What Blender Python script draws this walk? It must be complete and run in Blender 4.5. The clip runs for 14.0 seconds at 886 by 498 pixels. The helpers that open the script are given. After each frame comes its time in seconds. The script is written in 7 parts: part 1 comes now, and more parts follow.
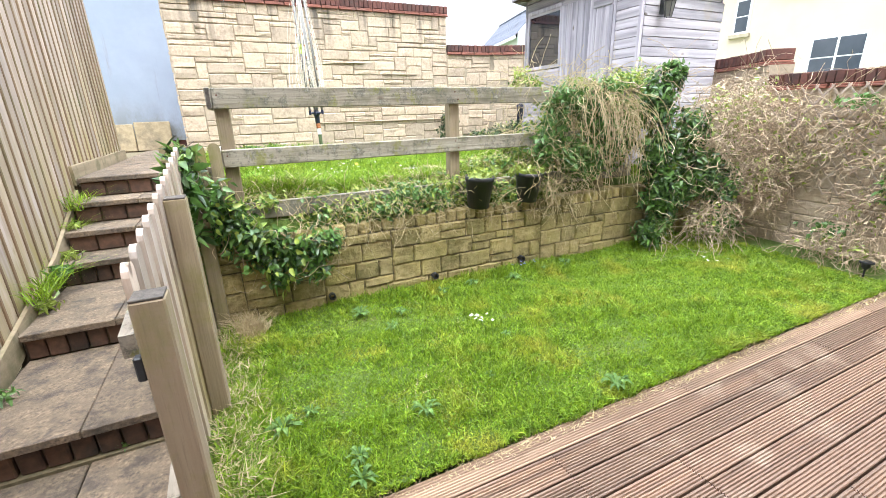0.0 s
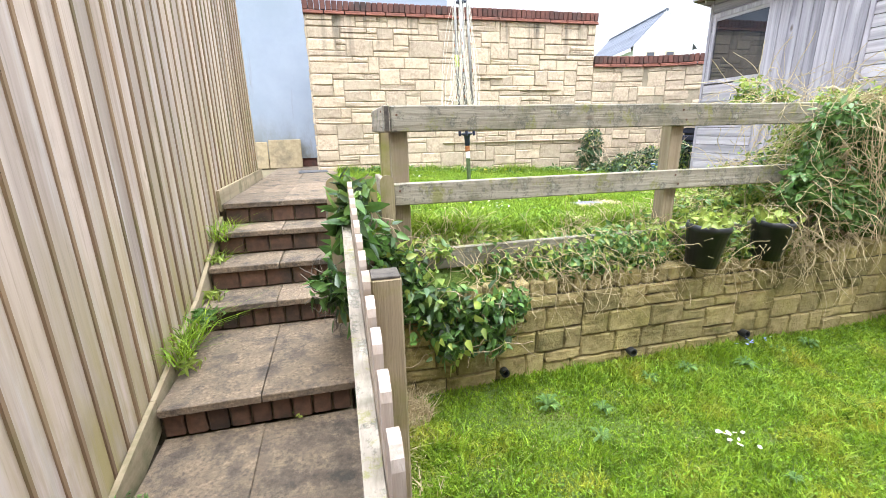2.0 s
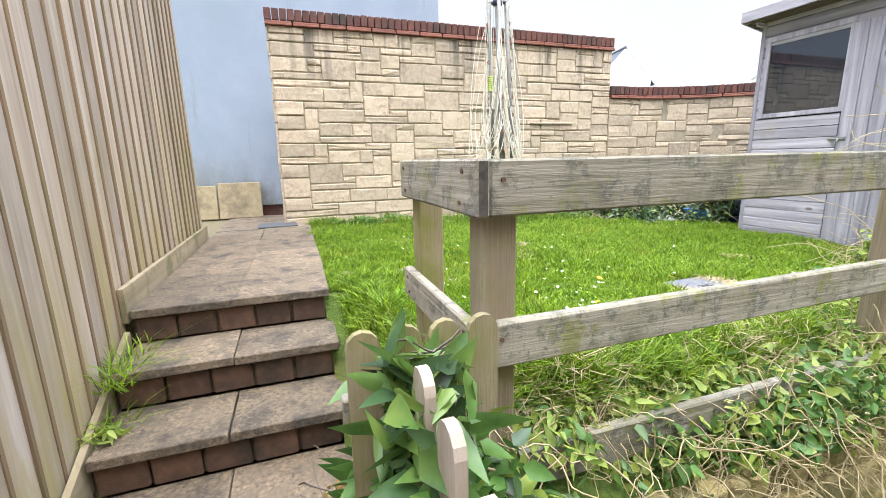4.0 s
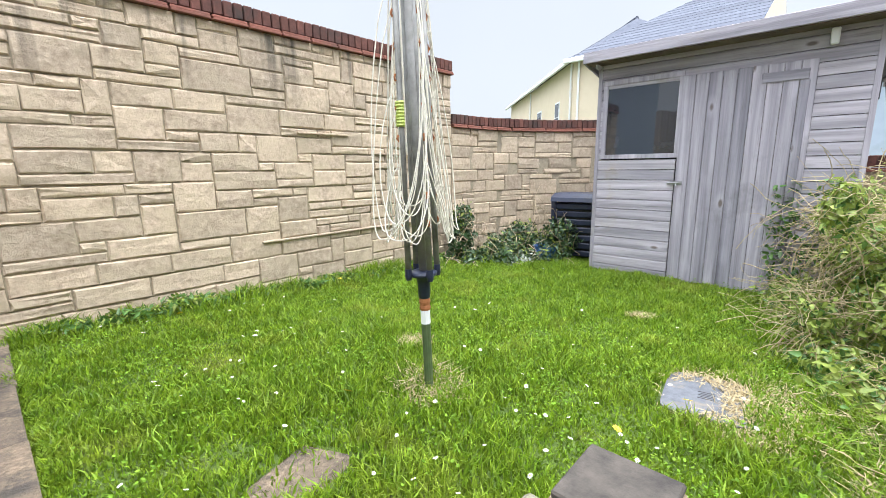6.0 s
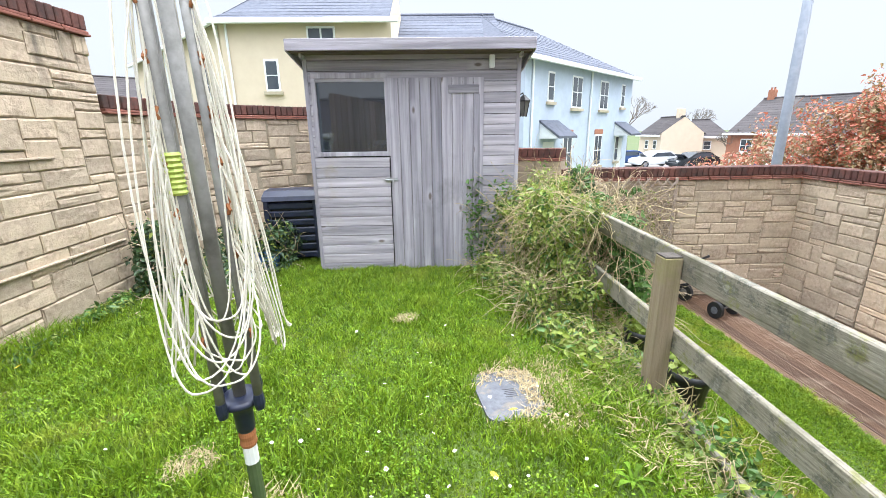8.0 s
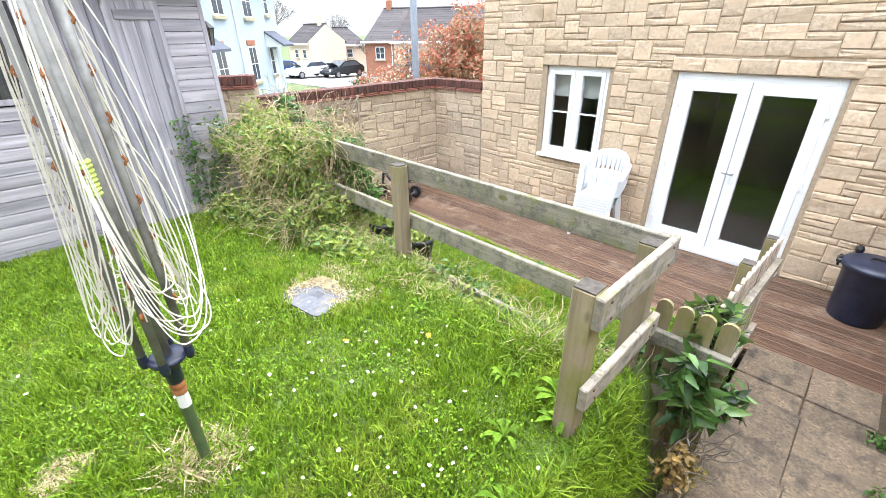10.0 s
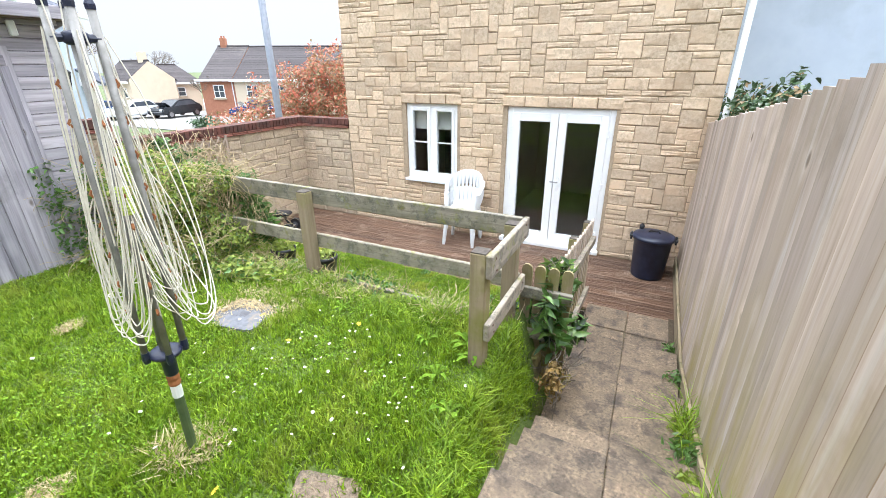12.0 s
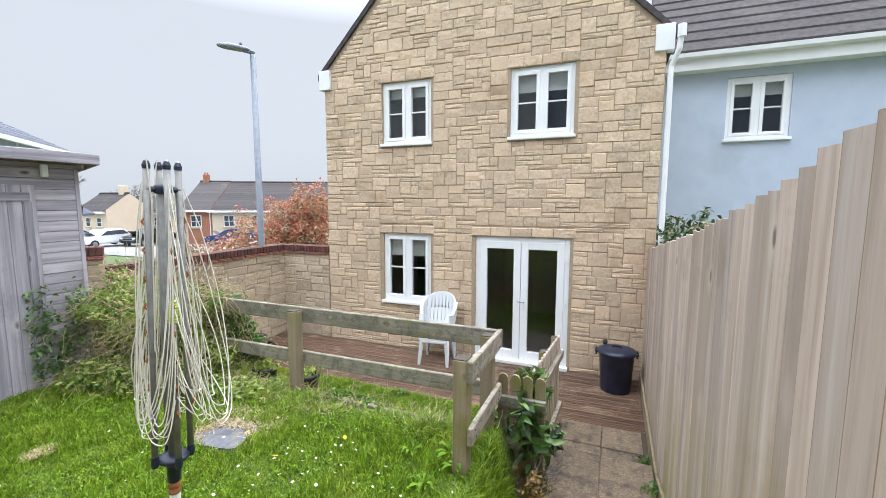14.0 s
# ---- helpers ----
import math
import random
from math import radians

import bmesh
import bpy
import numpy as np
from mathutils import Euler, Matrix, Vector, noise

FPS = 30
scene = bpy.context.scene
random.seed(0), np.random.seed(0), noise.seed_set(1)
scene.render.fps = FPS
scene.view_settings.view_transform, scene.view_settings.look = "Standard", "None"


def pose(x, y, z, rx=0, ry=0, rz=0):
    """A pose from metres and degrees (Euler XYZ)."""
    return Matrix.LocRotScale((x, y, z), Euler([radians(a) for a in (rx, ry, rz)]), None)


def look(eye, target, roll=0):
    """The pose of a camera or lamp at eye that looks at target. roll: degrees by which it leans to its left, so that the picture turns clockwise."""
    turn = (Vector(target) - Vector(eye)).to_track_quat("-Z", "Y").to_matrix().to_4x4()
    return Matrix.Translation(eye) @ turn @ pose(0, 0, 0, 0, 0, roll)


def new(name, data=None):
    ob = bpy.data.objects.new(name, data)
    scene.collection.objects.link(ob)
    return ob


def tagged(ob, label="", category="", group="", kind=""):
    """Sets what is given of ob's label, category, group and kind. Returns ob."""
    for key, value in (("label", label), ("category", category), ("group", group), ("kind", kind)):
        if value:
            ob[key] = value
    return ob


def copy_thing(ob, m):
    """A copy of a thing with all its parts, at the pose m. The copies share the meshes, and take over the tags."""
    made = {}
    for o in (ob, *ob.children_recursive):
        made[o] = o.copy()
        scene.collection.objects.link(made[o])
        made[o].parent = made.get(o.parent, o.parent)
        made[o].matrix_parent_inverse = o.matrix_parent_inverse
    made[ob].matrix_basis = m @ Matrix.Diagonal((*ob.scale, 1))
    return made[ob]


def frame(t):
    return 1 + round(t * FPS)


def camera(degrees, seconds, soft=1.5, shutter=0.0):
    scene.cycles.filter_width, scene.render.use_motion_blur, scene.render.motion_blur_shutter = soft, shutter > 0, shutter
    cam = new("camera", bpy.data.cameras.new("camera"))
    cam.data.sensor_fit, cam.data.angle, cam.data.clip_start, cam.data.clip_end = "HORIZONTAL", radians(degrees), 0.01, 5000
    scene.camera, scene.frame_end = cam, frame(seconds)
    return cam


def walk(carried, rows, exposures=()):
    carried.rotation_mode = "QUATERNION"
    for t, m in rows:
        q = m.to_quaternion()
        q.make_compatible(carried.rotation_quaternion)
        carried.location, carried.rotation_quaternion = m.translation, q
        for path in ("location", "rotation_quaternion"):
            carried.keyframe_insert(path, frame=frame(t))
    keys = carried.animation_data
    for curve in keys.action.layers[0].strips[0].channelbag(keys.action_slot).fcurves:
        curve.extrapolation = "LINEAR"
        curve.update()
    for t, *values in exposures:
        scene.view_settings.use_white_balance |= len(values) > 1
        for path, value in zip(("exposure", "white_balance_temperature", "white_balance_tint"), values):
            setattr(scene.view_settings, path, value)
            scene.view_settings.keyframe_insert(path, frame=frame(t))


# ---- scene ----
cam = camera(92.8, 14.0, soft=0.6)
PATH = [
    (0, (-0.204, -0.115, 1.547), (0.599, 1.608, 0.925), -1.6),
    (0.5, (-0.314, 0.004, 1.587), (0.267, 1.818, 0.975), -1.7),
    (1, (-0.377, 0.263, 1.597), (0.129, 2.105, 1.003), -1.4),
    (1.5, (-0.448, 0.623, 1.607), (0.028, 2.48, 1.036), -1.4),
    (2, (-0.609, 0.952, 1.61), (-0.156, 2.822, 1.065), -1.2),
    (2.5, (-0.706, 1.288, 1.614), (-0.258, 3.168, 1.099), -1.2),
    (2.7, (-0.725, 1.435, 1.629), (-0.274, 3.318, 1.13), -1.3),
    (4.8, (-0.776, 3.046, 1.842), (0.105, 4.801, 1.465), -1.1),
    (5, (-0.791, 3.217, 1.878), (0.162, 4.934, 1.502), -1.1),
    (5.5, (-0.749, 3.541, 1.969), (0.437, 5.107, 1.596), -1.0),
    (6, (-0.613, 3.86, 2.023), (0.84, 5.181, 1.646), -0.7),
    (6.5, (-0.51, 4.091, 2.075), (1.181, 5.089, 1.697), -0.9),
    (7, (-0.458, 4.29, 2.185), (1.389, 4.947, 1.79), -0.8),
    (7.5, (-0.39, 4.405, 2.292), (1.539, 4.719, 1.862), -0.9),
    (8, (-0.44, 4.568, 2.327), (1.487, 4.524, 1.792), -0.8),
    (8.5, (-0.497, 4.72, 2.41), (1.327, 4.359, 1.673), -1.4),
    (9, (-0.564, 4.843, 2.476), (1.11, 4.174, 1.611), -1.3),
    (9.2, (-0.631, 4.92, 2.514), (0.969, 4.108, 1.631), -1.3),
    (11.3, (-0.948, 5.756, 2.605), (-0.06, 4.2, 1.717), -0.2),
    (11.5, (-0.963, 5.812, 2.622), (-0.108, 4.231, 1.745), -0.3),
    (12, (-1.014, 5.957, 2.652), (-0.2, 4.308, 1.867), -0.3),
    (12.5, (-1.078, 6.082, 2.654), (-0.284, 4.361, 2.014), -0.2),
    (13, (-1.089, 6.216, 2.658), (-0.317, 4.451, 2.122), -0.1),
    (13.5, (-1.096, 6.328, 2.692), (-0.338, 4.519, 2.302), -0.0),
    (14, (-1.094, 6.353, 2.695), (-0.351, 4.509, 2.474), 0.1),
]
walk(cam, [(t, look(eye, target, roll)) for t, eye, target, roll in PATH], [(0.0, 1.68), (1.0, 1.65), (2.0, 1.61), (2.7, 1.57), (5.0, 1.12), (7.5, 1.05), (8.2, 1.24), (9.0, 1.46), (11.5, 1.35), (12.5, 1.17), (13.5, 1.0), (14.0, 0.8)])

# ---- world and light: a bright overcast spring day ----
world = bpy.data.worlds.new("overcast_sky")
scene.world = world
world.use_nodes = True
wt = world.node_tree
sky = wt.nodes.new("ShaderNodeTexSky")
sky.sky_type, sky.sun_disc = "NISHITA", False
sky.sun_elevation, sky.sun_rotation = radians(73), radians(174)
sky.air_density, sky.dust_density = 1.0, 3.0
soft = wt.nodes.new("ShaderNodeHueSaturation")
soft.inputs["Saturation"].default_value = 0.22
soft.inputs["Value"].default_value = 1.0
cloud = wt.nodes.new("ShaderNodeTexNoise")
cloud.inputs["Scale"].default_value = 2.2
cloud.inputs["Detail"].default_value = 5.0
veil = wt.nodes.new("ShaderNodeMix")
veil.data_type = "RGBA"
veil.inputs["B"].default_value = (6.5, 7.1, 8.0, 1)
ramp = wt.nodes.new("ShaderNodeMapRange")
ramp.inputs["To Min"].default_value, ramp.inputs["To Max"].default_value = 0.72, 0.98
wt.links.new(cloud.outputs["Fac"], ramp.inputs["Value"])
wt.links.new(ramp.outputs["Result"], veil.inputs["Factor"])
wt.links.new(sky.outputs["Color"], soft.inputs["Color"])
wt.links.new(soft.outputs["Color"], veil.inputs["A"])
coord = wt.nodes.new("ShaderNodeTexCoord")
part_z = wt.nodes.new("ShaderNodeSeparateXYZ")
wt.links.new(coord.outputs["Generated"], part_z.inputs[0])
dome = wt.nodes.new("ShaderNodeMapRange")
dome.inputs["From Min"].default_value, dome.inputs["From Max"].default_value = 0.36, 0.85
dome.inputs["To Min"].default_value, dome.inputs["To Max"].default_value = 0.445, 2.9
wt.links.new(part_z.outputs["Z"], dome.inputs["Value"])
lift = wt.nodes.new("ShaderNodeVectorMath")
lift.operation = "SCALE"
wt.links.new(veil.outputs["Result"], lift.inputs[0])
wt.links.new(dome.outputs["Result"], lift.inputs["Scale"])
wt.links.new(lift.outputs["Vector"], wt.nodes["Background"].inputs["Color"])
wt.nodes["Background"].inputs["Strength"].default_value = 0.15
sun = new("sun", bpy.data.lights.new("sun", "SUN"))
sun.data.energy, sun.data.angle, sun.data.color = 1.2, radians(45), (1.0, 0.98, 0.95)
sun.matrix_world = look((0.5, -3, 17), (0, 2, 0))


# ---- materials ----
def socket(nt, node, name, value):
    s = node.inputs[name]
    if isinstance(value, bpy.types.NodeSocket):
        nt.links.new(value, s)
    else:
        s.default_value = value


def noise_at(nt, pos, scale, stretch=(1, 1, 1), detail=4.0, rough=0.6):
    m = nt.nodes.new("ShaderNodeMapping")
    m.inputs["Scale"].default_value = stretch
    nt.links.new(pos, m.inputs["Vector"])
    n = nt.nodes.new("ShaderNodeTexNoise")
    n.inputs["Scale"].default_value, n.inputs["Detail"].default_value, n.inputs["Roughness"].default_value = scale, detail, rough
    nt.links.new(m.outputs["Vector"], n.inputs["Vector"])
    return n.outputs["Fac"]


def spread(nt, fac, lo, hi, a=0.0, b=1.0):
    r = nt.nodes.new("ShaderNodeMapRange")
    nt.links.new(fac, r.inputs["Value"])
    r.inputs["From Min"].default_value, r.inputs["From Max"].default_value = lo, hi
    r.inputs["To Min"].default_value, r.inputs["To Max"].default_value = a, b
    return r.outputs["Result"]


def blend(nt, fac, a, b, mode="MIX"):
    m = nt.nodes.new("ShaderNodeMix")
    m.data_type, m.blend_type = "RGBA", mode
    socket(nt, m, "Factor", fac)
    for key, v in (("A", a), ("B", b)):
        socket(nt, m, key, v if isinstance(v, bpy.types.NodeSocket) else (*v, 1))
    return m.outputs["Result"]


def surf(name, c1, c2, scale=8.0, stain=None, stain_scale=1.2, stain_lo=0.5, rough=0.8, bump=0.3, bump_scale=40.0, depth=0.004,
         stretch=(1, 1, 1), piece=0.0, island=0.0, metal=0.0, tint=None, spec=0.5, extra=None, thin=0.0, knots=0.0):
    """Two-scale procedural surface: fine grain between c1 and c2, broad stains, and a fine relief."""
    m = bpy.data.materials.new(name)
    m.use_nodes = True
    nt = m.node_tree
    b = nt.nodes["Principled BSDF"]
    pos = nt.nodes.new("ShaderNodeNewGeometry").outputs["Position"]
    rnd = nt.nodes.new("ShaderNodeObjectInfo").outputs["Random"]
    if piece:
        off = nt.nodes.new("ShaderNodeVectorMath")
        off.operation = "MULTIPLY_ADD"
        nt.links.new(rnd, off.inputs[0])
        off.inputs[1].default_value = (37, 91, 53)
        nt.links.new(pos, off.inputs[2])
        gp = off.outputs["Vector"]
    else:
        gp = pos
    col = blend(nt, spread(nt, noise_at(nt, gp, scale, stretch), 0.3, 0.7), c1, c2)
    if tint:
        col = blend(nt, spread(nt, noise_at(nt, gp, scale * 0.22, stretch), 0.4, 0.68), col, tint)
    if knots:
        km = nt.nodes.new("ShaderNodeMapping")
        km.inputs["Scale"].default_value = tuple(0.45 if s < 0.5 else 1.0 for s in stretch)
        nt.links.new(gp, km.inputs["Vector"])
        vo = nt.nodes.new("ShaderNodeTexVoronoi")
        vo.inputs["Scale"].default_value = knots
        nt.links.new(km.outputs["Vector"], vo.inputs["Vector"])
        col = blend(nt, spread(nt, vo.outputs["Distance"], 0.09, 0.26, 0.4, 0.0), col, tuple(min(0.8, v * 1.25) for v in c2))
        col = blend(nt, spread(nt, vo.outputs["Distance"], 0.05, 0.10, 0.8, 0.0), col, (0.10, 0.068, 0.045))
        fine = noise_at(nt, gp, scale * 6, stretch, 3, 0.7)
        col = blend(nt, spread(nt, fine, 0.55, 0.75, 0.0, 0.38), col, (0.12, 0.095, 0.075))
    if stain:
        col = blend(nt, spread(nt, noise_at(nt, pos, stain_scale, (1, 1, 1), 6, 0.65), stain_lo, stain_lo + 0.2), col, stain)
    if piece:
        col = blend(nt, 1.0, col, blend(nt, rnd, (1 - piece,) * 3, (1 + piece * 0.7, 1 + piece * 0.62, 1 + piece * 0.5)), "MULTIPLY")
    if island:
        isl = nt.nodes.new("ShaderNodeNewGeometry").outputs["Random Per Island"]
        col = blend(nt, 1.0, col, blend(nt, isl, (1 - island,) * 3, (1 + island * 0.7,) * 3), "MULTIPLY")
    if extra:
        col = extra(nt, pos, col)
    nt.links.new(col, b.inputs["Base Color"])
    b.inputs["Roughness"].default_value, b.inputs["Metallic"].default_value = rough, metal
    b.inputs["Specular IOR Level"].default_value = spec
    if thin:
        through_ = nt.nodes.new("ShaderNodeBsdfTranslucent")
        nt.links.new(col, through_.inputs["Color"])
        mixed = nt.nodes.new("ShaderNodeMixShader")
        mixed.inputs["Fac"].default_value = thin
        nt.links.new(b.outputs["BSDF"], mixed.inputs[1])
        nt.links.new(through_.outputs["BSDF"], mixed.inputs[2])
        nt.links.new(mixed.outputs["Shader"], nt.nodes["Material Output"].inputs["Surface"])
    if bump:
        bp = nt.nodes.new("ShaderNodeBump")
        bp.inputs["Strength"].default_value, bp.inputs["Distance"].default_value = bump, depth
        nt.links.new(noise_at(nt, gp, bump_scale, stretch, 6, 0.7), bp.inputs["Height"])
        nt.links.new(bp.outputs["Normal"], b.inputs["Normal"])
    return m


def soot(nt, pos, col):
    """Black run-off streaks under the coping of the tall wall."""
    sep = nt.nodes.new("ShaderNodeSeparateXYZ")
    nt.links.new(pos, sep.inputs[0])
    near = spread(nt, sep.outputs["Z"], 2.45, 3.05)
    streak = spread(nt, noise_at(nt, pos, 3.2, (2.3, 1, 0.16), 4, 0.6), 0.52, 0.66, 0.0, 0.8)
    mul = nt.nodes.new("ShaderNodeMath")
    mul.operation = "MULTIPLY"
    nt.links.new(near, mul.inputs[0])
    nt.links.new(streak, mul.inputs[1])
    return blend(nt, mul.outputs[0], col, (0.07, 0.065, 0.055))


def algae(nt, pos, col):
    """Charcoal-dark lichen blotches and yellow-green moss on old rails."""
    dark = spread(nt, noise_at(nt, pos, 11.0, (1, 1, 1), 7, 0.78), 0.51, 0.60, 0.0, 0.75)
    col = blend(nt, dark, col, (0.06, 0.06, 0.05))
    moss = spread(nt, noise_at(nt, pos, 7.5, (1, 1.3, 1), 7, 0.78), 0.545, 0.63, 0.0, 0.7)
    col = blend(nt, moss, col, (0.17, 0.175, 0.035))
    pale = spread(nt, noise_at(nt, pos, 11.0, (1, 1, 1), 5, 0.7), 0.6, 0.68, 0.0, 0.5)
    return blend(nt, pale, col, (0.42, 0.40, 0.34))


def run_off(nt, pos, col):
    """Rusty drips, and grey-green algae that thins out upwards from the foot of a rendered wall."""
    drip = spread(nt, noise_at(nt, pos, 4.0, (1.6, 1, 0.12), 5, 0.7), 0.6, 0.7, 0.0, 0.45)
    col = blend(nt, drip, col, (0.20, 0.17, 0.15))
    sep = nt.nodes.new("ShaderNodeSeparateXYZ")
    nt.links.new(pos, sep.inputs[0])
    mul = nt.nodes.new("ShaderNodeMath")
    mul.operation = "MULTIPLY"
    nt.links.new(spread(nt, sep.outputs["Z"], 2.0, 1.3), mul.inputs[0])
    nt.links.new(spread(nt, noise_at(nt, pos, 3.0, (1, 1, 0.5), 6, 0.7), 0.38, 0.62, 0.0, 0.8), mul.inputs[1])
    return blend(nt, mul.outputs[0], col, (0.15, 0.145, 0.11))


def board_stain(nt, pos, col):
    """Brown tannin and grey weather streaks that run down fence boards."""
    brown = spread(nt, noise_at(nt, pos, 6.0, (1, 2.2, 0.09), 5, 0.65), 0.5, 0.66, 0.0, 0.5)
    col = blend(nt, brown, col, (0.235, 0.17, 0.12))
    grey = spread(nt, noise_at(nt, pos, 5.0, (1, 2.0, 0.12), 5, 0.65), 0.54, 0.7, 0.0, 0.6)
    col = blend(nt, grey, col, (0.50, 0.46, 0.44))
    sep = nt.nodes.new("ShaderNodeSeparateXYZ")
    nt.links.new(pos, sep.inputs[0])
    foot = nt.nodes.new("ShaderNodeMath")
    foot.operation = "MULTIPLY_ADD"
    nt.links.new(sep.outputs["Y"], foot.inputs[0])
    foot.inputs[1].default_value = -0.32
    nt.links.new(sep.outputs["Z"], foot.inputs[2])
    mul = nt.nodes.new("ShaderNodeMath")
    mul.operation = "MULTIPLY"
    nt.links.new(spread(nt, foot.outputs[0], 0.6, -0.4), mul.inputs[0])
    nt.links.new(spread(nt, noise_at(nt, pos, 3.0, (1, 2, 0.4), 5, 0.65), 0.4, 0.62, 0.0, 0.75), mul.inputs[1])
    return blend(nt, mul.outputs[0], col, (0.30, 0.245, 0.075))


def glass(name, tint=(0.9, 0.95, 0.95), rough=0.02):
    m = bpy.data.materials.new(name)
    m.use_nodes = True
    b = m.node_tree.nodes["Principled BSDF"]
    b.inputs["Base Color"].default_value, b.inputs["Roughness"].default_value = (*tint, 1), rough
    b.inputs["Transmission Weight"].default_value, b.inputs["IOR"].default_value = 1.0, 1.5
    return m


STONE = surf("pale_rock_faced_stone", (0.335, 0.258, 0.188), (0.605, 0.488, 0.375), 26, (0.315, 0.262, 0.19), 1.9, 0.56, 0.92, 0.8, 40, 0.012, piece=0.19, extra=soot, tint=(0.525, 0.43, 0.318))
STONE_H = surf("buff_house_stone", (0.435, 0.325, 0.222), (0.72, 0.578, 0.43), 26, (0.40, 0.275, 0.17), 1.3, 0.57, 0.92, 0.7, 45, 0.010, piece=0.16, tint=(0.62, 0.465, 0.325))
STONE_J = surf("buff_house_stone_far", (0.435, 0.325, 0.222), (0.72, 0.578, 0.43), 26, (0.40, 0.275, 0.17), 1.3, 0.57, 0.92, 0.7, 45, 0.010, island=0.16, tint=(0.62, 0.465, 0.325))
STONE_R = surf("mossy_retaining_stone", (0.23, 0.18, 0.075), (0.46, 0.37, 0.19), 18, (0.13, 0.115, 0.035), 3.0, 0.5, 0.95, 1.0, 30, 0.03, piece=0.28, tint=(0.36, 0.30, 0.12))
MORTAR = surf("pale_mortar", (0.27, 0.225, 0.165), (0.39, 0.33, 0.24), 30, (0.22, 0.185, 0.135), 2.0, 0.55, rough=0.95)
MORTAR_H = surf("buff_house_mortar", (0.31, 0.235, 0.16), (0.44, 0.345, 0.25), 30, (0.26, 0.19, 0.125), 2.0, 0.55, rough=0.95)
MORTAR_R = surf("mossy_dark_mortar", (0.10, 0.085, 0.05), (0.19, 0.155, 0.09), 30, None, rough=0.95)
BRICK = surf("dark_red_brick", (0.088, 0.034, 0.027), (0.145, 0.056, 0.043), 25, (0.05, 0.036, 0.032), 3.5, 0.48, 0.85, 0.5, 70, 0.004, piece=0.3)
TILE_RED = surf("terracotta_creasing_tile", (0.198, 0.073, 0.052), (0.267, 0.103, 0.073), 20, (0.14, 0.075, 0.06), 3.0, 0.52, piece=0.18)
RISER = surf("wet_brown_brick", (0.062, 0.034, 0.024), (0.125, 0.066, 0.042), 18, (0.03, 0.024, 0.018), 4.0, 0.49, 0.8, 0.5, 60, 0.006, piece=0.35)
SLAB = surf("weathered_paving_slab", (0.085, 0.066, 0.05), (0.325, 0.245, 0.168), 55, (0.062, 0.053, 0.045), 6.5, 0.48, 0.85, 1.0, 80, 0.014, piece=0.22, tint=(0.165, 0.125, 0.09))
SLAB_Y = surf("yellowed_stone_slab", (0.25, 0.195, 0.115), (0.37, 0.295, 0.185), 14, (0.11, 0.088, 0.06), 2.8, 0.52, 0.9, 0.7, 40, piece=0.12)
BLUE = surf("pale_blue_render", (0.258, 0.297, 0.370), (0.297, 0.335, 0.408), 3, (0.25, 0.29, 0.35), 0.9, 0.5, 0.9, 0.3, 120, 0.002, extra=run_off)
BLUE_N = surf("light_blue_render", (0.43, 0.49, 0.60), (0.48, 0.54, 0.645), 3, (0.38, 0.43, 0.51), 0.9, 0.52, 0.9, 0.3, 120, 0.002)
CREAM = surf("cream_render", (0.64, 0.53, 0.40), (0.69, 0.58, 0.445), 2, (0.57, 0.48, 0.37), 0.5, 0.55, 0.9, 0.2, 60)
WHITE = surf("white_plastic", (0.80, 0.81, 0.82), (0.84, 0.85, 0.86), 3, (0.7, 0.71, 0.71), 2.0, 0.6, 0.35, 0.05, 50)
CHAIR_W = surf("weathered_white_plastic", (0.60, 0.615, 0.63), (0.67, 0.685, 0.70), 3, (0.52, 0.53, 0.53), 2.0, 0.58, 0.4, 0.05, 50)
WHITE_D = surf("white_painted_fascia", (0.76, 0.77, 0.78), (0.82, 0.83, 0.84), 3, (0.62, 0.63, 0.62), 1.5, 0.6, 0.5, 0.05, 50)
ROOF = surf("dark_grey_roof_tile", (0.055, 0.05, 0.053), (0.095, 0.086, 0.088), 12, (0.13, 0.118, 0.11), 0.8, 0.58, 0.9, 0.4, 40, piece=0.1, island=0.15, spec=0.15)
SLATE_D = surf("dark_slate", (0.045, 0.05, 0.06), (0.075, 0.08, 0.09), 14, None, rough=0.6)
SLATE = surf("blue_grey_slate", (0.105, 0.113, 0.14), (0.145, 0.155, 0.19), 6, (0.085, 0.092, 0.115), 0.7, 0.55, 0.9, 0.2, 40, island=0.15, spec=0.1)
FELT = surf("grey_roofing_felt", (0.2, 0.2, 0.2), (0.28, 0.28, 0.27), 30, None, rough=0.95)
FENCE = surf("weathered_fence_board", (0.325, 0.26, 0.222), (0.53, 0.44, 0.388), 9, (0.29, 0.238, 0.19), 1.8, 0.55, 0.88, 0.8, 30, 0.004, (1, 1, 0.04), piece=0.27, tint=(0.40, 0.325, 0.265), knots=4.6, extra=board_stain)
GRAVEL_BOARD = surf("mossy_gravel_board", (0.20, 0.155, 0.095), (0.34, 0.275, 0.18), 14, (0.11, 0.105, 0.045), 3.5, 0.5, 0.9, 0.6, 30, 0.005, (1, 0.06, 1))
RAIL_X = surf("grey_weathered_rail", (0.15, 0.13, 0.095), (0.33, 0.295, 0.235), 22, (0.11, 0.105, 0.065), 3.4, 0.5, 0.92, 1.0, 36, 0.008, (0.05, 1, 1), piece=0.12, tint=(0.27, 0.25, 0.205), knots=5.0, extra=algae)
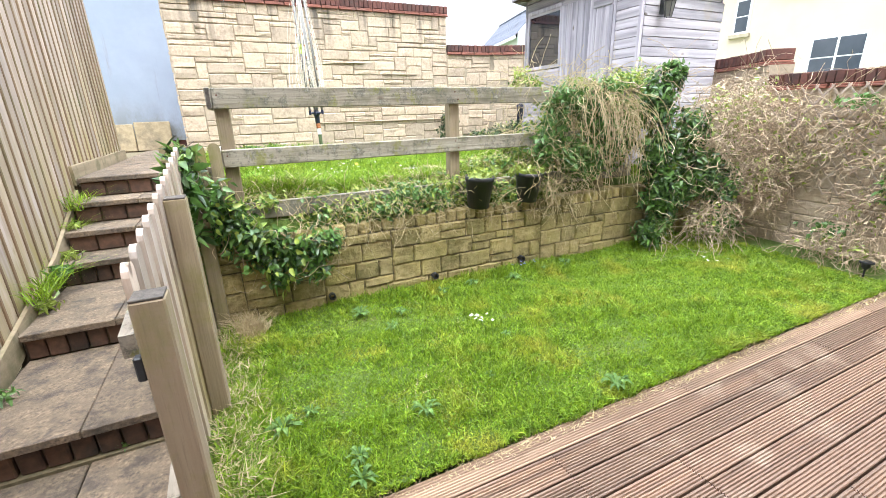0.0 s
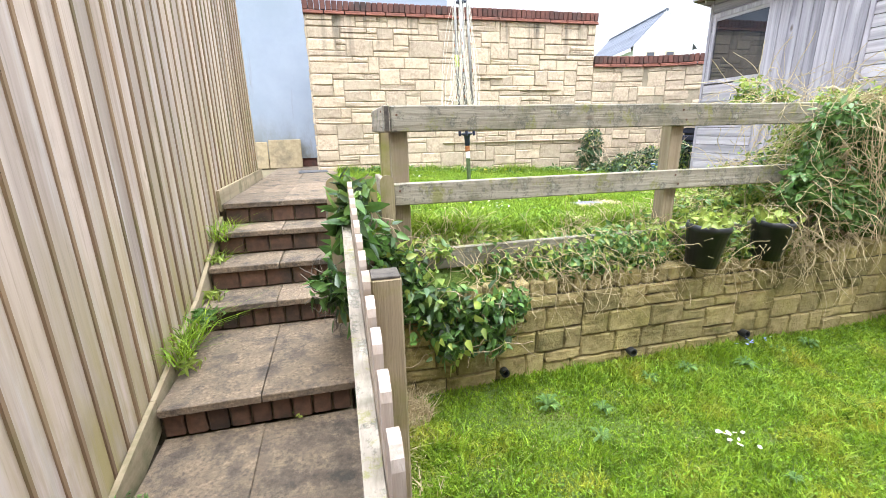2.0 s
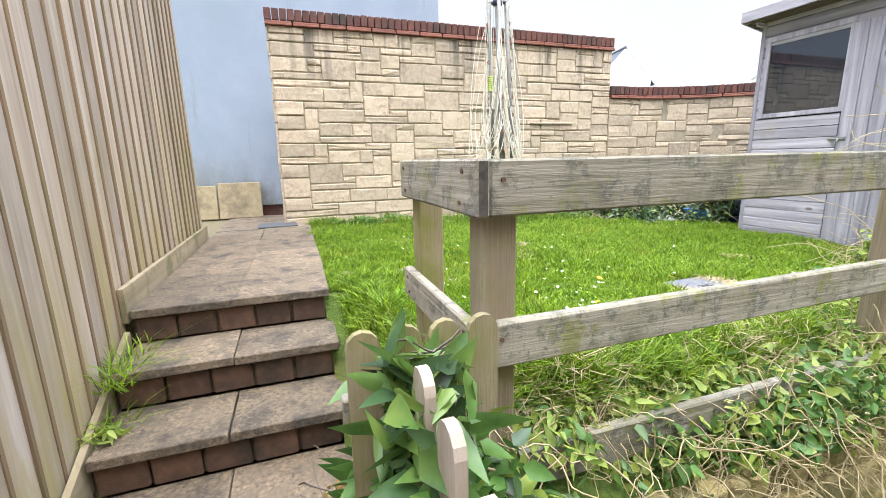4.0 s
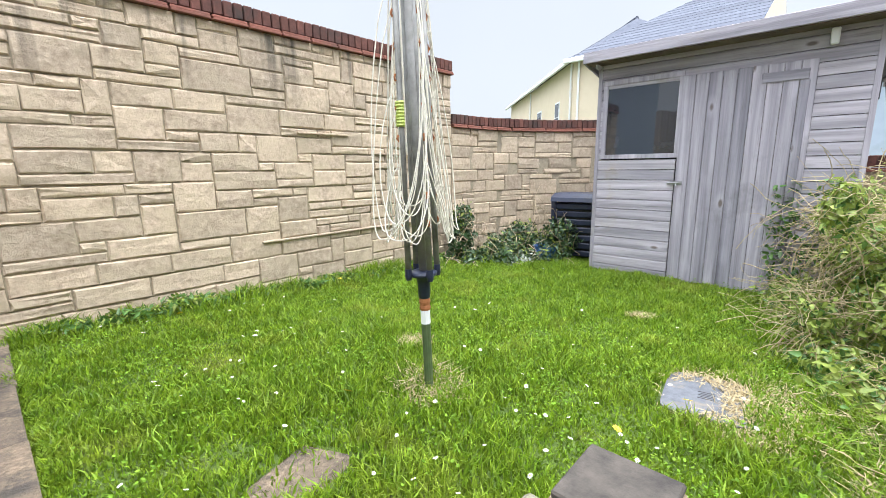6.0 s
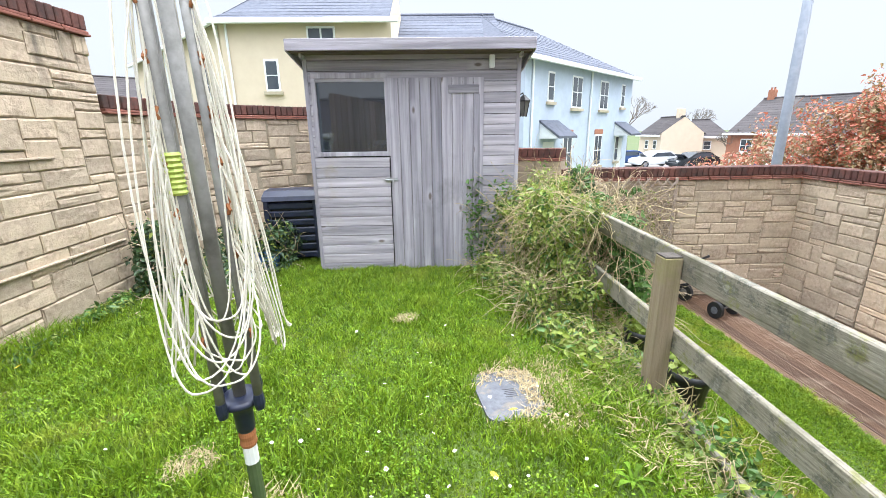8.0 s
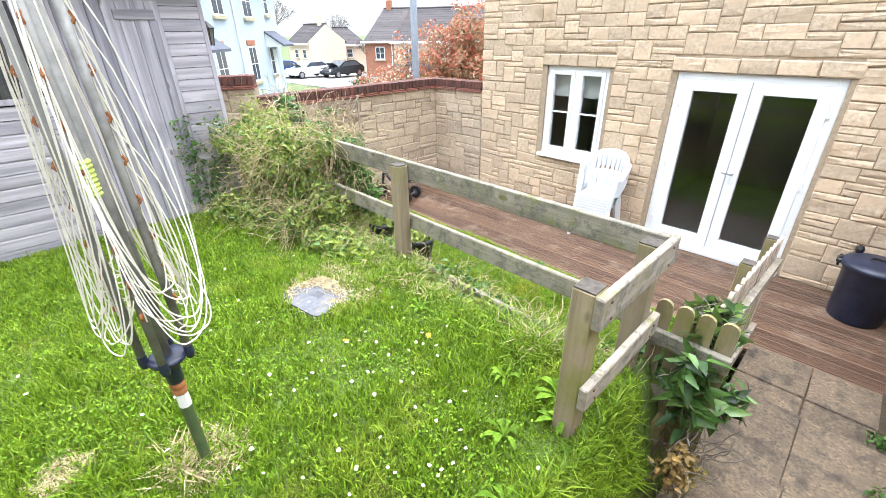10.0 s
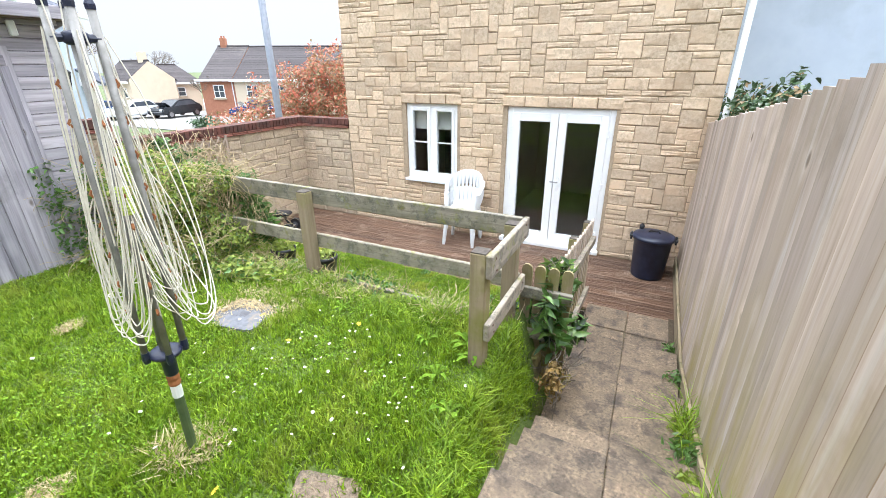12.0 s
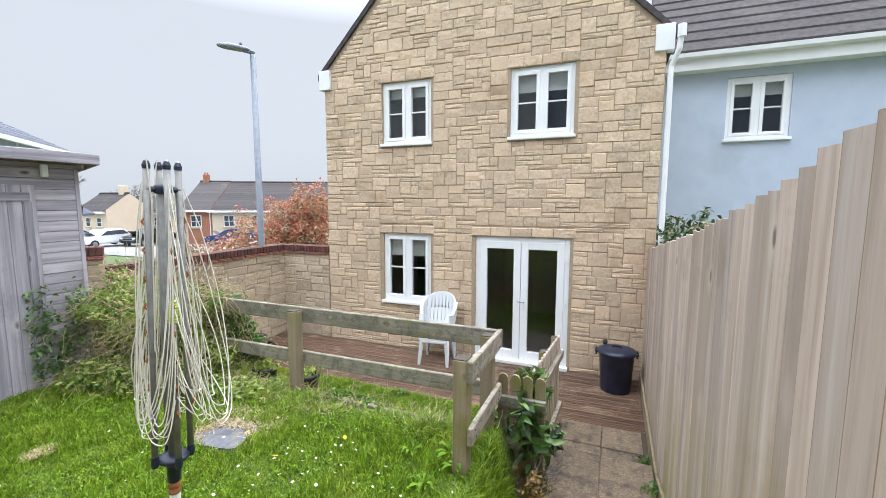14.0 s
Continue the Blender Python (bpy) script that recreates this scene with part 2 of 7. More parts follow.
RAIL_Y = surf("grey_weathered_side_rail", (0.16, 0.135, 0.105), (0.38, 0.33, 0.27), 22, (0.12, 0.11, 0.075), 3.4, 0.52, 0.92, 1.0, 36, 0.008, (1, 0.05, 1), piece=0.12, tint=(0.31, 0.275, 0.23), knots=5.0, extra=algae)
POST = surf("algae_stained_post", (0.165, 0.13, 0.08), (0.345, 0.28, 0.19), 20, (0.19, 0.18, 0.05), 2.4, 0.47, 0.9, 1.0, 36, 0.007, (1, 1, 0.045), piece=0.14, knots=5.0, tint=(0.27, 0.205, 0.14))
FENCE_EDGE = surf("brown_board_edge", (0.17, 0.11, 0.065), (0.26, 0.18, 0.11), 12, (0.16, 0.14, 0.065), 2.0, 0.5, 0.9, 0.5, 30, 0.003, (1, 1, 0.06), piece=0.2)
ENDGRAIN = surf("dark_rotten_end_grain", (0.034, 0.029, 0.025), (0.095, 0.08, 0.066), 40, None, rough=0.95, bump=0.6)
SHED_H = surf("silvered_shed_board", (0.24, 0.225, 0.262), (0.53, 0.497, 0.56), 18, (0.38, 0.325, 0.25), 1.7, 0.58, 0.88, 0.9, 40, 0.006, (1, 0.04, 1), piece=0.24, knots=4.5)
SHED_V = surf("silvered_door_board", (0.225, 0.212, 0.252), (0.50, 0.47, 0.54), 18, (0.18, 0.176, 0.188), 1.7, 0.56, 0.88, 0.9, 40, 0.006, (1, 1, 0.035), piece=0.24, knots=4.5)
SHED_S = surf("silvered_shed_side_board", (0.26, 0.25, 0.278), (0.54, 0.52, 0.56), 18, (0.40, 0.345, 0.27), 1.7, 0.58, 0.88, 0.9, 40, 0.006, (0.04, 1, 1), piece=0.22, knots=4.5)
# Darker brown timber for shed floor, soffit, door backing and deck base.
SHED_DARK = surf("dark_shed_timber", (0.10, 0.075, 0.06), (0.17, 0.13, 0.10), 10, None, rough=0.9)
DECK = surf("wet_brown_decking", (0.085, 0.048, 0.032), (0.25, 0.152, 0.10), 24, (0.33, 0.245, 0.185), 2.4, 0.53, 0.55, 0.8, 40, 0.005, (0.04, 1, 1), piece=0.28, tint=(0.17, 0.105, 0.072))
SOIL = surf("dark_soil", (0.05, 0.036, 0.022), (0.10, 0.075, 0.045), 20, (0.16, 0.13, 0.06), 3.0, 0.55, 0.95, 0.9, 60, 0.02)
TURF = surf("lawn_turf", (0.055, 0.095, 0.012), (0.11, 0.165, 0.022), 40, (0.15, 0.13, 0.04), 2.0, 0.55, 0.95, 0.9, 80, 0.02)
BLADE_U = surf("lush_grass", (0.125, 0.24, 0.012), (0.36, 0.485, 0.04), 60, (0.34, 0.40, 0.055), 2.0, 0.54, 0.5, 0.0, spec=0.4, thin=0.4, island=0.55, tint=(0.12, 0.225, 0.014))
BLADE_L = surf("mossy_grass", (0.13, 0.28, 0.012), (0.36, 0.47, 0.04), 60, (0.46, 0.43, 0.06), 2.4, 0.52, 0.55, 0.0, spec=0.4, thin=0.4, island=0.5, tint=(0.13, 0.23, 0.016))
STRAW = surf("dry_straw", (0.40, 0.31, 0.17), (0.60, 0.50, 0.31), 30, None, rough=0.85, bump=0.0, thin=0.3)
VINE = surf("dead_vine_stem", (0.36, 0.265, 0.17), (0.58, 0.47, 0.33), 12, (0.30, 0.185, 0.125), 2.0, 0.52, 0.85, 0.0, island=0.3)
LEAF = surf("ivy_leaf", (0.06, 0.15, 0.032), (0.14, 0.26, 0.06), 16, (0.24, 0.31, 0.07), 2.4, 0.57, 0.35, 0.0, island=0.4, thin=0.35)
LEAF_Y = surf("honeysuckle_leaf", (0.18, 0.27, 0.045), (0.40, 0.46, 0.10), 14, (0.11, 0.19, 0.04), 2.4, 0.56, 0.45, 0.0, island=0.35, thin=0.4)
CLOVER = surf("clover_leaf", (0.10, 0.21, 0.015), (0.21, 0.35, 0.035), 25, (0.30, 0.40, 0.05), 3.0, 0.56, 0.75, 0.0, island=0.45, thin=0.3, spec=0.15)
# Evergreen leaf colour; inside the ivy its darkness stands for shade.
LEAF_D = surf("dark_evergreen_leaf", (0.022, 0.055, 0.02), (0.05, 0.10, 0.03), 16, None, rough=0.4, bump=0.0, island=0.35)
ROSETTE = surf("blue_green_weed_leaf", (0.07, 0.155, 0.04), (0.17, 0.28, 0.08), 30, (0.22, 0.32, 0.10), 4.0, 0.54, 0.7, 0.0, island=0.4, thin=0.3, spec=0.2)
DECK_PALE = surf("bleached_decking", (0.16, 0.10, 0.068), (0.33, 0.225, 0.155), 24, (0.11, 0.07, 0.048), 2.4, 0.54, 0.6, 0.8, 40, 0.004, (0.04, 1, 1), piece=0.2)
LEAF_RED = surf("red_photinia_leaf", (0.46, 0.11, 0.07), (0.58, 0.22, 0.13), 5, (0.26, 0.24, 0.10), 1.3, 0.55, 0.45, 0.0, island=0.35, thin=0.3)
LEAF_G = surf("bronze_photinia_leaf", (0.24, 0.20, 0.09), (0.44, 0.26, 0.15), 5, (0.12, 0.14, 0.05), 1.5, 0.52, 0.45, 0.0, island=0.35, thin=0.3)
BARK = surf("grey_bark", (0.12, 0.10, 0.08), (0.2, 0.17, 0.14), 20, None, rough=0.95)
BLACK = surf("black_plastic", (0.012, 0.013, 0.016), (0.022, 0.023, 0.027), 10, None, rough=0.45, bump=0.1)
NAVY = surf("blue_black_plastic", (0.011, 0.015, 0.034), (0.022, 0.029, 0.062), 10, None, rough=0.4, bump=0.1)
ALU = surf("dull_aluminium_tube", (0.19, 0.186, 0.175), (0.32, 0.315, 0.30), 14, (0.12, 0.115, 0.10), 6, 0.54, 0.6, 0.15, 60, metal=0.15)
GREEN = surf("green_painted_pole", (0.05, 0.085, 0.035), (0.085, 0.12, 0.05), 12, None, rough=0.6)
RUST = surf("rusty_orange_clip", (0.25, 0.085, 0.03), (0.40, 0.16, 0.06), 30, None, rough=0.8)
CORD = surf("cream_washing_line", (0.60, 0.56, 0.47), (0.72, 0.69, 0.60), 30, None, rough=0.7, bump=0.0)
LIME = surf("lime_plastic", (0.40, 0.50, 0.08), (0.48, 0.58, 0.13), 10, None, rough=0.4, bump=0.0)
PETAL = surf("white_petal", (0.80, 0.80, 0.78), (0.86, 0.86, 0.84), 10, None, rough=0.7, bump=0.0)
YOLK = surf("yellow_flower", (0.72, 0.48, 0.03), (0.80, 0.58, 0.05), 10, None, rough=0.7, bump=0.0)
GREY = surf("grey_cover", (0.095, 0.10, 0.115), (0.15, 0.155, 0.172), 26, (0.24, 0.195, 0.14), 6, 0.55, 0.85, 0.5, 60, spec=0.2)
GALV = surf("galvanised_steel", (0.19, 0.215, 0.26), (0.25, 0.275, 0.32), 12, None, rough=0.6, metal=0.2)
STEEL = surf("dull_steel", (0.30, 0.30, 0.32), (0.42, 0.42, 0.44), 30, None, rough=0.4, metal=0.9)
TARMAC = surf("road_tarmac", (0.20, 0.20, 0.20), (0.27, 0.27, 0.265), 4, (0.16, 0.16, 0.16), 0.3, 0.5, 0.95, 0.3, 60)
VERGE = surf("rough_grass_ground", (0.06, 0.09, 0.03), (0.10, 0.135, 0.045), 3, (0.11, 0.11, 0.06), 0.3, 0.5, 0.95, 0.5, 30)
BRICK_FAR = surf("orange_brick_far", (0.32, 0.13, 0.08), (0.40, 0.18, 0.11), 6, None, rough=0.9)
DARK = surf("unlit_interior", (0.03, 0.03, 0.032), (0.05, 0.05, 0.05), 3, None, rough=0.9)
INNER = surf("room_wall", (0.30, 0.28, 0.25), (0.36, 0.34, 0.31), 2, None, rough=0.9)
BLIND = surf("pale_blind", (0.62, 0.60, 0.56), (0.68, 0.66, 0.62), 8, None, rough=0.8)
GLASS = glass("window_glass")
PAINT_W = surf("white_car_paint", (0.75, 0.76, 0.78), (0.78, 0.79, 0.8), 3, None, rough=0.25, bump=0.0)
PAINT_D = surf("dark_car_paint", (0.02, 0.025, 0.03), (0.03, 0.034, 0.04), 3, None, rough=0.25, bump=0.0)
PAINT_B = surf("blue_car_paint", (0.02, 0.05, 0.16), (0.03, 0.07, 0.2), 3, None, rough=0.25, bump=0.0)


# ---- mesh helpers ----
def part(name, bm, material, parent=None, label=""):
    me = bpy.data.meshes.new(name)
    bm.to_mesh(me)
    bm.free()
    return shown(name, me, material, parent, label)


def shown(name, me, material, parent=None, label=""):
    if material and not me.materials:
        me.materials.append(material)
    ob = new(name, me)
    ob.parent = parent
    if label:
        ob["label"] = label
    return ob


def thing(name, label, category, place=None, group="", kind=""):
    ob = new(name)
    if place is not None:
        ob.matrix_basis = place
    return tagged(ob, label, category, group, kind)


def arrays(name, verts, faces, material, parent=None, label="", kind=""):
    """One mesh out of numpy arrays; faces is one array per polygon size."""
    me = bpy.data.meshes.new(name)
    verts = np.asarray(verts, dtype=np.float32)
    faces = [np.asarray(f, dtype=np.int32) for f in faces if len(f)]
    me.vertices.add(len(verts))
    me.vertices.foreach_set("co", verts.ravel())
    loops = np.concatenate([f.ravel() for f in faces])
    sizes = np.concatenate([np.full(len(f), f.shape[1], dtype=np.int32) for f in faces])
    me.loops.add(len(loops))
    me.loops.foreach_set("vertex_index", loops)
    me.polygons.add(len(sizes))
    me.polygons.foreach_set("loop_start", np.concatenate([[0], np.cumsum(sizes)[:-1]]).astype(np.int32))
    me.update(calc_edges=True)
    me.validate()
    ob = shown(name, me, material, parent, label)
    if kind:
        ob["kind"] = kind
    return ob


def box(bm, x0, x1, y0, y1, z0, z1, bevel=0.0):
    r = bmesh.ops.create_cube(bm, size=1.0, matrix=Matrix.LocRotScale(((x0 + x1) / 2, (y0 + y1) / 2, (z0 + z1) / 2), None, (abs(x1 - x0), abs(y1 - y0), abs(z1 - z0))))
    if bevel:
        es = list({e for v in r["verts"] for e in v.link_edges})
        bmesh.ops.bevel(bm, geom=es, offset=bevel, segments=1, affect="EDGES")
    return bm


def boxed(*a, **k):
    return box(bmesh.new(), *a, **k)


def prism(bm, outline, axis, a, b):
    """A solid with the given flat outline, drawn out along an axis from a to b."""
    def at(u, v, w):
        return {"x": (w, u, v), "y": (u, w, v), "z": (u, v, w)}[axis]
    lo = [bm.verts.new(at(u, v, a)) for u, v in outline]
    hi = [bm.verts.new(at(u, v, b)) for u, v in outline]
    n = len(outline)
    fs = [bm.faces.new(lo), bm.faces.new(hi)] + [bm.faces.new((lo[i], lo[(i + 1) % n], hi[(i + 1) % n], hi[i])) for i in range(n)]
    bmesh.ops.recalc_face_normals(bm, faces=fs)
    return bm


def tube(bm, pts, r, sides=6, taper=1.0):
    """A round bar along points."""
    pts = [Vector(p) for p in pts]
    rings = []
    for i, p in enumerate(pts):
        d = (pts[min(i + 1, len(pts) - 1)] - pts[max(i - 1, 0)]).normalized()
        u = d.orthogonal().normalized()
        v = d.cross(u)
        rr = r * (1 + (taper - 1) * i / max(1, len(pts) - 1))
        rings.append([bm.verts.new(p + (u * math.cos(2 * math.pi * k / sides) + v * math.sin(2 * math.pi * k / sides)) * rr) for k in range(sides)])
    for a, b in zip(rings, rings[1:]):
        offset = min(range(sides), key=lambda s: sum((a[k].co - b[(k + s) % sides].co).length for k in range(sides)))
        for k in range(sides):
            bm.faces.new((a[k], a[(k + 1) % sides], b[(k + 1 + offset) % sides], b[(k + offset) % sides]))
    bm.faces.new(rings[0][::-1]), bm.faces.new(rings[-1])
    return bm


def lathe(bm, profile, centre=(0, 0), sides=24):
    """A round body out of (radius, height) pairs."""
    rings = [[bm.verts.new((centre[0] + r * math.cos(2 * math.pi * k / sides), centre[1] + r * math.sin(2 * math.pi * k / sides), z)) for k in range(sides)] for r, z in profile]
    for a, b in zip(rings, rings[1:]):
        for k in range(sides):
            bm.faces.new((a[k], a[(k + 1) % sides], b[(k + 1) % sides], b[k]))
    bm.faces.new(rings[0][::-1]), bm.faces.new(rings[-1])
    return bm


def smooth(ob):
    ob.data.polygons.foreach_set("use_smooth", [True] * len(ob.data.polygons))
    return ob


# ---- stone and brick pieces ----
rng = random.Random(7)
stone_cache = {}


def stone_mesh(w, h, d, v, material):
    key = (round(w, 3), round(h, 3), d, v, material.name)
    if key not in stone_cache:
        r = random.Random(hash((round(w * 1000), round(h * 1000), v)) % 9999)
        ring = [(-1, -1), (0, -1), (1, -1), (1, 0), (1, 1), (0, 1), (-1, 1), (-1, 0)]
        j = 0.0045
        back = [(a * w / 2, 0.012, b * h / 2) for a, b in ring]
        rim = [(a * w / 2 + r.uniform(-j, j), -d * 0.45, b * h / 2 + r.uniform(-j, j)) for a, b in ring]
        front = [(a * (w / 2 - 0.010) + r.uniform(-j, j), -d + r.uniform(-0.006, 0.005), b * (h / 2 - 0.010) + r.uniform(-j, j)) for a, b in ring]
        verts = back + rim + front + [(r.uniform(-w / 6, w / 6), -d - r.uniform(-0.001, 0.004), 0)]
        faces = []
        for o in (0, 8):
            faces += [(o + i, o + (i + 1) % 8, o + 8 + (i + 1) % 8, o + 8 + i) for i in range(8)]
        faces += [(16 + i, 16 + (i + 1) % 8, 24) for i in range(8)]
        me = bpy.data.meshes.new("stone")
        me.from_pydata(verts, [], faces)
        me.materials.append(material)
        stone_cache[key] = me
    return stone_cache[key]


def ashlar(parent, material, place, length, z0, z1, blocked=None, seed=1, du=0.105, dz=0.0725, d=0.014, limit=300, rest=None, near=None, heights=(1, 1, 2, 2, 2, 3), widths=(4, 5, 5, 6, 6, 7)):
    """Random-coursed stones on a grid; place(s, z) gives the pose of a stone's centre on the wall's face."""
    r = random.Random(seed)
    nx, nz = max(1, round(length / du)), int(round((z1 - z0) / dz))
    du = length / nx
    used = [[bool(blocked and blocked((i + 0.5) * du, z0 + (k + 0.5) * dz)) for i in range(nx)] for k in range(nz)]
    joint = [[False] * (nx + 1) for _ in range(nz)]
    found = []
    for k in range(nz):
        for i in range(nx):
            if used[k][i]:
                continue
            free = 1
            while free < 9 and i + free < nx and not used[k][i + free]:
                free += 1
            h = r.choice(heights)
            choice = r.sample(widths, len(widths))
            w = 0
            for c in choice:
                c = min(free, c + (1 if h == 1 else 0))
                if (free < 9 and 0 < free - c < 2) or (k and i + c < nx and joint[k - 1][i + c]):
                    continue
                w = c
                break
            if not w:
                w = free if free <= max(widths) else choice[0]
            while h > 1 and (k + h > nz or any(used[k + h - 1][i + q] for q in range(w))):
                h -= 1
            for kk in range(h):
                joint[k + kk][i + w] = True
                for q in range(w):
                    used[k + kk][i + q] = True
            found.append(((i + w / 2) * du, z0 + (k + h / 2) * dz, w * du - 0.008, h * dz - 0.008))
    if near:
        found.sort(key=near)
    for s, z, w, h in found[:limit]:
        ob = shown("stone", stone_mesh(w, h, d, r.randrange(4), material), material, parent)
        ob.matrix_basis = place(s, z) @ pose(0, r.uniform(-0.006, 0.004), 0, 0, 0, r.uniform(-0.4, 0.4))
    if len(found) > limit:
        vs, fs = [], []
        for s, z, w, h in found[limit:]:
            me = stone_mesh(w, h, d, r.randrange(4), rest or material)
            m = place(s, z) @ pose(0, r.uniform(-0.006, 0.004), 0)
            o = len(vs)
            vs += [m @ v.co for v in me.vertices]
            fs += [[o + q for q in p.vertices] for p in me.polygons]
        me = bpy.data.meshes.new("stones")
        me.from_pydata(vs, [], fs)
        shown("stones", me, rest or material, parent)["kind"] = "stuff"
    return found


def straight(x, y, turn):
    base = pose(x, y, 0, 0, 0, turn)
    return lambda s, z: base @ pose(s, 0, z)


def along(points):
    """Poses along a bent wall's face."""
    pts = [Vector((*p, 0)) for p in points]
    runs = [(b - a).length for a, b in zip(pts, pts[1:])]

    def at(s, z):
        left = s
        for a, b, l in zip(pts, pts[1:], runs):
            if left <= l or b is pts[-1]:
                t = (b - a).normalized()
                p = a + t * left
                return pose(p.x, p.y, z, 0, 0, math.degrees(math.atan2(t.y, t.x)))
            left -= l
    return at, sum(runs)


brick_me = {}


def brick_mesh(w, d, h, material, bev=0.006):
    key = (w, d, h, material.name)
    if key not in brick_me:
        bm = boxed(-w / 2, w / 2, -d / 2, d / 2, -h / 2, h / 2, bevel=bev)
        me = bpy.data.meshes.new("brick")
        bm.to_mesh(me)
        bm.free()
        me.materials.append(material)
        brick_me[key] = me
    return brick_me[key]


def coping(parent, place, length, z, depth=0.25, seed=3, tiles=True):
    """Creasing tiles with a course of bricks on edge above them."""
    r = random.Random(seed)
    n = int(length / 0.0755)
    for i in range(n):
        ob = shown("brick", brick_mesh(0.067, depth, 0.115, BRICK), BRICK, parent)
        ob.matrix_basis = place((i + 0.5) * length / n, z + 0.05 + 0.0575) @ pose(0, depth / 2 - 0.025 + r.uniform(-0.004, 0.004), r.uniform(-0.003, 0.003), 0, r.uniform(-1, 1), 0)
    if tiles:
        for row in range(2):
            n = int(length / 0.27)
            for i in range(n):
                ob = shown("tile", brick_mesh(0.262, depth + 0.04 - row * 0.03, 0.019, TILE_RED, 0.003), TILE_RED, parent)
                ob.matrix_basis = place((i + 0.5) * length / n, z + 0.011 + row * 0.023) @ pose(0, depth / 2 - 0.03, 0)


def wall_solid(name, points, thick, z0, z1, label, material=None):
    """A solid wall whose outward face follows the points, thick behind it."""
    bm = bmesh.new()
    rings = []
    pts = [Vector((*p, 0)) for p in points]
    for i, p in enumerate(pts):
        d = (pts[min(i + 1, len(pts) - 1)] - pts[max(i - 1, 0)]).normalized()
        back = Vector((-d.y, d.x, 0)) * thick
        rings.append([bm.verts.new((*q, z)) for q, z in (((p.x, p.y), z0), ((p.x + back.x, p.y + back.y), z0), ((p.x + back.x, p.y + back.y), z1), ((p.x, p.y), z1))])
    for a, b in zip(rings, rings[1:]):
        for k in range(4):
            bm.faces.new((a[k], a[(k + 1) % 4], b[(k + 1) % 4], b[k]))
    bm.faces.new(rings[0]), bm.faces.new(rings[-1][::-1])
    bmesh.ops.recalc_face_normals(bm, faces=bm.faces[:])
    return tagged(part(name, bm, material or MORTAR), label, "wall", kind="structure")


# ---- ground ----
def ground_z(x, y):
    return -0.45 + (0.022 if y > 0 else 0.018) * max(-45, min(18, y)) + max(0, min(40, x - 6)) * (0.012 if y > 0 else -0.005)


def lawn_z(x, y):
    bank = max(0.0, min(1.0, (3.62 - y) / 0.35)) if x > -0.3 else 0.0
    if x < -0.38 and y < 4.8:
        step = 0.24 if y < 3.7 else 0.36 + (y - 3.7) * 0.54
        k = min(1.0, (-0.38 - x) / 0.2)
        return (1 - k) * 1.01 + k * min(1.0, step)
    return 1.015 - 0.036 * (x + 0.6) + 0.012 * math.sin(x * 2.1 + y) + 0.012 * math.sin(y * 2.7 - x) - 0.30 * bank * bank


def low_z(x, y):
    return 0.02 + 0.010 * math.sin(x * 1.7 + y * 2) + 0.05 * max(0, y - 2.6)


def sheet(name, x0, x1, y0, y1, nx, ny, z, material, label, keep=None):
    xs, ys = np.linspace(x0, x1, nx), np.linspace(y0, y1, ny)
    v = [(x, y, z(x, y)) for y in ys for x in xs]
    f = [(j * nx + i, j * nx + i + 1, (j + 1) * nx + i + 1, (j + 1) * nx + i) for j in range(ny - 1) for i in range(nx - 1)
         if not keep or keep((xs[i] + xs[i + 1]) / 2, (ys[j] + ys[j + 1]) / 2)]
    return tagged(arrays(name, v, [f], material), label, "ground", kind="structure")


sheet("ground", -400, 900, -900, 900, 66, 91, lambda x, y: ground_z(x, y) - 0.25, VERGE, "rough green ground around the houses")
sheet("lawn_upper", -0.64, 5.3, 3.24, 7.5, 60, 44, lawn_z, TURF, "bright green upper lawn with daisies and dandelions")
sheet("lawn_lower", -0.56, 5.3, 1.26, 3.3, 50, 22, low_z, TURF, "mossy green lower lawn beside the decking")
road = sheet("road", 9, 70, -42, -12, 24, 16, lambda x, y: ground_z(x, y) - 0.2, TARMAC, "pale grey estate road")

# ---- boundary walls ----
wall_n = wall_solid("wall_north", [(-0.86, 7.452), (3.5, 7.452)], 0.24, 0.6, 3.13, "tall pale stone garden wall with soot streaks and brick coping")
CURVE = [(3.5, 7.44), (4.0, 7.42), (4.5, 7.31), (4.95, 7.10), (5.35, 6.80), (5.68, 6.42), (5.92, 5.95), (6.05, 5.4)]
wall_c = wall_solid("wall_curved", CURVE, 0.24, 0.5, 2.52, "curved pale stone garden wall with brick coping")
LOWER = [(6.05, 5.38), (6.02, 4.7), (5.85, 4.05), (5.55, 3.4), (5.2, 2.86)]
wall_m = wall_solid("wall_middle", LOWER, 0.24, -0.6, 1.93, "stepped stone garden wall behind the shed")
wall_e = wall_solid("wall_east", [(5.2, 2.85), (5.2, -0.45)], 0.24, -0.8, 1.66, "pale stone garden wall beside the decking")
wall_s = wall_solid("wall_south", [(5.19, -0.45), (4.06, -0.45)], 0.2, -0.8, 1.66, "short stone garden wall joining the house")
wall_r = wall_solid("wall_retaining", [(-0.52, 3.19), (3.4, 3.19), (4.4, 3.16), (5.15, 3.1)], 0.2, -0.3, 0.60, "mossy stone retaining wall with weep holes", MORTAR_R)

# ---- our house ----
HX0, HX1, HY = -1.68, 4.05, -0.45
APEX, EAVE = (1.19, 7.9), 5.05
OPEN = [(-0.49, 1.05, 0.0, 2.13), (1.88, 2.83, 0.88, 2.13), (1.87, 2.82, 3.72, 4.78), (-0.48, 0.5, 3.72, 4.78)]


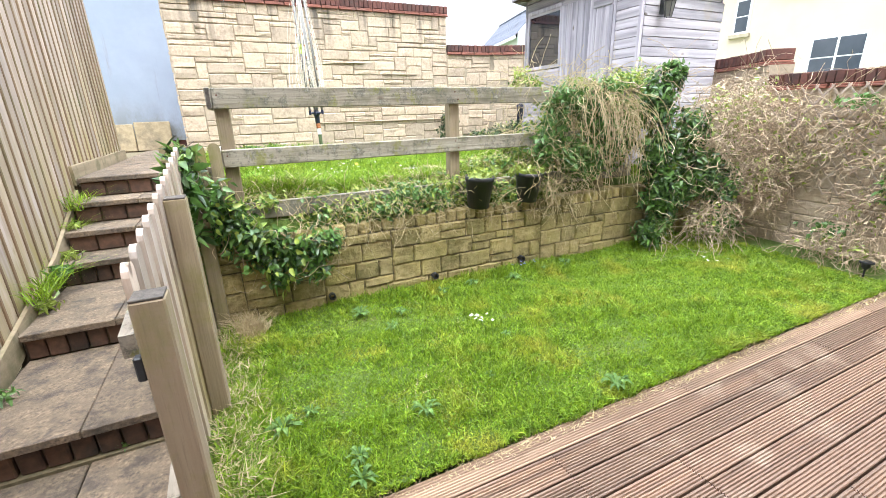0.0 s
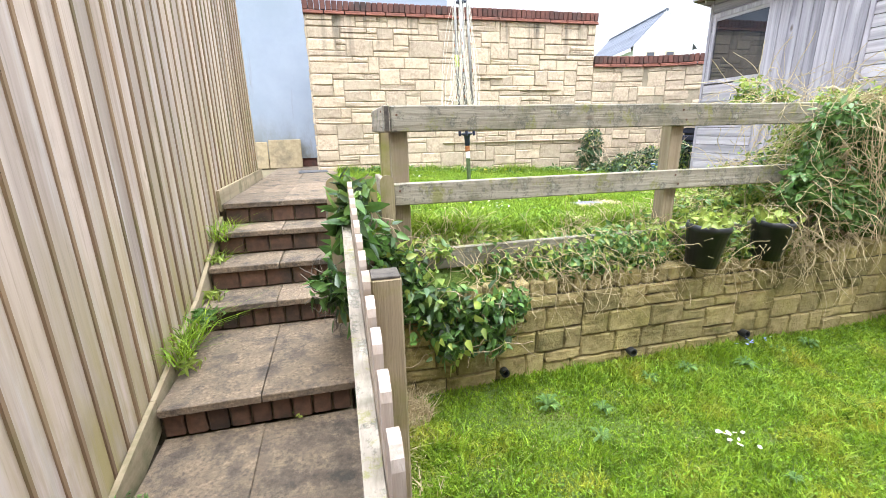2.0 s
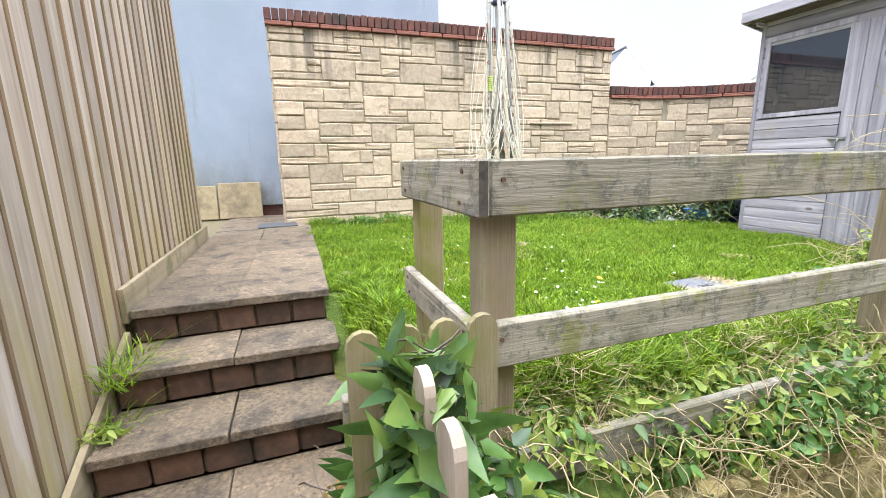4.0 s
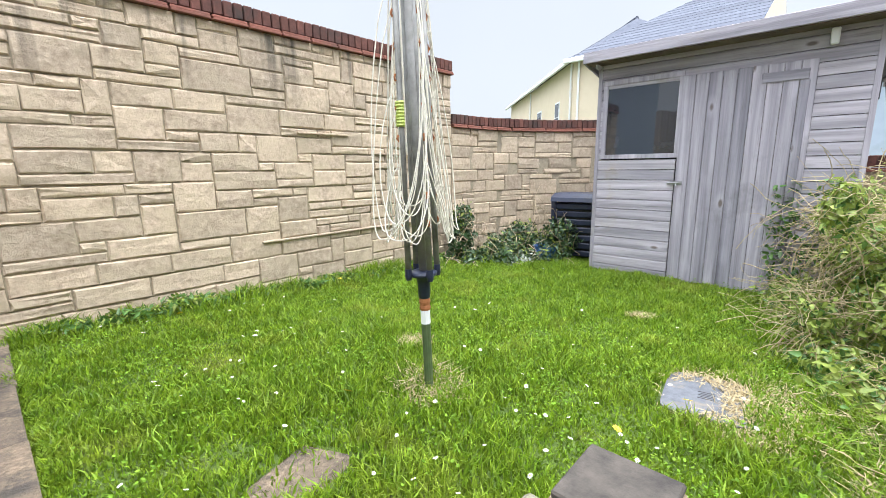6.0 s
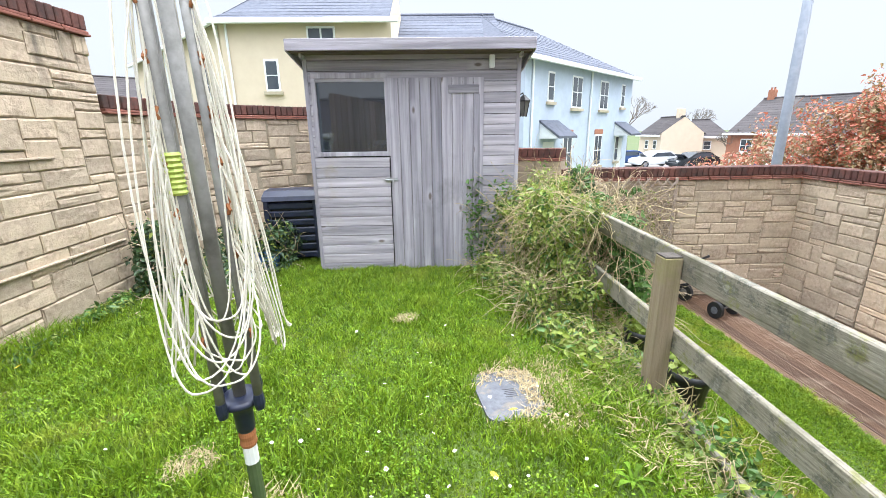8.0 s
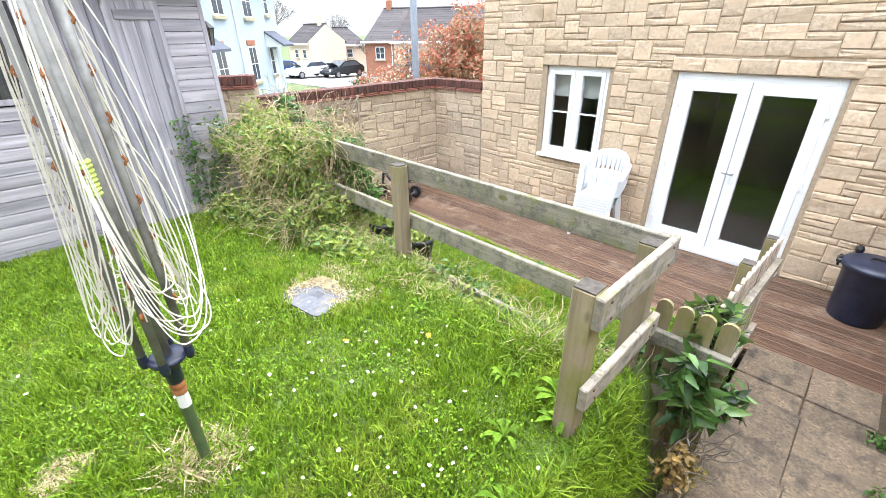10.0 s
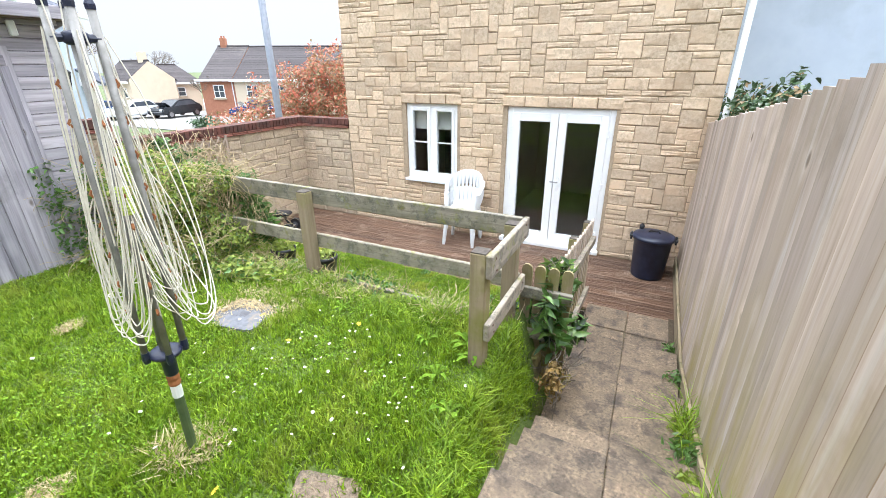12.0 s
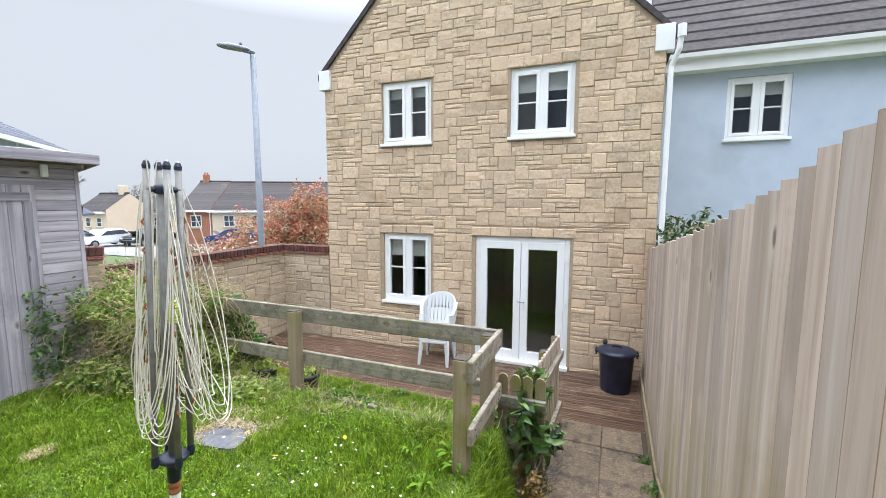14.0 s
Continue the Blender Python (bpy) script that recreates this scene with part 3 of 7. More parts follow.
def house_main():
    """The gabled stone house, with real openings in its garden front."""
    bm = bmesh.new()
    xs = sorted({HX0, HX1, *[o[0] for o in OPEN], *[o[1] for o in OPEN]})
    zs = sorted({-0.6, EAVE, *[o[2] for o in OPEN], *[o[3] for o in OPEN]})
    for a, b in zip(xs, xs[1:]):
        for c, d in zip(zs, zs[1:]):
            mx, mz = (a + b) / 2, (c + d) / 2
            if not any(o[0] < mx < o[1] and o[2] < mz < o[3] for o in OPEN):
                box(bm, a, b, HY - 0.28, HY, c, d)
    prism(bm, [(HX0, EAVE), (HX1, EAVE), (HX1, EAVE + 0.05), APEX, (HX0, EAVE + 0.05)], "y", HY - 0.28, HY)
    wall = part("wall_house", bm, MORTAR_H)
    tagged(wall, "gabled garden front of a buff stone house", "house wall", kind="structure")
    bm = bmesh.new()
    box(bm, HX0, HX0 + 0.25, HY - 8, HY - 0.28, -0.6, EAVE)
    box(bm, HX1 - 0.25, HX1, HY - 8, HY - 0.28, -0.6, EAVE)
    box(bm, HX0, HX1, HY - 8.25, HY - 8, -0.6, EAVE)
    tagged(part("wall_house_sides", bm, CREAM), "plain rendered side and back walls of the house", "house wall", kind="structure")
    bm = bmesh.new()
    box(bm, HX0 + 0.25, HX1 - 0.25, HY - 8, HY - 0.28, -0.1, -0.02)
    box(bm, HX0 + 0.25, HX1 - 0.25, HY - 8, HY - 0.28, 2.45, 2.7)
    box(bm, HX0 + 0.25, HX1 - 0.25, HY - 8, HY - 0.28, 5.0, 5.1)
    box(bm, HX0 + 0.25, HX1 - 0.25, HY - 3.6, HY - 3.5, -0.02, 5.0)
    box(bm, 1.4, 1.5, HY - 3.5, HY - 0.28, -0.02, 5.0)
    tagged(part("floor_house", bm, INNER), "floors and partitions inside the house", "floor", kind="structure")
    bm = bmesh.new()
    for sx, edge in ((1, HX1 + 0.12), (-1, HX0 - 0.12)):
        ez = EAVE + 0.02 - 0.12
        prism(bm, [(APEX[0], APEX[1] + 0.14), (APEX[0], APEX[1] + 0.03), (edge, ez), (edge, ez + 0.1)], "y", HY - 8.4, HY + 0.045)
    tagged(part("roof_house", bm, ROOF), "dark tiled gable roof of the house", "roof", kind="structure")
    bm = bmesh.new()
    for edge in (HX1, HX0):
        s = 1 if edge == HX1 else -1
        x0, x1 = sorted((edge - s * 0.15, edge + s * 0.09))
        box(bm, x0, x1, HY - 0.1, HY + 0.06, EAVE - 0.28, EAVE + 0.07, 0.006)
    tagged(part("trim_eaves", bm, WHITE_D), "white boxed eaves at the foot of the gable", "trim", kind="structure")
    return wall


house = house_main()


def casement(name, x0, x1, z0, z1, y, facing, label, bars=True, blind=0.0, sill=True):
    """A two-light white casement set back in the wall's opening; facing +1 looks to +y."""
    w = thing(name, label, "window", pose((x0 + x1) / 2, y, z0), kind="structure")
    hw, h, f = (x1 - x0) / 2, z1 - z0, facing
    bm = bmesh.new()
    for a in ((-hw, -hw + 0.06, 0, h), (hw - 0.06, hw, 0, h), (-hw + 0.06, hw - 0.06, 0, 0.06), (-hw + 0.06, hw - 0.06, h - 0.06, h), (-0.035, 0.035, 0.06, h - 0.06)):
        box(bm, a[0], a[1], -0.035, 0.035, a[2], a[3], 0.004)
    part("window_frame", bm, WHITE, w)
    for s in (-1, 1):
        a, b = (-hw + 0.06, -0.035) if s < 0 else (0.035, hw - 0.06)
        bm = bmesh.new()
        y0, y1 = (-0.025, 0.05) if f > 0 else (-0.05, 0.025)
        for q in ((a, a + 0.055, 0.06, h - 0.06), (b - 0.055, b, 0.06, h - 0.06), (a + 0.055, b - 0.055, 0.06, 0.115), (a + 0.055, b - 0.055, h - 0.115, h - 0.06)):
            box(bm, q[0], q[1], y0, y1, q[2], q[3], 0.004)
        sash = part("sash", bm, WHITE, w)
        pane = part("pane", boxed(a + 0.05, b - 0.05, -0.004, 0.004, 0.11, h - 0.11), GLASS, sash)
        pane.visible_shadow = False
        if bars:
            part("glazing_bar", boxed(a + 0.05, b - 0.05, -0.012, 0.012, h / 2 - 0.011, h / 2 + 0.011), WHITE, sash)
    if sill:
        part("window_sill", boxed(-hw - 0.03, hw + 0.03, min(0, 0.13 * f), max(0, 0.13 * f), -0.045, 0.002, 0.006), WHITE, w)
    if blind:
        part("blind", boxed(-hw + 0.07, hw - 0.07, -0.1 * f - 0.004, -0.1 * f + 0.004, h - blind, h - 0.05), BLIND, w)
    return w


casement("window_1", 1.88, 2.83, 0.88, 2.13, HY - 0.07, 1, "white two-light casement window with a half-drawn blind", blind=0.42)
casement("window_2", 1.87, 2.82, 3.72, 4.78, HY - 0.07, 1, "white upstairs casement window with glazing bars", blind=0.25)
casement("window_3", -0.48, 0.5, 3.72, 4.78, HY - 0.07, 1, "white upstairs casement window with a pale blind", blind=0.35)


def french_doors():
    d = thing("door_1", "white glazed french doors, closed, opening onto the decking", "door", pose(0.28, HY - 0.06, 0.0), kind="structure")
    bm = bmesh.new()
    for q in ((-0.77, -0.69, 0.05, 2.13), (0.69, 0.77, 0.05, 2.13), (-0.69, 0.69, 2.05, 2.13)):
        box(bm, q[0], q[1], -0.035, 0.035, q[2], q[3], 0.005)
    part("door_frame", bm, WHITE, d)
    part("threshold", boxed(-0.79, 0.79, -0.04, 0.13, 0.0, 0.06, 0.008), WHITE, d)
    for s in (-1, 1):
        a, b = (-0.69, -0.004) if s < 0 else (0.004, 0.69)
        bm = bmesh.new()
        for q in ((a, a + 0.115, 0.06, 2.05), (b - 0.115, b, 0.06, 2.05), (a + 0.115, b - 0.115, 0.06, 0.22), (a + 0.115, b - 0.115, 1.93, 2.05)):
            box(bm, q[0], q[1], -0.03, 0.045, q[2], q[3], 0.005)
        leaf = part("door_leaf", bm, WHITE, d)
        pane = part("pane", boxed(a + 0.11, b - 0.11, 0.0, 0.008, 0.21, 1.94), GLASS, leaf)
        pane.visible_shadow = False
        for z in (0.3, 1.05, 1.8):
            hx = a - 0.012 if s < 0 else b + 0.012
            part("hinge", boxed(hx - 0.014, hx + 0.014, 0.035, 0.06, z - 0.045, z + 0.045, 0.004), WHITE, leaf)
    bm = boxed(-0.085, -0.05, 0.045, 0.057, 0.93, 1.13, 0.005)
    part("handle_plate", bm, WHITE, d)
    part("door_handle", tube(tube(bmesh.new(), [(-0.067, 0.05, 1.06), (-0.067, 0.095, 1.06)], 0.01), [(-0.067, 0.095, 1.06), (0.04, 0.095, 1.065)], 0.0095), STEEL, d, "brushed steel lever handle")


french_doors()

# lintel courses over the openings
for x0, x1, z0, z1 in OPEN:
    n = max(3, round((x1 - x0 + 0.2) / 0.32))
    for i in range(n):
        w = (x1 - x0 + 0.16) / n
        ob = shown("lintel_stone", stone_mesh(w - 0.01, 0.145, 0.024, i % 4, STONE_H), STONE_H, house)
        ob.matrix_basis = pose(x0 - 0.08 + (i + 0.5) * w, HY, z1 + 0.078, 0, 0, 180)


# ---- blue neighbours ----
def blue_house():
    h = thing("neighbour_house", "pale blue rendered neighbouring house with dark tiled roof", "house", pose(-4.8, -2.6, 0))
    x0, x1 = -4.2, 3.1
    wx0, wx1, wz0, wz1 = 1.02, 1.95, 3.8, 4.85
    for q in ((x0, wx0, -0.6, 5.0), (wx1, x1, -0.6, 5.0), (wx0, wx1, -0.6, wz0), (wx0, wx1, wz1, 5.0), (x0, x1, 5.0, 5.2)):
        part("wall_panel", boxed(q[0], q[1], -0.28, 0, q[2], q[3]), BLUE_N, h)
    part("base", boxed(x0, x1, -8, -0.281, -0.6, -0.5), BLUE_N, h)
    part("rear_wall", boxed(x0, x1, -4.0, -3.9, -0.499, 5.2), INNER, h)
    # Unseen side walls and ceiling, added to keep skylight out behind the window.
    for q in (x0, x1 - 0.2):
        part("side_wall", boxed(q, q + 0.2, -3.89, -0.29, -0.499, 5.2), INNER, h)
    part("ceiling", boxed(x0 + 0.21, x1 - 0.21, -3.89, -0.29, 5.05, 5.15), INNER, h)
    bm = prism(bmesh.new(), [(0.3, 5.18), (0.3, 5.26), (-4.0, 9.2), (-4.0, 9.0)], "x", x0, 3.13)
    roof = part("roof", bm, ROOF, h)
    vs, fs = [], []
    for i in range(16):
        y, z = 0.34 - i * 0.27, 5.25 + i * 0.2475
        o = len(vs)
        vs += [(x0, y, z + 0.012), (3.13, y, z + 0.012), (3.13, y, z + 0.045), (x0, y, z + 0.045), (x0, y - 0.29, z + 0.275), (3.13, y - 0.29, z + 0.275)]
        fs += [(o, o + 1, o + 2, o + 3), (o + 3, o + 2, o + 5, o + 4)]
    me = bpy.data.meshes.new("tile_coursing")
    me.from_pydata(vs, [], fs)
    shown("tile_coursing", me, ROOF, roof)
    part("fascia", boxed(x0, 3.12, 0.2, 0.24, 4.98, 5.2, 0.004), WHITE_D, h)
    part("soffit", boxed(x0, 3.12, 0.0, 0.2, 4.98, 5.01), WHITE_D, h)
    g = bmesh.new()
    prism(g, [(0.24, 5.25), (0.25, 5.18), (0.3, 5.15), (0.35, 5.18), (0.36, 5.25), (0.345, 5.25), (0.335, 5.19), (0.3, 5.165), (0.262, 5.19), (0.255, 5.25)], "x", x0, 3.1)
    part("gutter", g, WHITE_D, h)
    return h


blue_house()
casement("window_4", -3.78, -2.85, 3.8, 4.85, -2.67, 1, "white casement window in the blue neighbouring house", blind=0.3)
tagged(part("downpipe", tube(tube(bmesh.new(), [(-1.74, HY + 0.03, -0.3), (-1.74, HY + 0.03, 4.55), (-1.82, HY + 0.1, 4.75), (-1.84, HY + 0.12, 4.98)], 0.036, 8), [(-1.84, HY + 0.12, 4.9), (-1.84, HY + 0.12, 5.06)], 0.055, 8), WHITE_D), "white plastic rainwater downpipe beside the stone gable", "downpipe")

b2 = thing("blue_building", "pale blue rendered building end behind the garden wall", "house", pose(-1, 8.42, 0))
part("wall", boxed(-6, 2.35, 0, 6, 1.2, 7.0), BLUE, b2)
part("plinth", boxed(-6, 2.33, 0.03, 6, 0.3, 1.2), BRICK, b2)

# ---- steps and landing ----
NOSE = [(2.08, 0.177), (2.95, 0.354), (3.77, 0.53), (4.07, 0.707), (4.38, 0.885), (4.70, 1.06)]
SX0, SX1 = -1.54, -0.61


def steps():
    ends = [y for y, z in NOSE[1:]] + [8.43]
    bm = bmesh.new()
    for (y, z), e in zip(NOSE, ends):
        box(bm, SX0, SX1 - 0.03, y + 0.045, 8.2, z - 0.177, z - 0.04)
    box(bm, -2.6, SX0 - 0.003, 6.9, 8.42, 0.8, 1.045)
    box(bm, SX0 - 0.05, SX1 - 0.02, 1.1, 8.2, -0.4, -0.045)
    box(bm, SX0, SX1 - 0.02, 2.075, 2.12, -0.05, 0.004)
    st = part("stairs", bm, MORTAR_R)
    tagged(st, "weathered paved garden steps with brick risers", "steps", kind="structure")
    r = random.Random(11)
    for n, ((y, z), e) in enumerate(zip(NOSE, ends)):
        if n < 5:
            cols, rows = 2, 1
        else:
            cols, rows = 2, 6
        for i in range(cols):
            for j in range(rows):
                w, l = (SX1 - SX0) / cols, (e - y + (0.03 if n < 5 else 0)) / rows
                ob = shown("slab", brick_mesh(round(w - 0.002, 3), round(l - 0.003, 3), 0.042, SLAB, 0.004), SLAB, st)
                ob.matrix_basis = pose(SX0 + (i + 0.5) * w + r.uniform(-0.004, 0.004), y - 0.012 + (j + 0.5) * l, z - 0.02 + r.uniform(-0.002, 0.002), r.uniform(-0.3, 0.3), r.uniform(-0.3, 0.3), r.uniform(-0.3, 0.3))
        k = 9 if n < 3 else 5
        for i in range(k):
            w = (SX1 - 0.03 - SX0) / k
            ob = shown("brick", brick_mesh(round(w - 0.01, 4), 0.06, 0.128, RISER, 0.008), RISER, st)
            ob.matrix_basis = pose(SX0 + (i + 0.5) * w, y + 0.045 + r.uniform(-0.004, 0.004), z - 0.042 - 0.066, 0, r.uniform(-1, 1), 0)
    for i in range(2):
        for j in range(2):
            ob = shown("slab", brick_mesh(0.456, 0.46, 0.042, SLAB, 0.007), SLAB, st)
            ob.matrix_basis = pose(SX0 + 0.232 + i * 0.465, 1.37 + j * 0.47, -0.022 + 0.004 * (i - j))
    return st


stairs = steps()
bed = boxed(-1.6, -1.5, 1.1, 2.2, -0.4, 0.0)
for (y, zz), e in zip(NOSE, [y for y, zz in NOSE[1:]] + [8.3]):
    box(bed, -1.6, -1.545, y + 0.05, e + 0.05, zz - 0.3, zz - 0.05)
tagged(part("bed_soil", bed, SOIL), "strip of soil along the fence", "soil", kind="structure")

# ---- decking ----
deck = tagged(part("decking", boxed(-1.58, 5.18, HY + 0.02, 1.245, -0.25, -0.034), SHED_DARK), "wet brown grooved timber decking", "decking", kind="structure")


def deck_board():
    w, n = 0.1305, 9
    prof = [(-w / 2, -0.028), (-w / 2, -0.003)]
    step = w / n
    for i in range(n):
        a = -w / 2 + i * step
        prof += [(a + 0.0035, 0.0), (a + step * 0.5, 0.0), (a + step * 0.6, -0.007), (a + step * 0.95, -0.007)] if i < n - 1 else [(a + 0.0035, 0.0), (w / 2 - 0.003, 0.0)]
    prof += [(w / 2, -0.003), (w / 2, -0.028)]
    bm = prism(bmesh.new(), prof, "x", -1.0, 1.0)
    me = bpy.data.meshes.new("board")
    bm.to_mesh(me)
    bm.free()
    me.materials.append(DECK)
    return me


board_me = deck_board()
board_pale = board_me.copy()
board_pale.materials[0] = DECK_PALE
for j in range(12):
    y = HY + 0.09 + j * 0.1405
    cuts = [-1.57, 0.9 + 0.5 * (j % 3), 3.6 + 0.4 * ((j * 2) % 3), 5.17] if j % 2 else [-1.57, 0.4 + 0.5 * (j % 3), 2.8 + 0.3 * (j % 3), 5.17]
    for a, b in zip(cuts, cuts[1:]):
        ob = shown("deck_board", board_pale if j > 10 else board_me, DECK, deck)
        ob.matrix_basis = Matrix.LocRotScale(((a + b) / 2, y, rng.uniform(-0.0015, 0.0015)), None, ((b - a) / 2 - 0.002, 1, 1))


# ---- feather-edge fence along the steps ----
def fence_top(y):
    return 2.02 + 0.135 * (y + 0.4) + (0.03 * (y - 3.0) if y > 3 else 0) + 0.05 * max(0, y - 4.4)


def fence_foot(y):
    for a, b in ((2.3, 0.12), (3.1, 0.32), (3.9, 0.52), (4.3, 0.72), (4.7, 0.9)):
        if y < a:
            return b + 0.06
    return 1.17


def west_fence():
    f = thing("fence", "tall weathered feather-edge timber fence stepping up the slope", "fence", pose(-1.6, 0, 0))
    r = random.Random(2)
    y = -0.438
    while y < 6.75:
        z0, z1 = fence_foot(y) - 0.24, fence_top(y) + r.uniform(-0.008, 0.008)
        t = 0.015 + r.uniform(-0.002, 0.004)
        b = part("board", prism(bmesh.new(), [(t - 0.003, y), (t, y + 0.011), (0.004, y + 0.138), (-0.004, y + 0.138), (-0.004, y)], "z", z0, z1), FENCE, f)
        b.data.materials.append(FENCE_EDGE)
        # Faces to -y and the narrow chamfer get the browner edge material.
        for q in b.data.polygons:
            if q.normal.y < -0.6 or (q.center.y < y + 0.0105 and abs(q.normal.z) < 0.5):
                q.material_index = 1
        b.matrix_basis = pose(0, 0, 0, r.uniform(-0.1, 0.1), 0, 0)
        y += 0.128
    for y0, y1, dz in ((-0.42, 2.2, 0), (2.2, 3.0, 0), (3.0, 3.8, 0), (3.8, 4.7, 0), (4.7, 6.86, 0)):
        za, zb = fence_foot(y0 + 0.05), fence_foot(y1 - 0.05)
        bm = bmesh.new()
        prism(bm, [(y0, za - 0.17), (y1 - 0.006, zb - 0.17), (y1 - 0.006, zb), (y0, za)], "x", 0.021, 0.046)
        part("gravel_board", bm, GRAVEL_BOARD, f)
    for y0 in (-0.3, 1.5, 3.3, 5.1, 6.74):
        part("post", boxed(-0.1, -0.012, y0, y0 + 0.09, -0.2, fence_top(y0) - 0.05, 0.006), POST, f)
    for k in (0.25, 0.9, 1.55):
        bm = prism(bmesh.new(), [(-0.42, fence_top(-0.4) - k), (6.8, fence_top(6.8) - k), (6.8, fence_top(6.8) - k - 0.08), (-0.42, fence_top(-0.4) - k - 0.08)], "x", -0.06, -0.006)
        part("arris_rail", bm, POST, f)
    return f


west_fence()


def grain_post(parent, x0, x1, y0, y1, z0, z1, name="post"):
    p = part(name, boxed(x0, x1, y0, y1, z0, z1, 0.006), POST, parent)
    part("post_top", boxed(x0 + 0.003, x1 - 0.003, y0 + 0.003, y1 - 0.003, z1 - 0.002, z1 + 0.006, 0.002), ENDGRAIN, p)
    return p


SCREW = surf("rusted_screw", (0.075, 0.035, 0.02), (0.13, 0.06, 0.035), 30, None, rough=0.8)


def screws(parent, pts, axis):
    for p in pts:
        d = Vector((0, -1, 0)) if axis == "y" else Vector((-1, 0, 0))
        part("screw", tube(bmesh.new(), [Vector(p), Vector(p) + d * 0.004], 0.0065, 8), SCREW, parent)


def rail_fence():
    f = thing("post_and_rail_fence", "grey weathered post and rail fence along the upper lawn", "fence", pose(0, 3.3, 0.7))

    def local(x0, x1, y0, y1, z0, z1):
        return x0, x1, y0 - 3.3, y1 - 3.3, z0 - 0.7, z1 - 0.7
    for x in (-0.312, 1.505, 3.3):
        grain_post(f, *local(x, x + 0.095, 3.342, 3.437, 0.55, 1.715 if x > 0 else 1.71))
    grain_post(f, *local(-0.312, -0.217, 3.92, 4.015, 0.75, 1.735))
    for z0, z1 in ((1.60, 1.738), (1.20, 1.325), (0.80, 0.93)):
        part("rail", boxed(*local(-0.313, 3.75, 3.304, 3.34, z0, z1), bevel=0.006), RAIL_X, f)
        screws(f, [(1.54 + dx, 3.302 - 3.3, (z0 + z1) / 2 - 0.7 + dz) for dx, dz in ((0.0, 0.03), (0.03, -0.03))] + [(-0.28, 0.002, (z0 + z1) / 2 - 0.68)], "y")
    for z0, z1 in ((1.60, 1.74), (1.2, 1.315), (0.88, 0.985)):
        sr = part("side_rail", boxed(*local(-0.352, -0.316, 3.296, 4.03, z0, z1), bevel=0.006), RAIL_Y, f)
        sr.data.materials.append(ENDGRAIN)
        for q in sr.data.polygons:
            if q.normal.y < -0.9:
                q.material_index = 1
        screws(f, [(-0.353, y - 3.3, z - 0.7) for y, z in ((3.38, z1 - 0.03), (3.4, z0 + 0.03), (3.97, z1 - 0.03), (3.95, z0 + 0.03))], "x")
    return f


rail_fence()


def picket_outline(w, h):
    pts = [(-w / 2, 0), (w / 2, 0)]
    for i in range(7):
        a = math.pi * i / 6
        pts.append((w / 2 * math.cos(a), h - w / 2 + w / 2 * math.sin(a)))
    return pts


def picket_fence():
    f = thing("picket_fence", "weathered round-topped picket fence sloping beside the garden steps", "fence", pose(-0.57, 1.25, 0))
    slope = 0.135
    for y, zt in ((1.2, 1.07), (2.1, 1.2), (3.12, 1.33)):
        grain_post(f, 0.025, 0.115, y - 1.25, y - 1.16, -0.1, zt)
    n = 13
    for i in range(n):
        y = 1.36 + i * 0.142
        h = 1.13 + slope * (y - 1.25)
        bm = prism(bmesh.new(), [(u + y - 1.25, v + 0.05) for u, v in picket_outline(0.078, h - 0.05)], "x", 0.0, 0.021)
        part("picket", bm, FENCE, f)
    for k in (0.19, 0.82):
        bm = prism(bmesh.new(), [(0.05, 1.128 - k - 0.075), (1.95, 1.12 - k - 0.075 + slope * 2.0), (1.95, 1.12 - k + slope * 2.0), (0.05, 1.128 - k)], "x", -0.042, -0.002)
        part("rail", bm, RAIL_Y, f)
    part("latch", boxed(0.0, 0.024, -0.04, -0.01, 0.82, 0.90, 0.005), BLACK, f, "black metal gate latch")
    for i in range(4):
        x = -0.07 + i * 0.095
        bm = prism(bmesh.new(), [(u + x, v + 0.55) for u, v in picket_outline(0.075, 0.83)], "y", 2.0, 2.02)
        part("picket", bm, POST, f)
    for z in (1.13, 0.8):
        part("rail", boxed(-0.12, 0.24, 2.021, 2.06, z, z + 0.085, 0.004), RAIL_X, f)
    return f


picket_fence()


# ---- shed ----
SHED_GLASS = surf("dusty_dark_shed_glass", (0.016, 0.02, 0.028), (0.03, 0.036, 0.046), 3, (0.055, 0.06, 0.068), 2.0, 0.6, 0.03, 0.0, spec=1.0)
SHED_GLASS.node_tree.nodes["Principled BSDF"].inputs["IOR"].default_value = 1.58


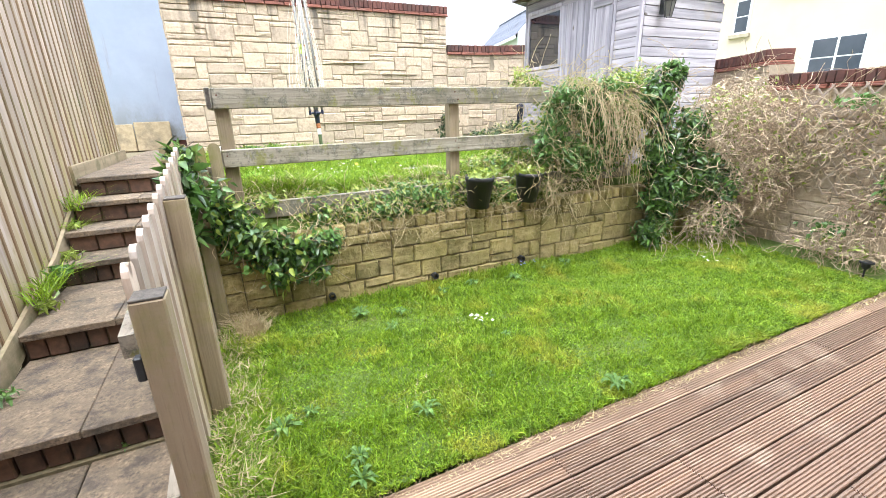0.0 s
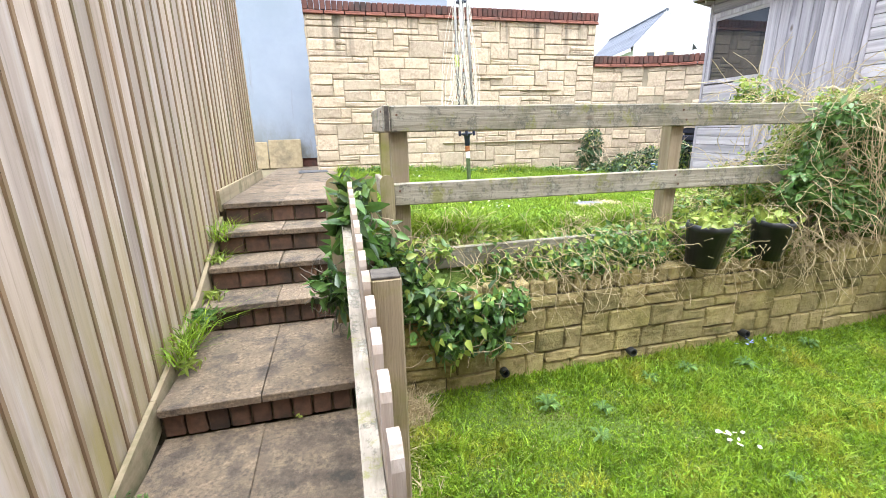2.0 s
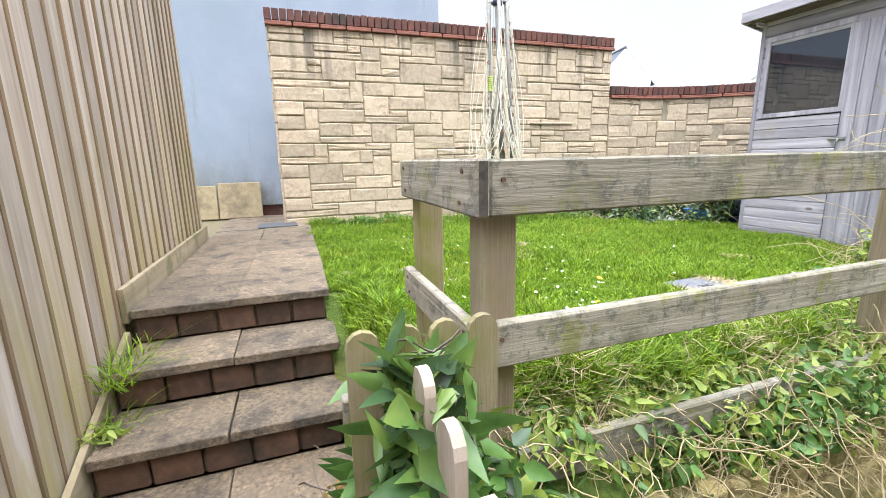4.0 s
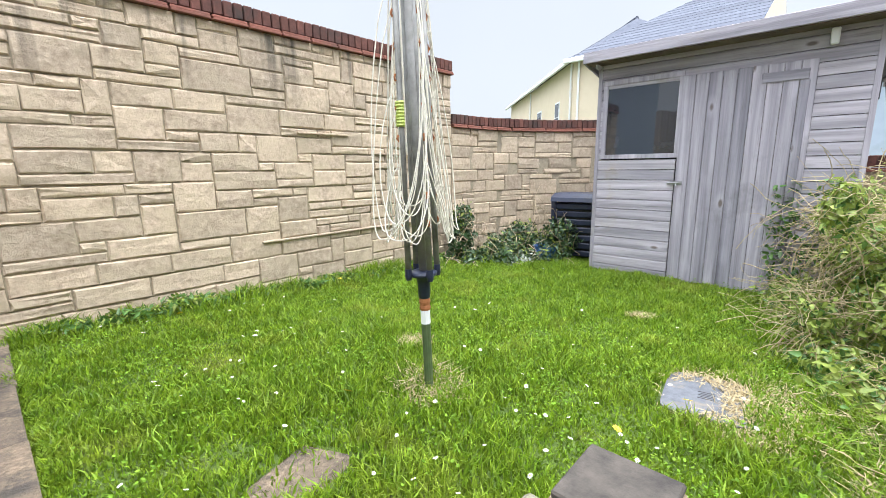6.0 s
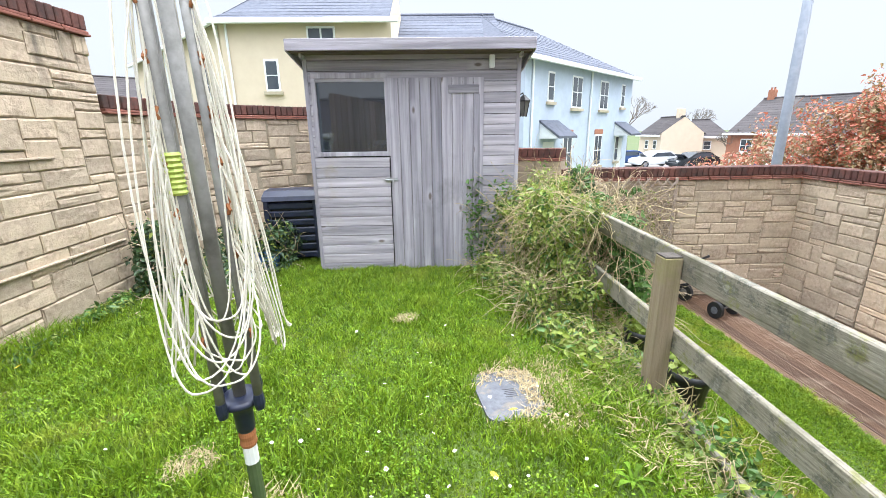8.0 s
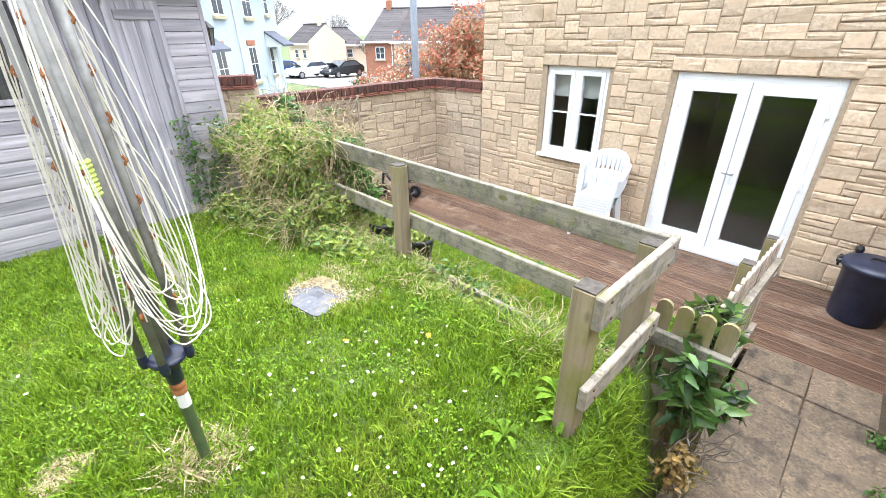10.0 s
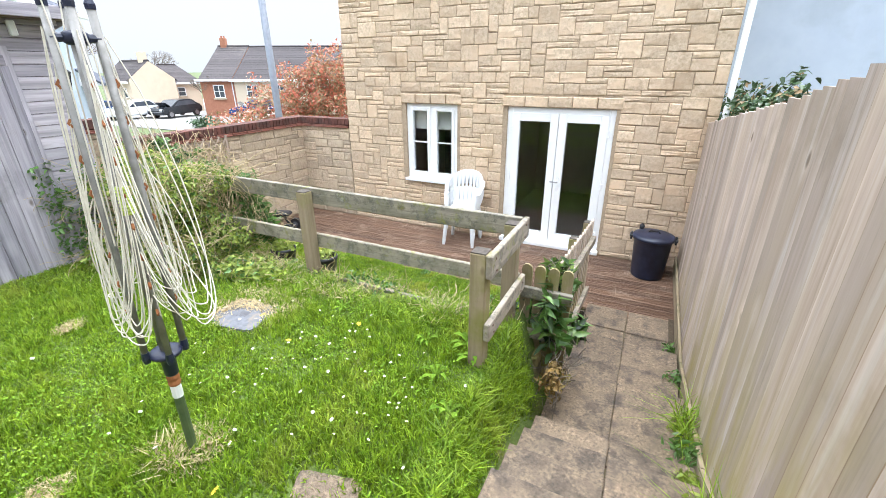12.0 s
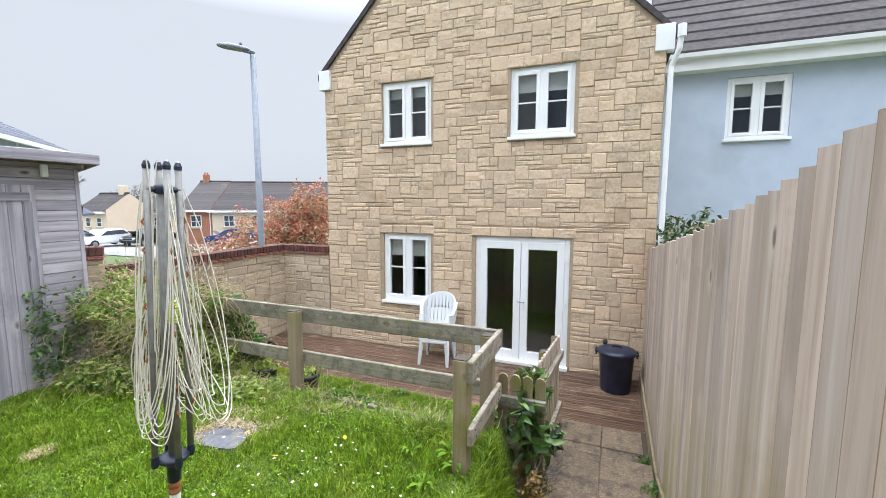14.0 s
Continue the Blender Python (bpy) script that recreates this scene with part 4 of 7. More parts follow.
def shed():
    s = thing("garden_shed", "silvered shiplap timber garden shed with a closed plank door", "shed", pose(4.08, 3.68, 0.82))
    W, D, H, B = 2.12, 1.38, 2.24, 0.104   # along y, along x, front and eave height
    dy0, dy1, dz1 = 0.35, 1.32, 2.03
    wy0, wy1, wz0, wz1 = 1.34, 2.03, 1.32, 2.03
    part("floor", boxed(0.0, D, 0.0, W, 0.0, 0.08), SHED_DARK, s)

    def board(y0, y1, z, h=B):
        bm = prism(bmesh.new(), [(-0.016, z), (-0.016, z + h - 0.018), (-0.006, z + h - 0.004), (0.006, z + h - 0.004), (0.006, z)], "y", y0, y1)
        for v in bm.verts:
            v.co = Vector((v.co.y * 0 + v.co.x, v.co.y, v.co.z))
        return part("shiplap_board", bm, SHED_H, s)
    n = int(H / B) + 1
    for i in range(n):
        z = 0.02 + i * B
        if z + B < wz0 + 0.01:
            spans = [(dy1 + 0.01, W), (0.0, dy0)]
        elif z + 0.05 < wz1:
            spans = [(0.0, dy0), (wy1 + 0.04, W)]
        else:
            spans = [(0.0, W)]
        for a, b in spans:
            if b - a > 0.02:
                board(a, b, z, B)
    # side walls
    for k, y in enumerate((0.0, W)):
        for i in range(n):
            z = 0.02 + i * B
            o = -1 if k == 0 else 1
            bm = prism(bmesh.new(), [(y + o * 0.016, z), (y + o * 0.016, z + B - 0.018), (y + o * 0.006, z + B - 0.004), (y - o * 0.006, z + B - 0.004), (y - o * 0.006, z)], "x", 0.03, D - 0.001 if z + B < 1.98 else D - 0.001 - (z + B - 1.98) * 4.6)
            part("side_board", bm, SHED_S, s)
    # Added dark panel behind the window, standing for the shed's unlit inside.
    part("lining", boxed(0.3, 0.32, 0.03, W - 0.03, 0.08, 2.1), DARK, s)
    part("back_wall", boxed(D - 0.02, D, 0.01, W - 0.01, 0.02, 1.98), SHED_H, s)
    for y in (-0.018, W - 0.02):
        part("corner_post", boxed(-0.024, 0.02, y, y + 0.04, 0.02, H, 0.003), SHED_V, s)
    # window
    bm = bmesh.new()
    for q in ((wy0 - 0.03, wy1 + 0.04, wz0 - 0.045, wz0), (wy0 - 0.03, wy1 + 0.04, wz1, wz1 + 0.05), (wy1, wy1 + 0.045, wz0, wz1), (wy0 - 0.035, wy0 + 0.01, wz0, wz1)):
        box(bm, -0.026, 0.01, q[0], q[1], q[2], q[3], 0.003)
    wf = part("window_frame", bm, SHED_V, s)
    pane = part("pane", boxed(-0.008, -0.004, wy0, wy1, wz0, wz1), SHED_GLASS, wf)
    # plank door
    door = part("door", boxed(-0.006, 0.006, dy0 + 0.002, dy1 - 0.002, 0.04, dz1), SHED_DARK, s, "closed grey vertical plank door")
    r = random.Random(5)
    w = (dy1 - dy0) / 9
    for i in range(9):
        pl = part("plank", boxed(-0.024 + r.uniform(-0.002, 0.002), -0.007, dy0 + i * w + 0.0015, dy0 + (i + 1) * w - 0.0015, 0.03 - r.uniform(0, 0.02), dz1, 0.004), SHED_V, door)
    part("patch", boxed(-0.036, -0.0245, dy0 + 0.05, dy0 + 0.36, 1.88, 1.96, 0.003), SHED_H, door)
    part("patch", boxed(-0.036, -0.0245, dy0 + 0.04, dy0 + 0.1, 0.35, 1.87, 0.003), SHED_V, door)
    bolt = part("bolt", tube(tube(bmesh.new(), [(-0.04, dy1 - 0.06, 1.03), (-0.04, dy1 + 0.07, 1.03)], 0.006), [(-0.04, dy1 - 0.02, 1.03), (-0.06, dy1 - 0.02, 1.0)], 0.005), STEEL, door, "steel sliding bolt")
    part("bolt_plate", boxed(-0.034, -0.026, dy1 - 0.07, dy1 + 0.06, 1.01, 1.05, 0.002), STEEL, bolt)
    # pent roof
    bm = prism(bmesh.new(), [(-0.2, 2.31), (-0.2, 2.335), (D + 0.12, 2.01), (D + 0.12, 1.985)], "y", -0.1, W + 0.1)
    part("roof", bm, FELT, s, "grey felted pent roof")
    part("fascia", boxed(-0.225, -0.2, -0.115, W + 0.115, 2.25, 2.355, 0.004), SHED_H, s)
    for y in (-0.118, W + 0.1):
        bm = prism(bmesh.new(), [(-0.2, 2.25), (-0.2, 2.345), (D + 0.12, 2.02), (D + 0.12, 1.94)], "y", y, y + 0.018)
        part("barge_board", bm, SHED_S, s)
    part("soffit", boxed(-0.199, -0.02, -0.09, W + 0.09, 2.243, 2.25), SHED_DARK, s)
    return s


shed()
tagged(part("sensor_box", boxed(4.015, 4.055, 3.93, 3.985, 2.93, 3.05, 0.008), WHITE), "small white plastic sensor under the shed eaves", "sensor")
lan = thing("wall_lantern", "black coach lantern on the shed side", "lamp", pose(4.36, 3.663, 2.5))
part("back_plate", boxed(-0.03, 0.03, -0.02, 0.0, 0.02, 0.2, 0.004), BLACK, lan)
part("bracket", tube(bmesh.new(), [(0, -0.02, 0.18), (0, -0.09, 0.22), (0, -0.1, 0.17)], 0.008), BLACK, lan)
part("cap", lathe(bmesh.new(), [(0.012, 0.2), (0.03, 0.185), (0.075, 0.14), (0.07, 0.13)], (0, -0.1), 6), BLACK, lan)
part("glass_body", lathe(bmesh.new(), [(0.035, -0.02), (0.06, 0.13)], (0, -0.1), 6), surf("smoked_lantern_glass", (0.12, 0.12, 0.11), (0.18, 0.18, 0.16), 8, None, rough=0.2, bump=0.0), lan)
for k in range(6):
    a = math.pi / 3 * k
    part("bar", tube(bmesh.new(), [(0.036 * math.cos(a), -0.1 + 0.036 * math.sin(a), -0.025), (0.063 * math.cos(a), -0.1 + 0.063 * math.sin(a), 0.135)], 0.005, 5), BLACK, lan)


# ---- rotary clothes dryer ----
def dryer():
    d = thing("rotary_clothes_dryer", "folded rotary clothes dryer with cream lines on a green post", "clothes dryer", pose(0.71, 5.16, 0.965, 0.05, -2.6, 0) @ Matrix.Diagonal((1, 1, 1.015, 1)))
    part("ground_post", tube(bmesh.new(), [(0, 0, -0.1), (0, 0, 0.43)], 0.0205, 12), GREEN, d, "green painted steel post")
    part("white_band", tube(bmesh.new(), [(0, 0, 0.355), (0, 0, 0.42)], 0.022, 12), WHITE, d)
    part("orange_ring", lathe(bmesh.new(), [(0.023, 0.42), (0.026, 0.43), (0.023, 0.445), (0.026, 0.46), (0.023, 0.475)]), RUST, d, "faded orange plastic ring")
    smooth(part("collar", lathe(bmesh.new(), [(0.023, 0.475), (0.027, 0.482), (0.028, 0.54), (0.034, 0.572), (0.06, 0.582), (0.062, 0.594), (0.05, 0.6), (0.028, 0.604)]), NAVY, d, "dark plastic hub"))
    smooth(part("mast", tube(bmesh.new(), [(0, 0, 0.6), (0, 0, 1.8)], 0.0185, 12), ALU, d))
    smooth(part("top_hub", lathe(bmesh.new(), [(0.024, 1.735), (0.034, 1.742), (0.034, 1.768), (0.024, 1.775)]), NAVY, d))
    arms = []
    for k in range(4):
        a = radians(160) + k * math.pi / 2
        c, s = math.cos(a), math.sin(a)

        def rad(z):
            return 0.07 - 0.014 * (z - 0.6) / 1.25
        arm = smooth(part("arm", tube(bmesh.new(), [(rad(z) * c, rad(z) * s, z) for z in (0.6, 1.2, 1.85)], 0.0132, 8), ALU, d))
        part("arm_joint", lathe(bmesh.new(), [(0.013, 0.57), (0.0165, 0.59), (0.0145, 0.62)], (0.07 * c, 0.07 * s), 10), NAVY, d)
        part("arm_clip", tube(bmesh.new(), [(0.03 * c, 0.03 * s, 1.755), (0.062 * c, 0.062 * s, 1.755)], 0.013, 8), NAVY, d)
        part("arm_cap", lathe(bmesh.new(), [(0.0145, 1.835), (0.0155, 1.85), (0.009, 1.866)], (rad(1.85) * c, rad(1.85) * s), 8), NAVY, arm)
        for j in range(8):
            z = 0.82 + j * 0.115
            q = rad(z) + 0.012
            part("line_clip", tube(bmesh.new(), [(q * c, q * s, z - 0.012), ((q + 0.008) * c, (q + 0.008) * s, z), (q * c, q * s, z + 0.014)], 0.0052, 5), RUST, arm)
        arms.append(a)
    r = random.Random(9)
    for k in range(4):
        for j in range(10):
            a0, a1 = arms[k], arms[k] + math.pi / 2
            h = 0.9 + j * 0.097 + r.uniform(-0.015, 0.015)
            low = 0.73 + 0.2 * r.random() ** 1.4
            bulge = r.uniform(0.015, 0.08) * (1 + 1.6 * max(0.0, math.cos((a0 + a1) / 2 - radians(215))))
            lean = r.uniform(-0.35, 0.35)
            bend = r.uniform(-0.012, 0.012)
            pts = []
            for i in range(27):
                t = i / 26
                u = abs(2 * t - 1)
                z = low + (h - low) * u ** 2.3
                q = 0.07 + bulge * (1 - u ** 2.2) ** 0.7 + bend * math.sin(u * 6)
                ang = (a0 + a1) / 2 + lean * (1 - u) + (math.pi / 4) * (2 * t - 1)
                pts.append((q * math.cos(ang), q * math.sin(ang), z))
            part("line", tube(bmesh.new(), pts, 0.0024, 4), CORD, d)
    for k in range(4):
        a0 = arms[k]
        pts = [(0.08 * math.cos(a0 + 0.1), 0.08 * math.sin(a0 + 0.1), 0.8), (0.072 * math.cos(a0), 0.072 * math.sin(a0), 1.5), (0.064 * math.cos(a0), 0.064 * math.sin(a0), 1.86), (0.045 * math.cos(a0 + 0.2), 0.06 * math.sin(a0 + 0.2), 1.872), (0.055 * math.cos(a0 + 0.5), 0.055 * math.sin(a0 + 0.5), 1.7), (0.075 * math.cos(a0 + 0.6), 0.075 * math.sin(a0 + 0.6), 1.1)]
        part("line", tube(bmesh.new(), pts, 0.0026, 4), CORD, d)
    c, s = math.cos(arms[0]), math.sin(arms[0])
    part("sleeve", lathe(bmesh.new(), [(0.0175 + (0.004 if i % 2 else 0), 1.21 + i * 0.0062) for i in range(17)], (0.063 * c, 0.063 * s), 12), LIME, d, "lime green ribbed plastic sleeve")
    return d


dryer()


# ---- things on the decking ----
def garden_chair():
    """A moulded chair: a fan-slatted hood of a back that runs down into the arms."""
    turn = 6
    c = thing("garden_chair", "white moulded plastic garden chair in a stack by the house", "chair", pose(1.6, -0.06, 0, 0, 0, turn), group="stacked garden chairs")

    def shell(a, z, out=0.0):
        rad = 0.215 + 0.10 * (z - 0.42) + out
        lean = 0.2 * (z - 0.42) * max(0.0, math.cos(a))
        return Vector((rad * 1.08 * math.sin(a), -0.04 - rad * (0.72 if math.cos(a) > 0 else 1.0) * math.cos(a) - lean, z))

    def top(a):
        k = abs(a) / 2.2
        return 0.655 + 0.30 * max(0.0, math.cos(min(1.0, k * 1.15) * math.pi / 2)) ** 0.8

    def panel(a0, a1, z0, z1, n=3, thick=0.012):
        bm = bmesh.new()
        rows = []
        for i in range(n + 1):
            a = a0 + (a1 - a0) * i / n
            lo_, hi_ = z0(a), z1(a)
            rows.append([bm.verts.new(p) for p in (shell(a, lo_), shell(a, hi_), shell(a, hi_, thick), shell(a, lo_, thick))])
        for p, q in zip(rows, rows[1:]):
            for k in range(4):
                bm.faces.new((p[k], p[(k + 1) % 4], q[(k + 1) % 4], q[k]))
        bm.faces.new(rows[0][::-1]), bm.faces.new(rows[-1])
        bmesh.ops.recalc_face_normals(bm, faces=bm.faces[:])
        return bm
    seat = prism(bmesh.new(), [(-0.2, 0.40), (0.2, 0.40), (0.215, 0.425), (-0.215, 0.425)], "y", -0.2, 0.21)
    bmesh.ops.bevel(seat, geom=seat.edges[:], offset=0.008, segments=2, affect="EDGES")
    part("seat", seat, CHAIR_W, c)
    part("seat_edge", boxed(-0.212, 0.212, 0.19, 0.22, 0.372, 0.42, 0.01), CHAIR_W, c)
    for sx in (-1, 1):
        for y0, y1 in ((0.17, 0.23), (-0.16, -0.24)):
            leg = tube(bmesh.new(), [(sx * 0.205, y0, 0.42), (sx * 0.245, y1, 0.0)], 0.036, 6, 0.75)
            part("leg", leg, CHAIR_W, c)
        arm = panel(sx * 1.25, sx * 2.25, lambda a: top(a) - 0.045, top, 6, 0.05)
        part("armrest", arm, CHAIR_W, c)
        end = shell(sx * 2.2, 0.64, 0.025)
        part("arm_front", tube(bmesh.new(), [end, end + Vector((sx * 0.0, 0.035, -0.09)), (sx * 0.225, 0.185, 0.41)], 0.034, 6, 0.9), CHAIR_W, c)
        for k in range(4):
            part("side_slat", panel(sx * 0.95, sx * (1.5 - 0.06 * k), lambda a: 0.52 + 0.05 * k + 0.015, lambda a: 0.55 + 0.05 * k + 0.015, 4), CHAIR_W, c)
        part("side_post", panel(sx * 0.86, sx * 1.02, lambda a: 0.42, lambda a: top(a) - 0.03), CHAIR_W, c)
    part("back_rim", panel(-1.35, 1.35, lambda a: top(a) - 0.05, top, 16, 0.022), CHAIR_W, c)
    part("back_band", panel(-0.9, 0.9, lambda a: 0.635, lambda a: 0.685, 8), CHAIR_W, c)
    part("back_base", panel(-1.2, 1.2, lambda a: 0.42, lambda a: 0.475, 10), CHAIR_W, c)
    for i in range(6):
        a = -0.72 + i * 0.288
        part("back_slat", panel(a - 0.105, a + 0.105, lambda a: 0.47, lambda a: 0.64, 2), CHAIR_W, c)
    for i in range(8):
        a = -0.84 + i * 0.24
        part("fan_slat", panel(a - 0.07, a + 0.07, lambda a: 0.68, lambda a: top(a) - 0.045, 2), CHAIR_W, c)
    return c


chair = garden_chair()
for i in range(1, 6):
    copy_thing(chair, pose(1.6 - 0.002 * i, -0.06 - 0.002 * i, 0.036 * i, 0, 0, 6))

bin_ = thing("dustbin", "black plastic dustbin with a clip-on lid on the decking", "dustbin", pose(-1.22, -0.02, 0))
smooth(part("body", lathe(bmesh.new(), [(0.2, 0.0), (0.205, 0.02), (0.235, 0.52), (0.245, 0.53), (0.245, 0.56)], (0, 0), 28), NAVY, bin_))
smooth(part("lid", lathe(bmesh.new(), [(0.26, 0.54), (0.265, 0.575), (0.25, 0.595), (0.18, 0.615), (0.05, 0.625)], (0, 0), 28), NAVY, bin_))
part("lid_handle", tube(bmesh.new(), [(-0.07, 0, 0.615), (-0.05, 0, 0.645), (0.05, 0, 0.645), (0.07, 0, 0.615)], 0.012, 6), BLACK, bin_)
for s in (-1, 1):
    part("side_handle", boxed(s * 0.25 - 0.045, s * 0.25 + 0.045, -0.06, 0.06, 0.535, 0.58, 0.012), BLACK, bin_)
    part("lid_clip", boxed(s * 0.272 - 0.012, s * 0.272 + 0.012, -0.04, 0.04, 0.5, 0.6, 0.006), BLACK, bin_)
part("foot_knob", lathe(bmesh.new(), [(0.03, 0.6), (0.035, 0.64), (0.02, 0.67)], (0.16, -0.18), 10), BLACK, bin_)


def trike():
    t = thing("ride_on_trike", "small black child's ride-on trike on the decking", "ride-on toy", pose(4.68, 0.95, 0.0, 0, 0, 20) @ Matrix.Diagonal((1.3, 1.3, 1.45, 1)))
    for x, y, r in ((-0.18, 0.12, 0.075), (-0.18, -0.13, 0.075), (0.26, 0.0, 0.085)):
        w = part("wheel", tube(bmesh.new(), [(x, y - 0.02, r), (x, y + 0.02, r)], r, 18), BLACK, t)
        part("hub", tube(bmesh.new(), [(x, y - 0.024, r), (x, y + 0.024, r)], r * 0.45, 12), GREY, w)
    part("axle", tube(bmesh.new(), [(-0.18, -0.13, 0.075), (-0.18, 0.12, 0.075)], 0.01), STEEL, t)
    smooth(part("frame", tube(bmesh.new(), [(-0.18, 0, 0.08), (-0.1, 0, 0.2), (0.12, 0, 0.22), (0.22, 0, 0.33)], 0.02, 8), BLACK, t))
    part("fork", tube(bmesh.new(), [(0.26, 0, 0.085), (0.2, 0, 0.42)], 0.016, 8), BLACK, t)
    smooth(part("handlebar", tube(bmesh.new(), [(0.17, -0.16, 0.45), (0.2, -0.08, 0.42), (0.2, 0.08, 0.42), (0.17, 0.16, 0.45)], 0.013, 8), BLACK, t))
    part("seat", boxed(-0.19, 0.02, -0.07, 0.07, 0.22, 0.27, 0.02), BLACK, t)


trike()


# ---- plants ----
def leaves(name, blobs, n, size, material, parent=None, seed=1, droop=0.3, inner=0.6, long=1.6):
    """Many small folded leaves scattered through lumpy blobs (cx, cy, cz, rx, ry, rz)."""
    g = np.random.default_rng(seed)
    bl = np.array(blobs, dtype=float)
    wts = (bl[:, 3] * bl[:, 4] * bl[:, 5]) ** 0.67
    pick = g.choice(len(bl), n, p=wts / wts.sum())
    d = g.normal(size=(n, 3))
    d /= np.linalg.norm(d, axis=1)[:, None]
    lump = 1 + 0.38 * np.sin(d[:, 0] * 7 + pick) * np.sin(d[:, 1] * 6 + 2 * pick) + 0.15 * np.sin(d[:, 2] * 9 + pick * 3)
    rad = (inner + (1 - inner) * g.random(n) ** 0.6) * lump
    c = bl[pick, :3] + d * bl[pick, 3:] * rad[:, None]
    nrm = d * 0.7 + g.normal(size=(n, 3)) * 0.6 + (0, 0, 0.35)
    nrm /= np.linalg.norm(nrm, axis=1)[:, None]
    t = np.cross(nrm, g.normal(size=(n, 3)))
    t[:, 2] -= droop
    t /= np.linalg.norm(t, axis=1)[:, None]
    b = np.cross(nrm, t)
    b /= np.linalg.norm(b, axis=1)[:, None] + 1e-9
    s = (size * g.uniform(0.6, 1.3, n))[:, None]
    v = np.empty((n, 6, 3))
    v[:, 0] = c
    v[:, 1] = c + t * s * 0.35 * long / 1.6 + b * s * 0.42 + nrm * s * 0.12
    v[:, 2] = c + t * s * 0.95 * long / 1.6 + b * s * 0.3 + nrm * s * 0.08
    v[:, 3] = c + t * s * long - nrm * s * 0.1
    v[:, 4] = c + t * s * 0.95 * long / 1.6 - b * s * 0.3 + nrm * s * 0.08
    v[:, 5] = c + t * s * 0.35 * long / 1.6 - b * s * 0.42 + nrm * s * 0.12
    o = np.arange(n)[:, None] * 6
    f = np.concatenate([o + (0, 1, 2, 3), o + (0, 3, 4, 5)])
    return arrays(name, v.reshape(-1, 3), [f], material, parent, kind="stuff")


def stems(name, blobs, n, material, parent=None, seed=1, r=0.0025, length=0.5, sag=0.5, wild=0.35):
    """Thin tangled stems that wander out of the blobs and droop."""
    g = np.random.default_rng(seed)
    bl = np.array(blobs, dtype=float)
    k = 8
    pick = g.choice(len(bl), n)
    d = g.normal(size=(n, 3))
    d /= np.linalg.norm(d, axis=1)[:, None]
    p = bl[pick, :3] + d * bl[pick, 3:] * g.uniform(0.6, 1.02, n)[:, None]
    way = np.cross(d, g.normal(size=(n, 3))) + d * 0.2
    way /= np.linalg.norm(way, axis=1)[:, None]
    step = (length * g.uniform(0.4, 1.4, n) / k)[:, None]
    path = [p]
    for i in range(k):
        way = way + g.normal(size=(n, 3)) * wild
        way[:, 2] -= sag / k
        way /= np.linalg.norm(way, axis=1)[:, None]
        p = p + way * step
        path.append(p)
    path = np.stack(path, 1)
    u = np.cross(path[:, -1] - path[:, 0], (0.3, 0.5, 0.8))
    u /= np.linalg.norm(u, axis=1)[:, None] + 1e-9
    w = np.cross(path[:, -1] - path[:, 0], u)
    w /= np.linalg.norm(w, axis=1)[:, None] + 1e-9
    rr = (r * g.uniform(0.6, 1.5, n))[:, None, None]
    ring = np.stack([path + rr * (u[:, None] * math.cos(a) + w[:, None] * math.sin(a)) for a in (0, 2.09, 4.19)], 2)
    o = (np.arange(n) * (k + 1) * 3)[:, None, None, None]
    i = np.arange(k)[None, :, None, None] * 3
    q = np.arange(3)[None, None, :, None]
    quad = np.concatenate([o + i + q, o + i + (q + 1) % 3, o + i + 3 + (q + 1) % 3, o + i + 3 + q], 3).reshape(-1, 4)
    return arrays(name, ring.reshape(-1, 3), [quad], material, parent, kind="stuff")


def plant(name, label, category, place):
    return thing(name, label, category, pose(*place))


def shift(blobs, place):
    return [(a - place[0], b - place[1], c - place[2], d, e, f) for a, b, c, d, e, f in blobs]


NORTH_SIDE = [(2.5, 3.5, 1.15, 0.22, 0.18, 0.26), (2.9, 3.52, 1.35, 0.3, 0.22, 0.36), (3.3, 3.58, 1.38, 0.32, 0.26, 0.42), (3.7, 3.56, 1.4, 0.3, 0.26, 0.46), (3.95, 3.45, 1.6, 0.2, 0.18, 0.32),
              (3.3, 3.85, 1.03, 0.38, 0.22, 0.17), (3.62, 4.0, 0.98, 0.26, 0.18, 0.13), (2.7, 3.74, 1.0, 0.3, 0.18, 0.13), (2.95, 3.36, 1.68, 0.24, 0.12, 0.13), (3.6, 3.36, 1.78, 0.28, 0.12, 0.12)]
SOUTH_CLIMBER = [(2.5, 3.14, 1.35, 0.15, 0.1, 0.3), (2.66, 3.14, 1.6, 0.24, 0.1, 0.15), (2.75, 3.1, 1.1, 0.2, 0.1, 0.2), (2.36, 3.12, 1.2, 0.12, 0.09, 0.15), (2.95, 3.14, 0.98, 0.22, 0.09, 0.12), (2.95, 3.12, 1.45, 0.14, 0.08, 0.25)]
IVY_COLUMN = [(3.72, 3.05, 1.58, 0.2, 0.13, 0.28), (3.93, 3.06, 1.84, 0.13, 0.09, 0.14), (3.78, 3.0, 1.1, 0.26, 0.15, 0.32), (3.88, 2.95, 0.62, 0.28, 0.15, 0.32), (3.75, 2.95, 0.24, 0.18, 0.12, 0.18), (4.3, 2.88, 0.85, 0.28, 0.17, 0.26), (4.55, 2.78, 0.68, 0.2, 0.18, 0.22), (4.2, 2.95, 1.28, 0.22, 0.13, 0.22)]
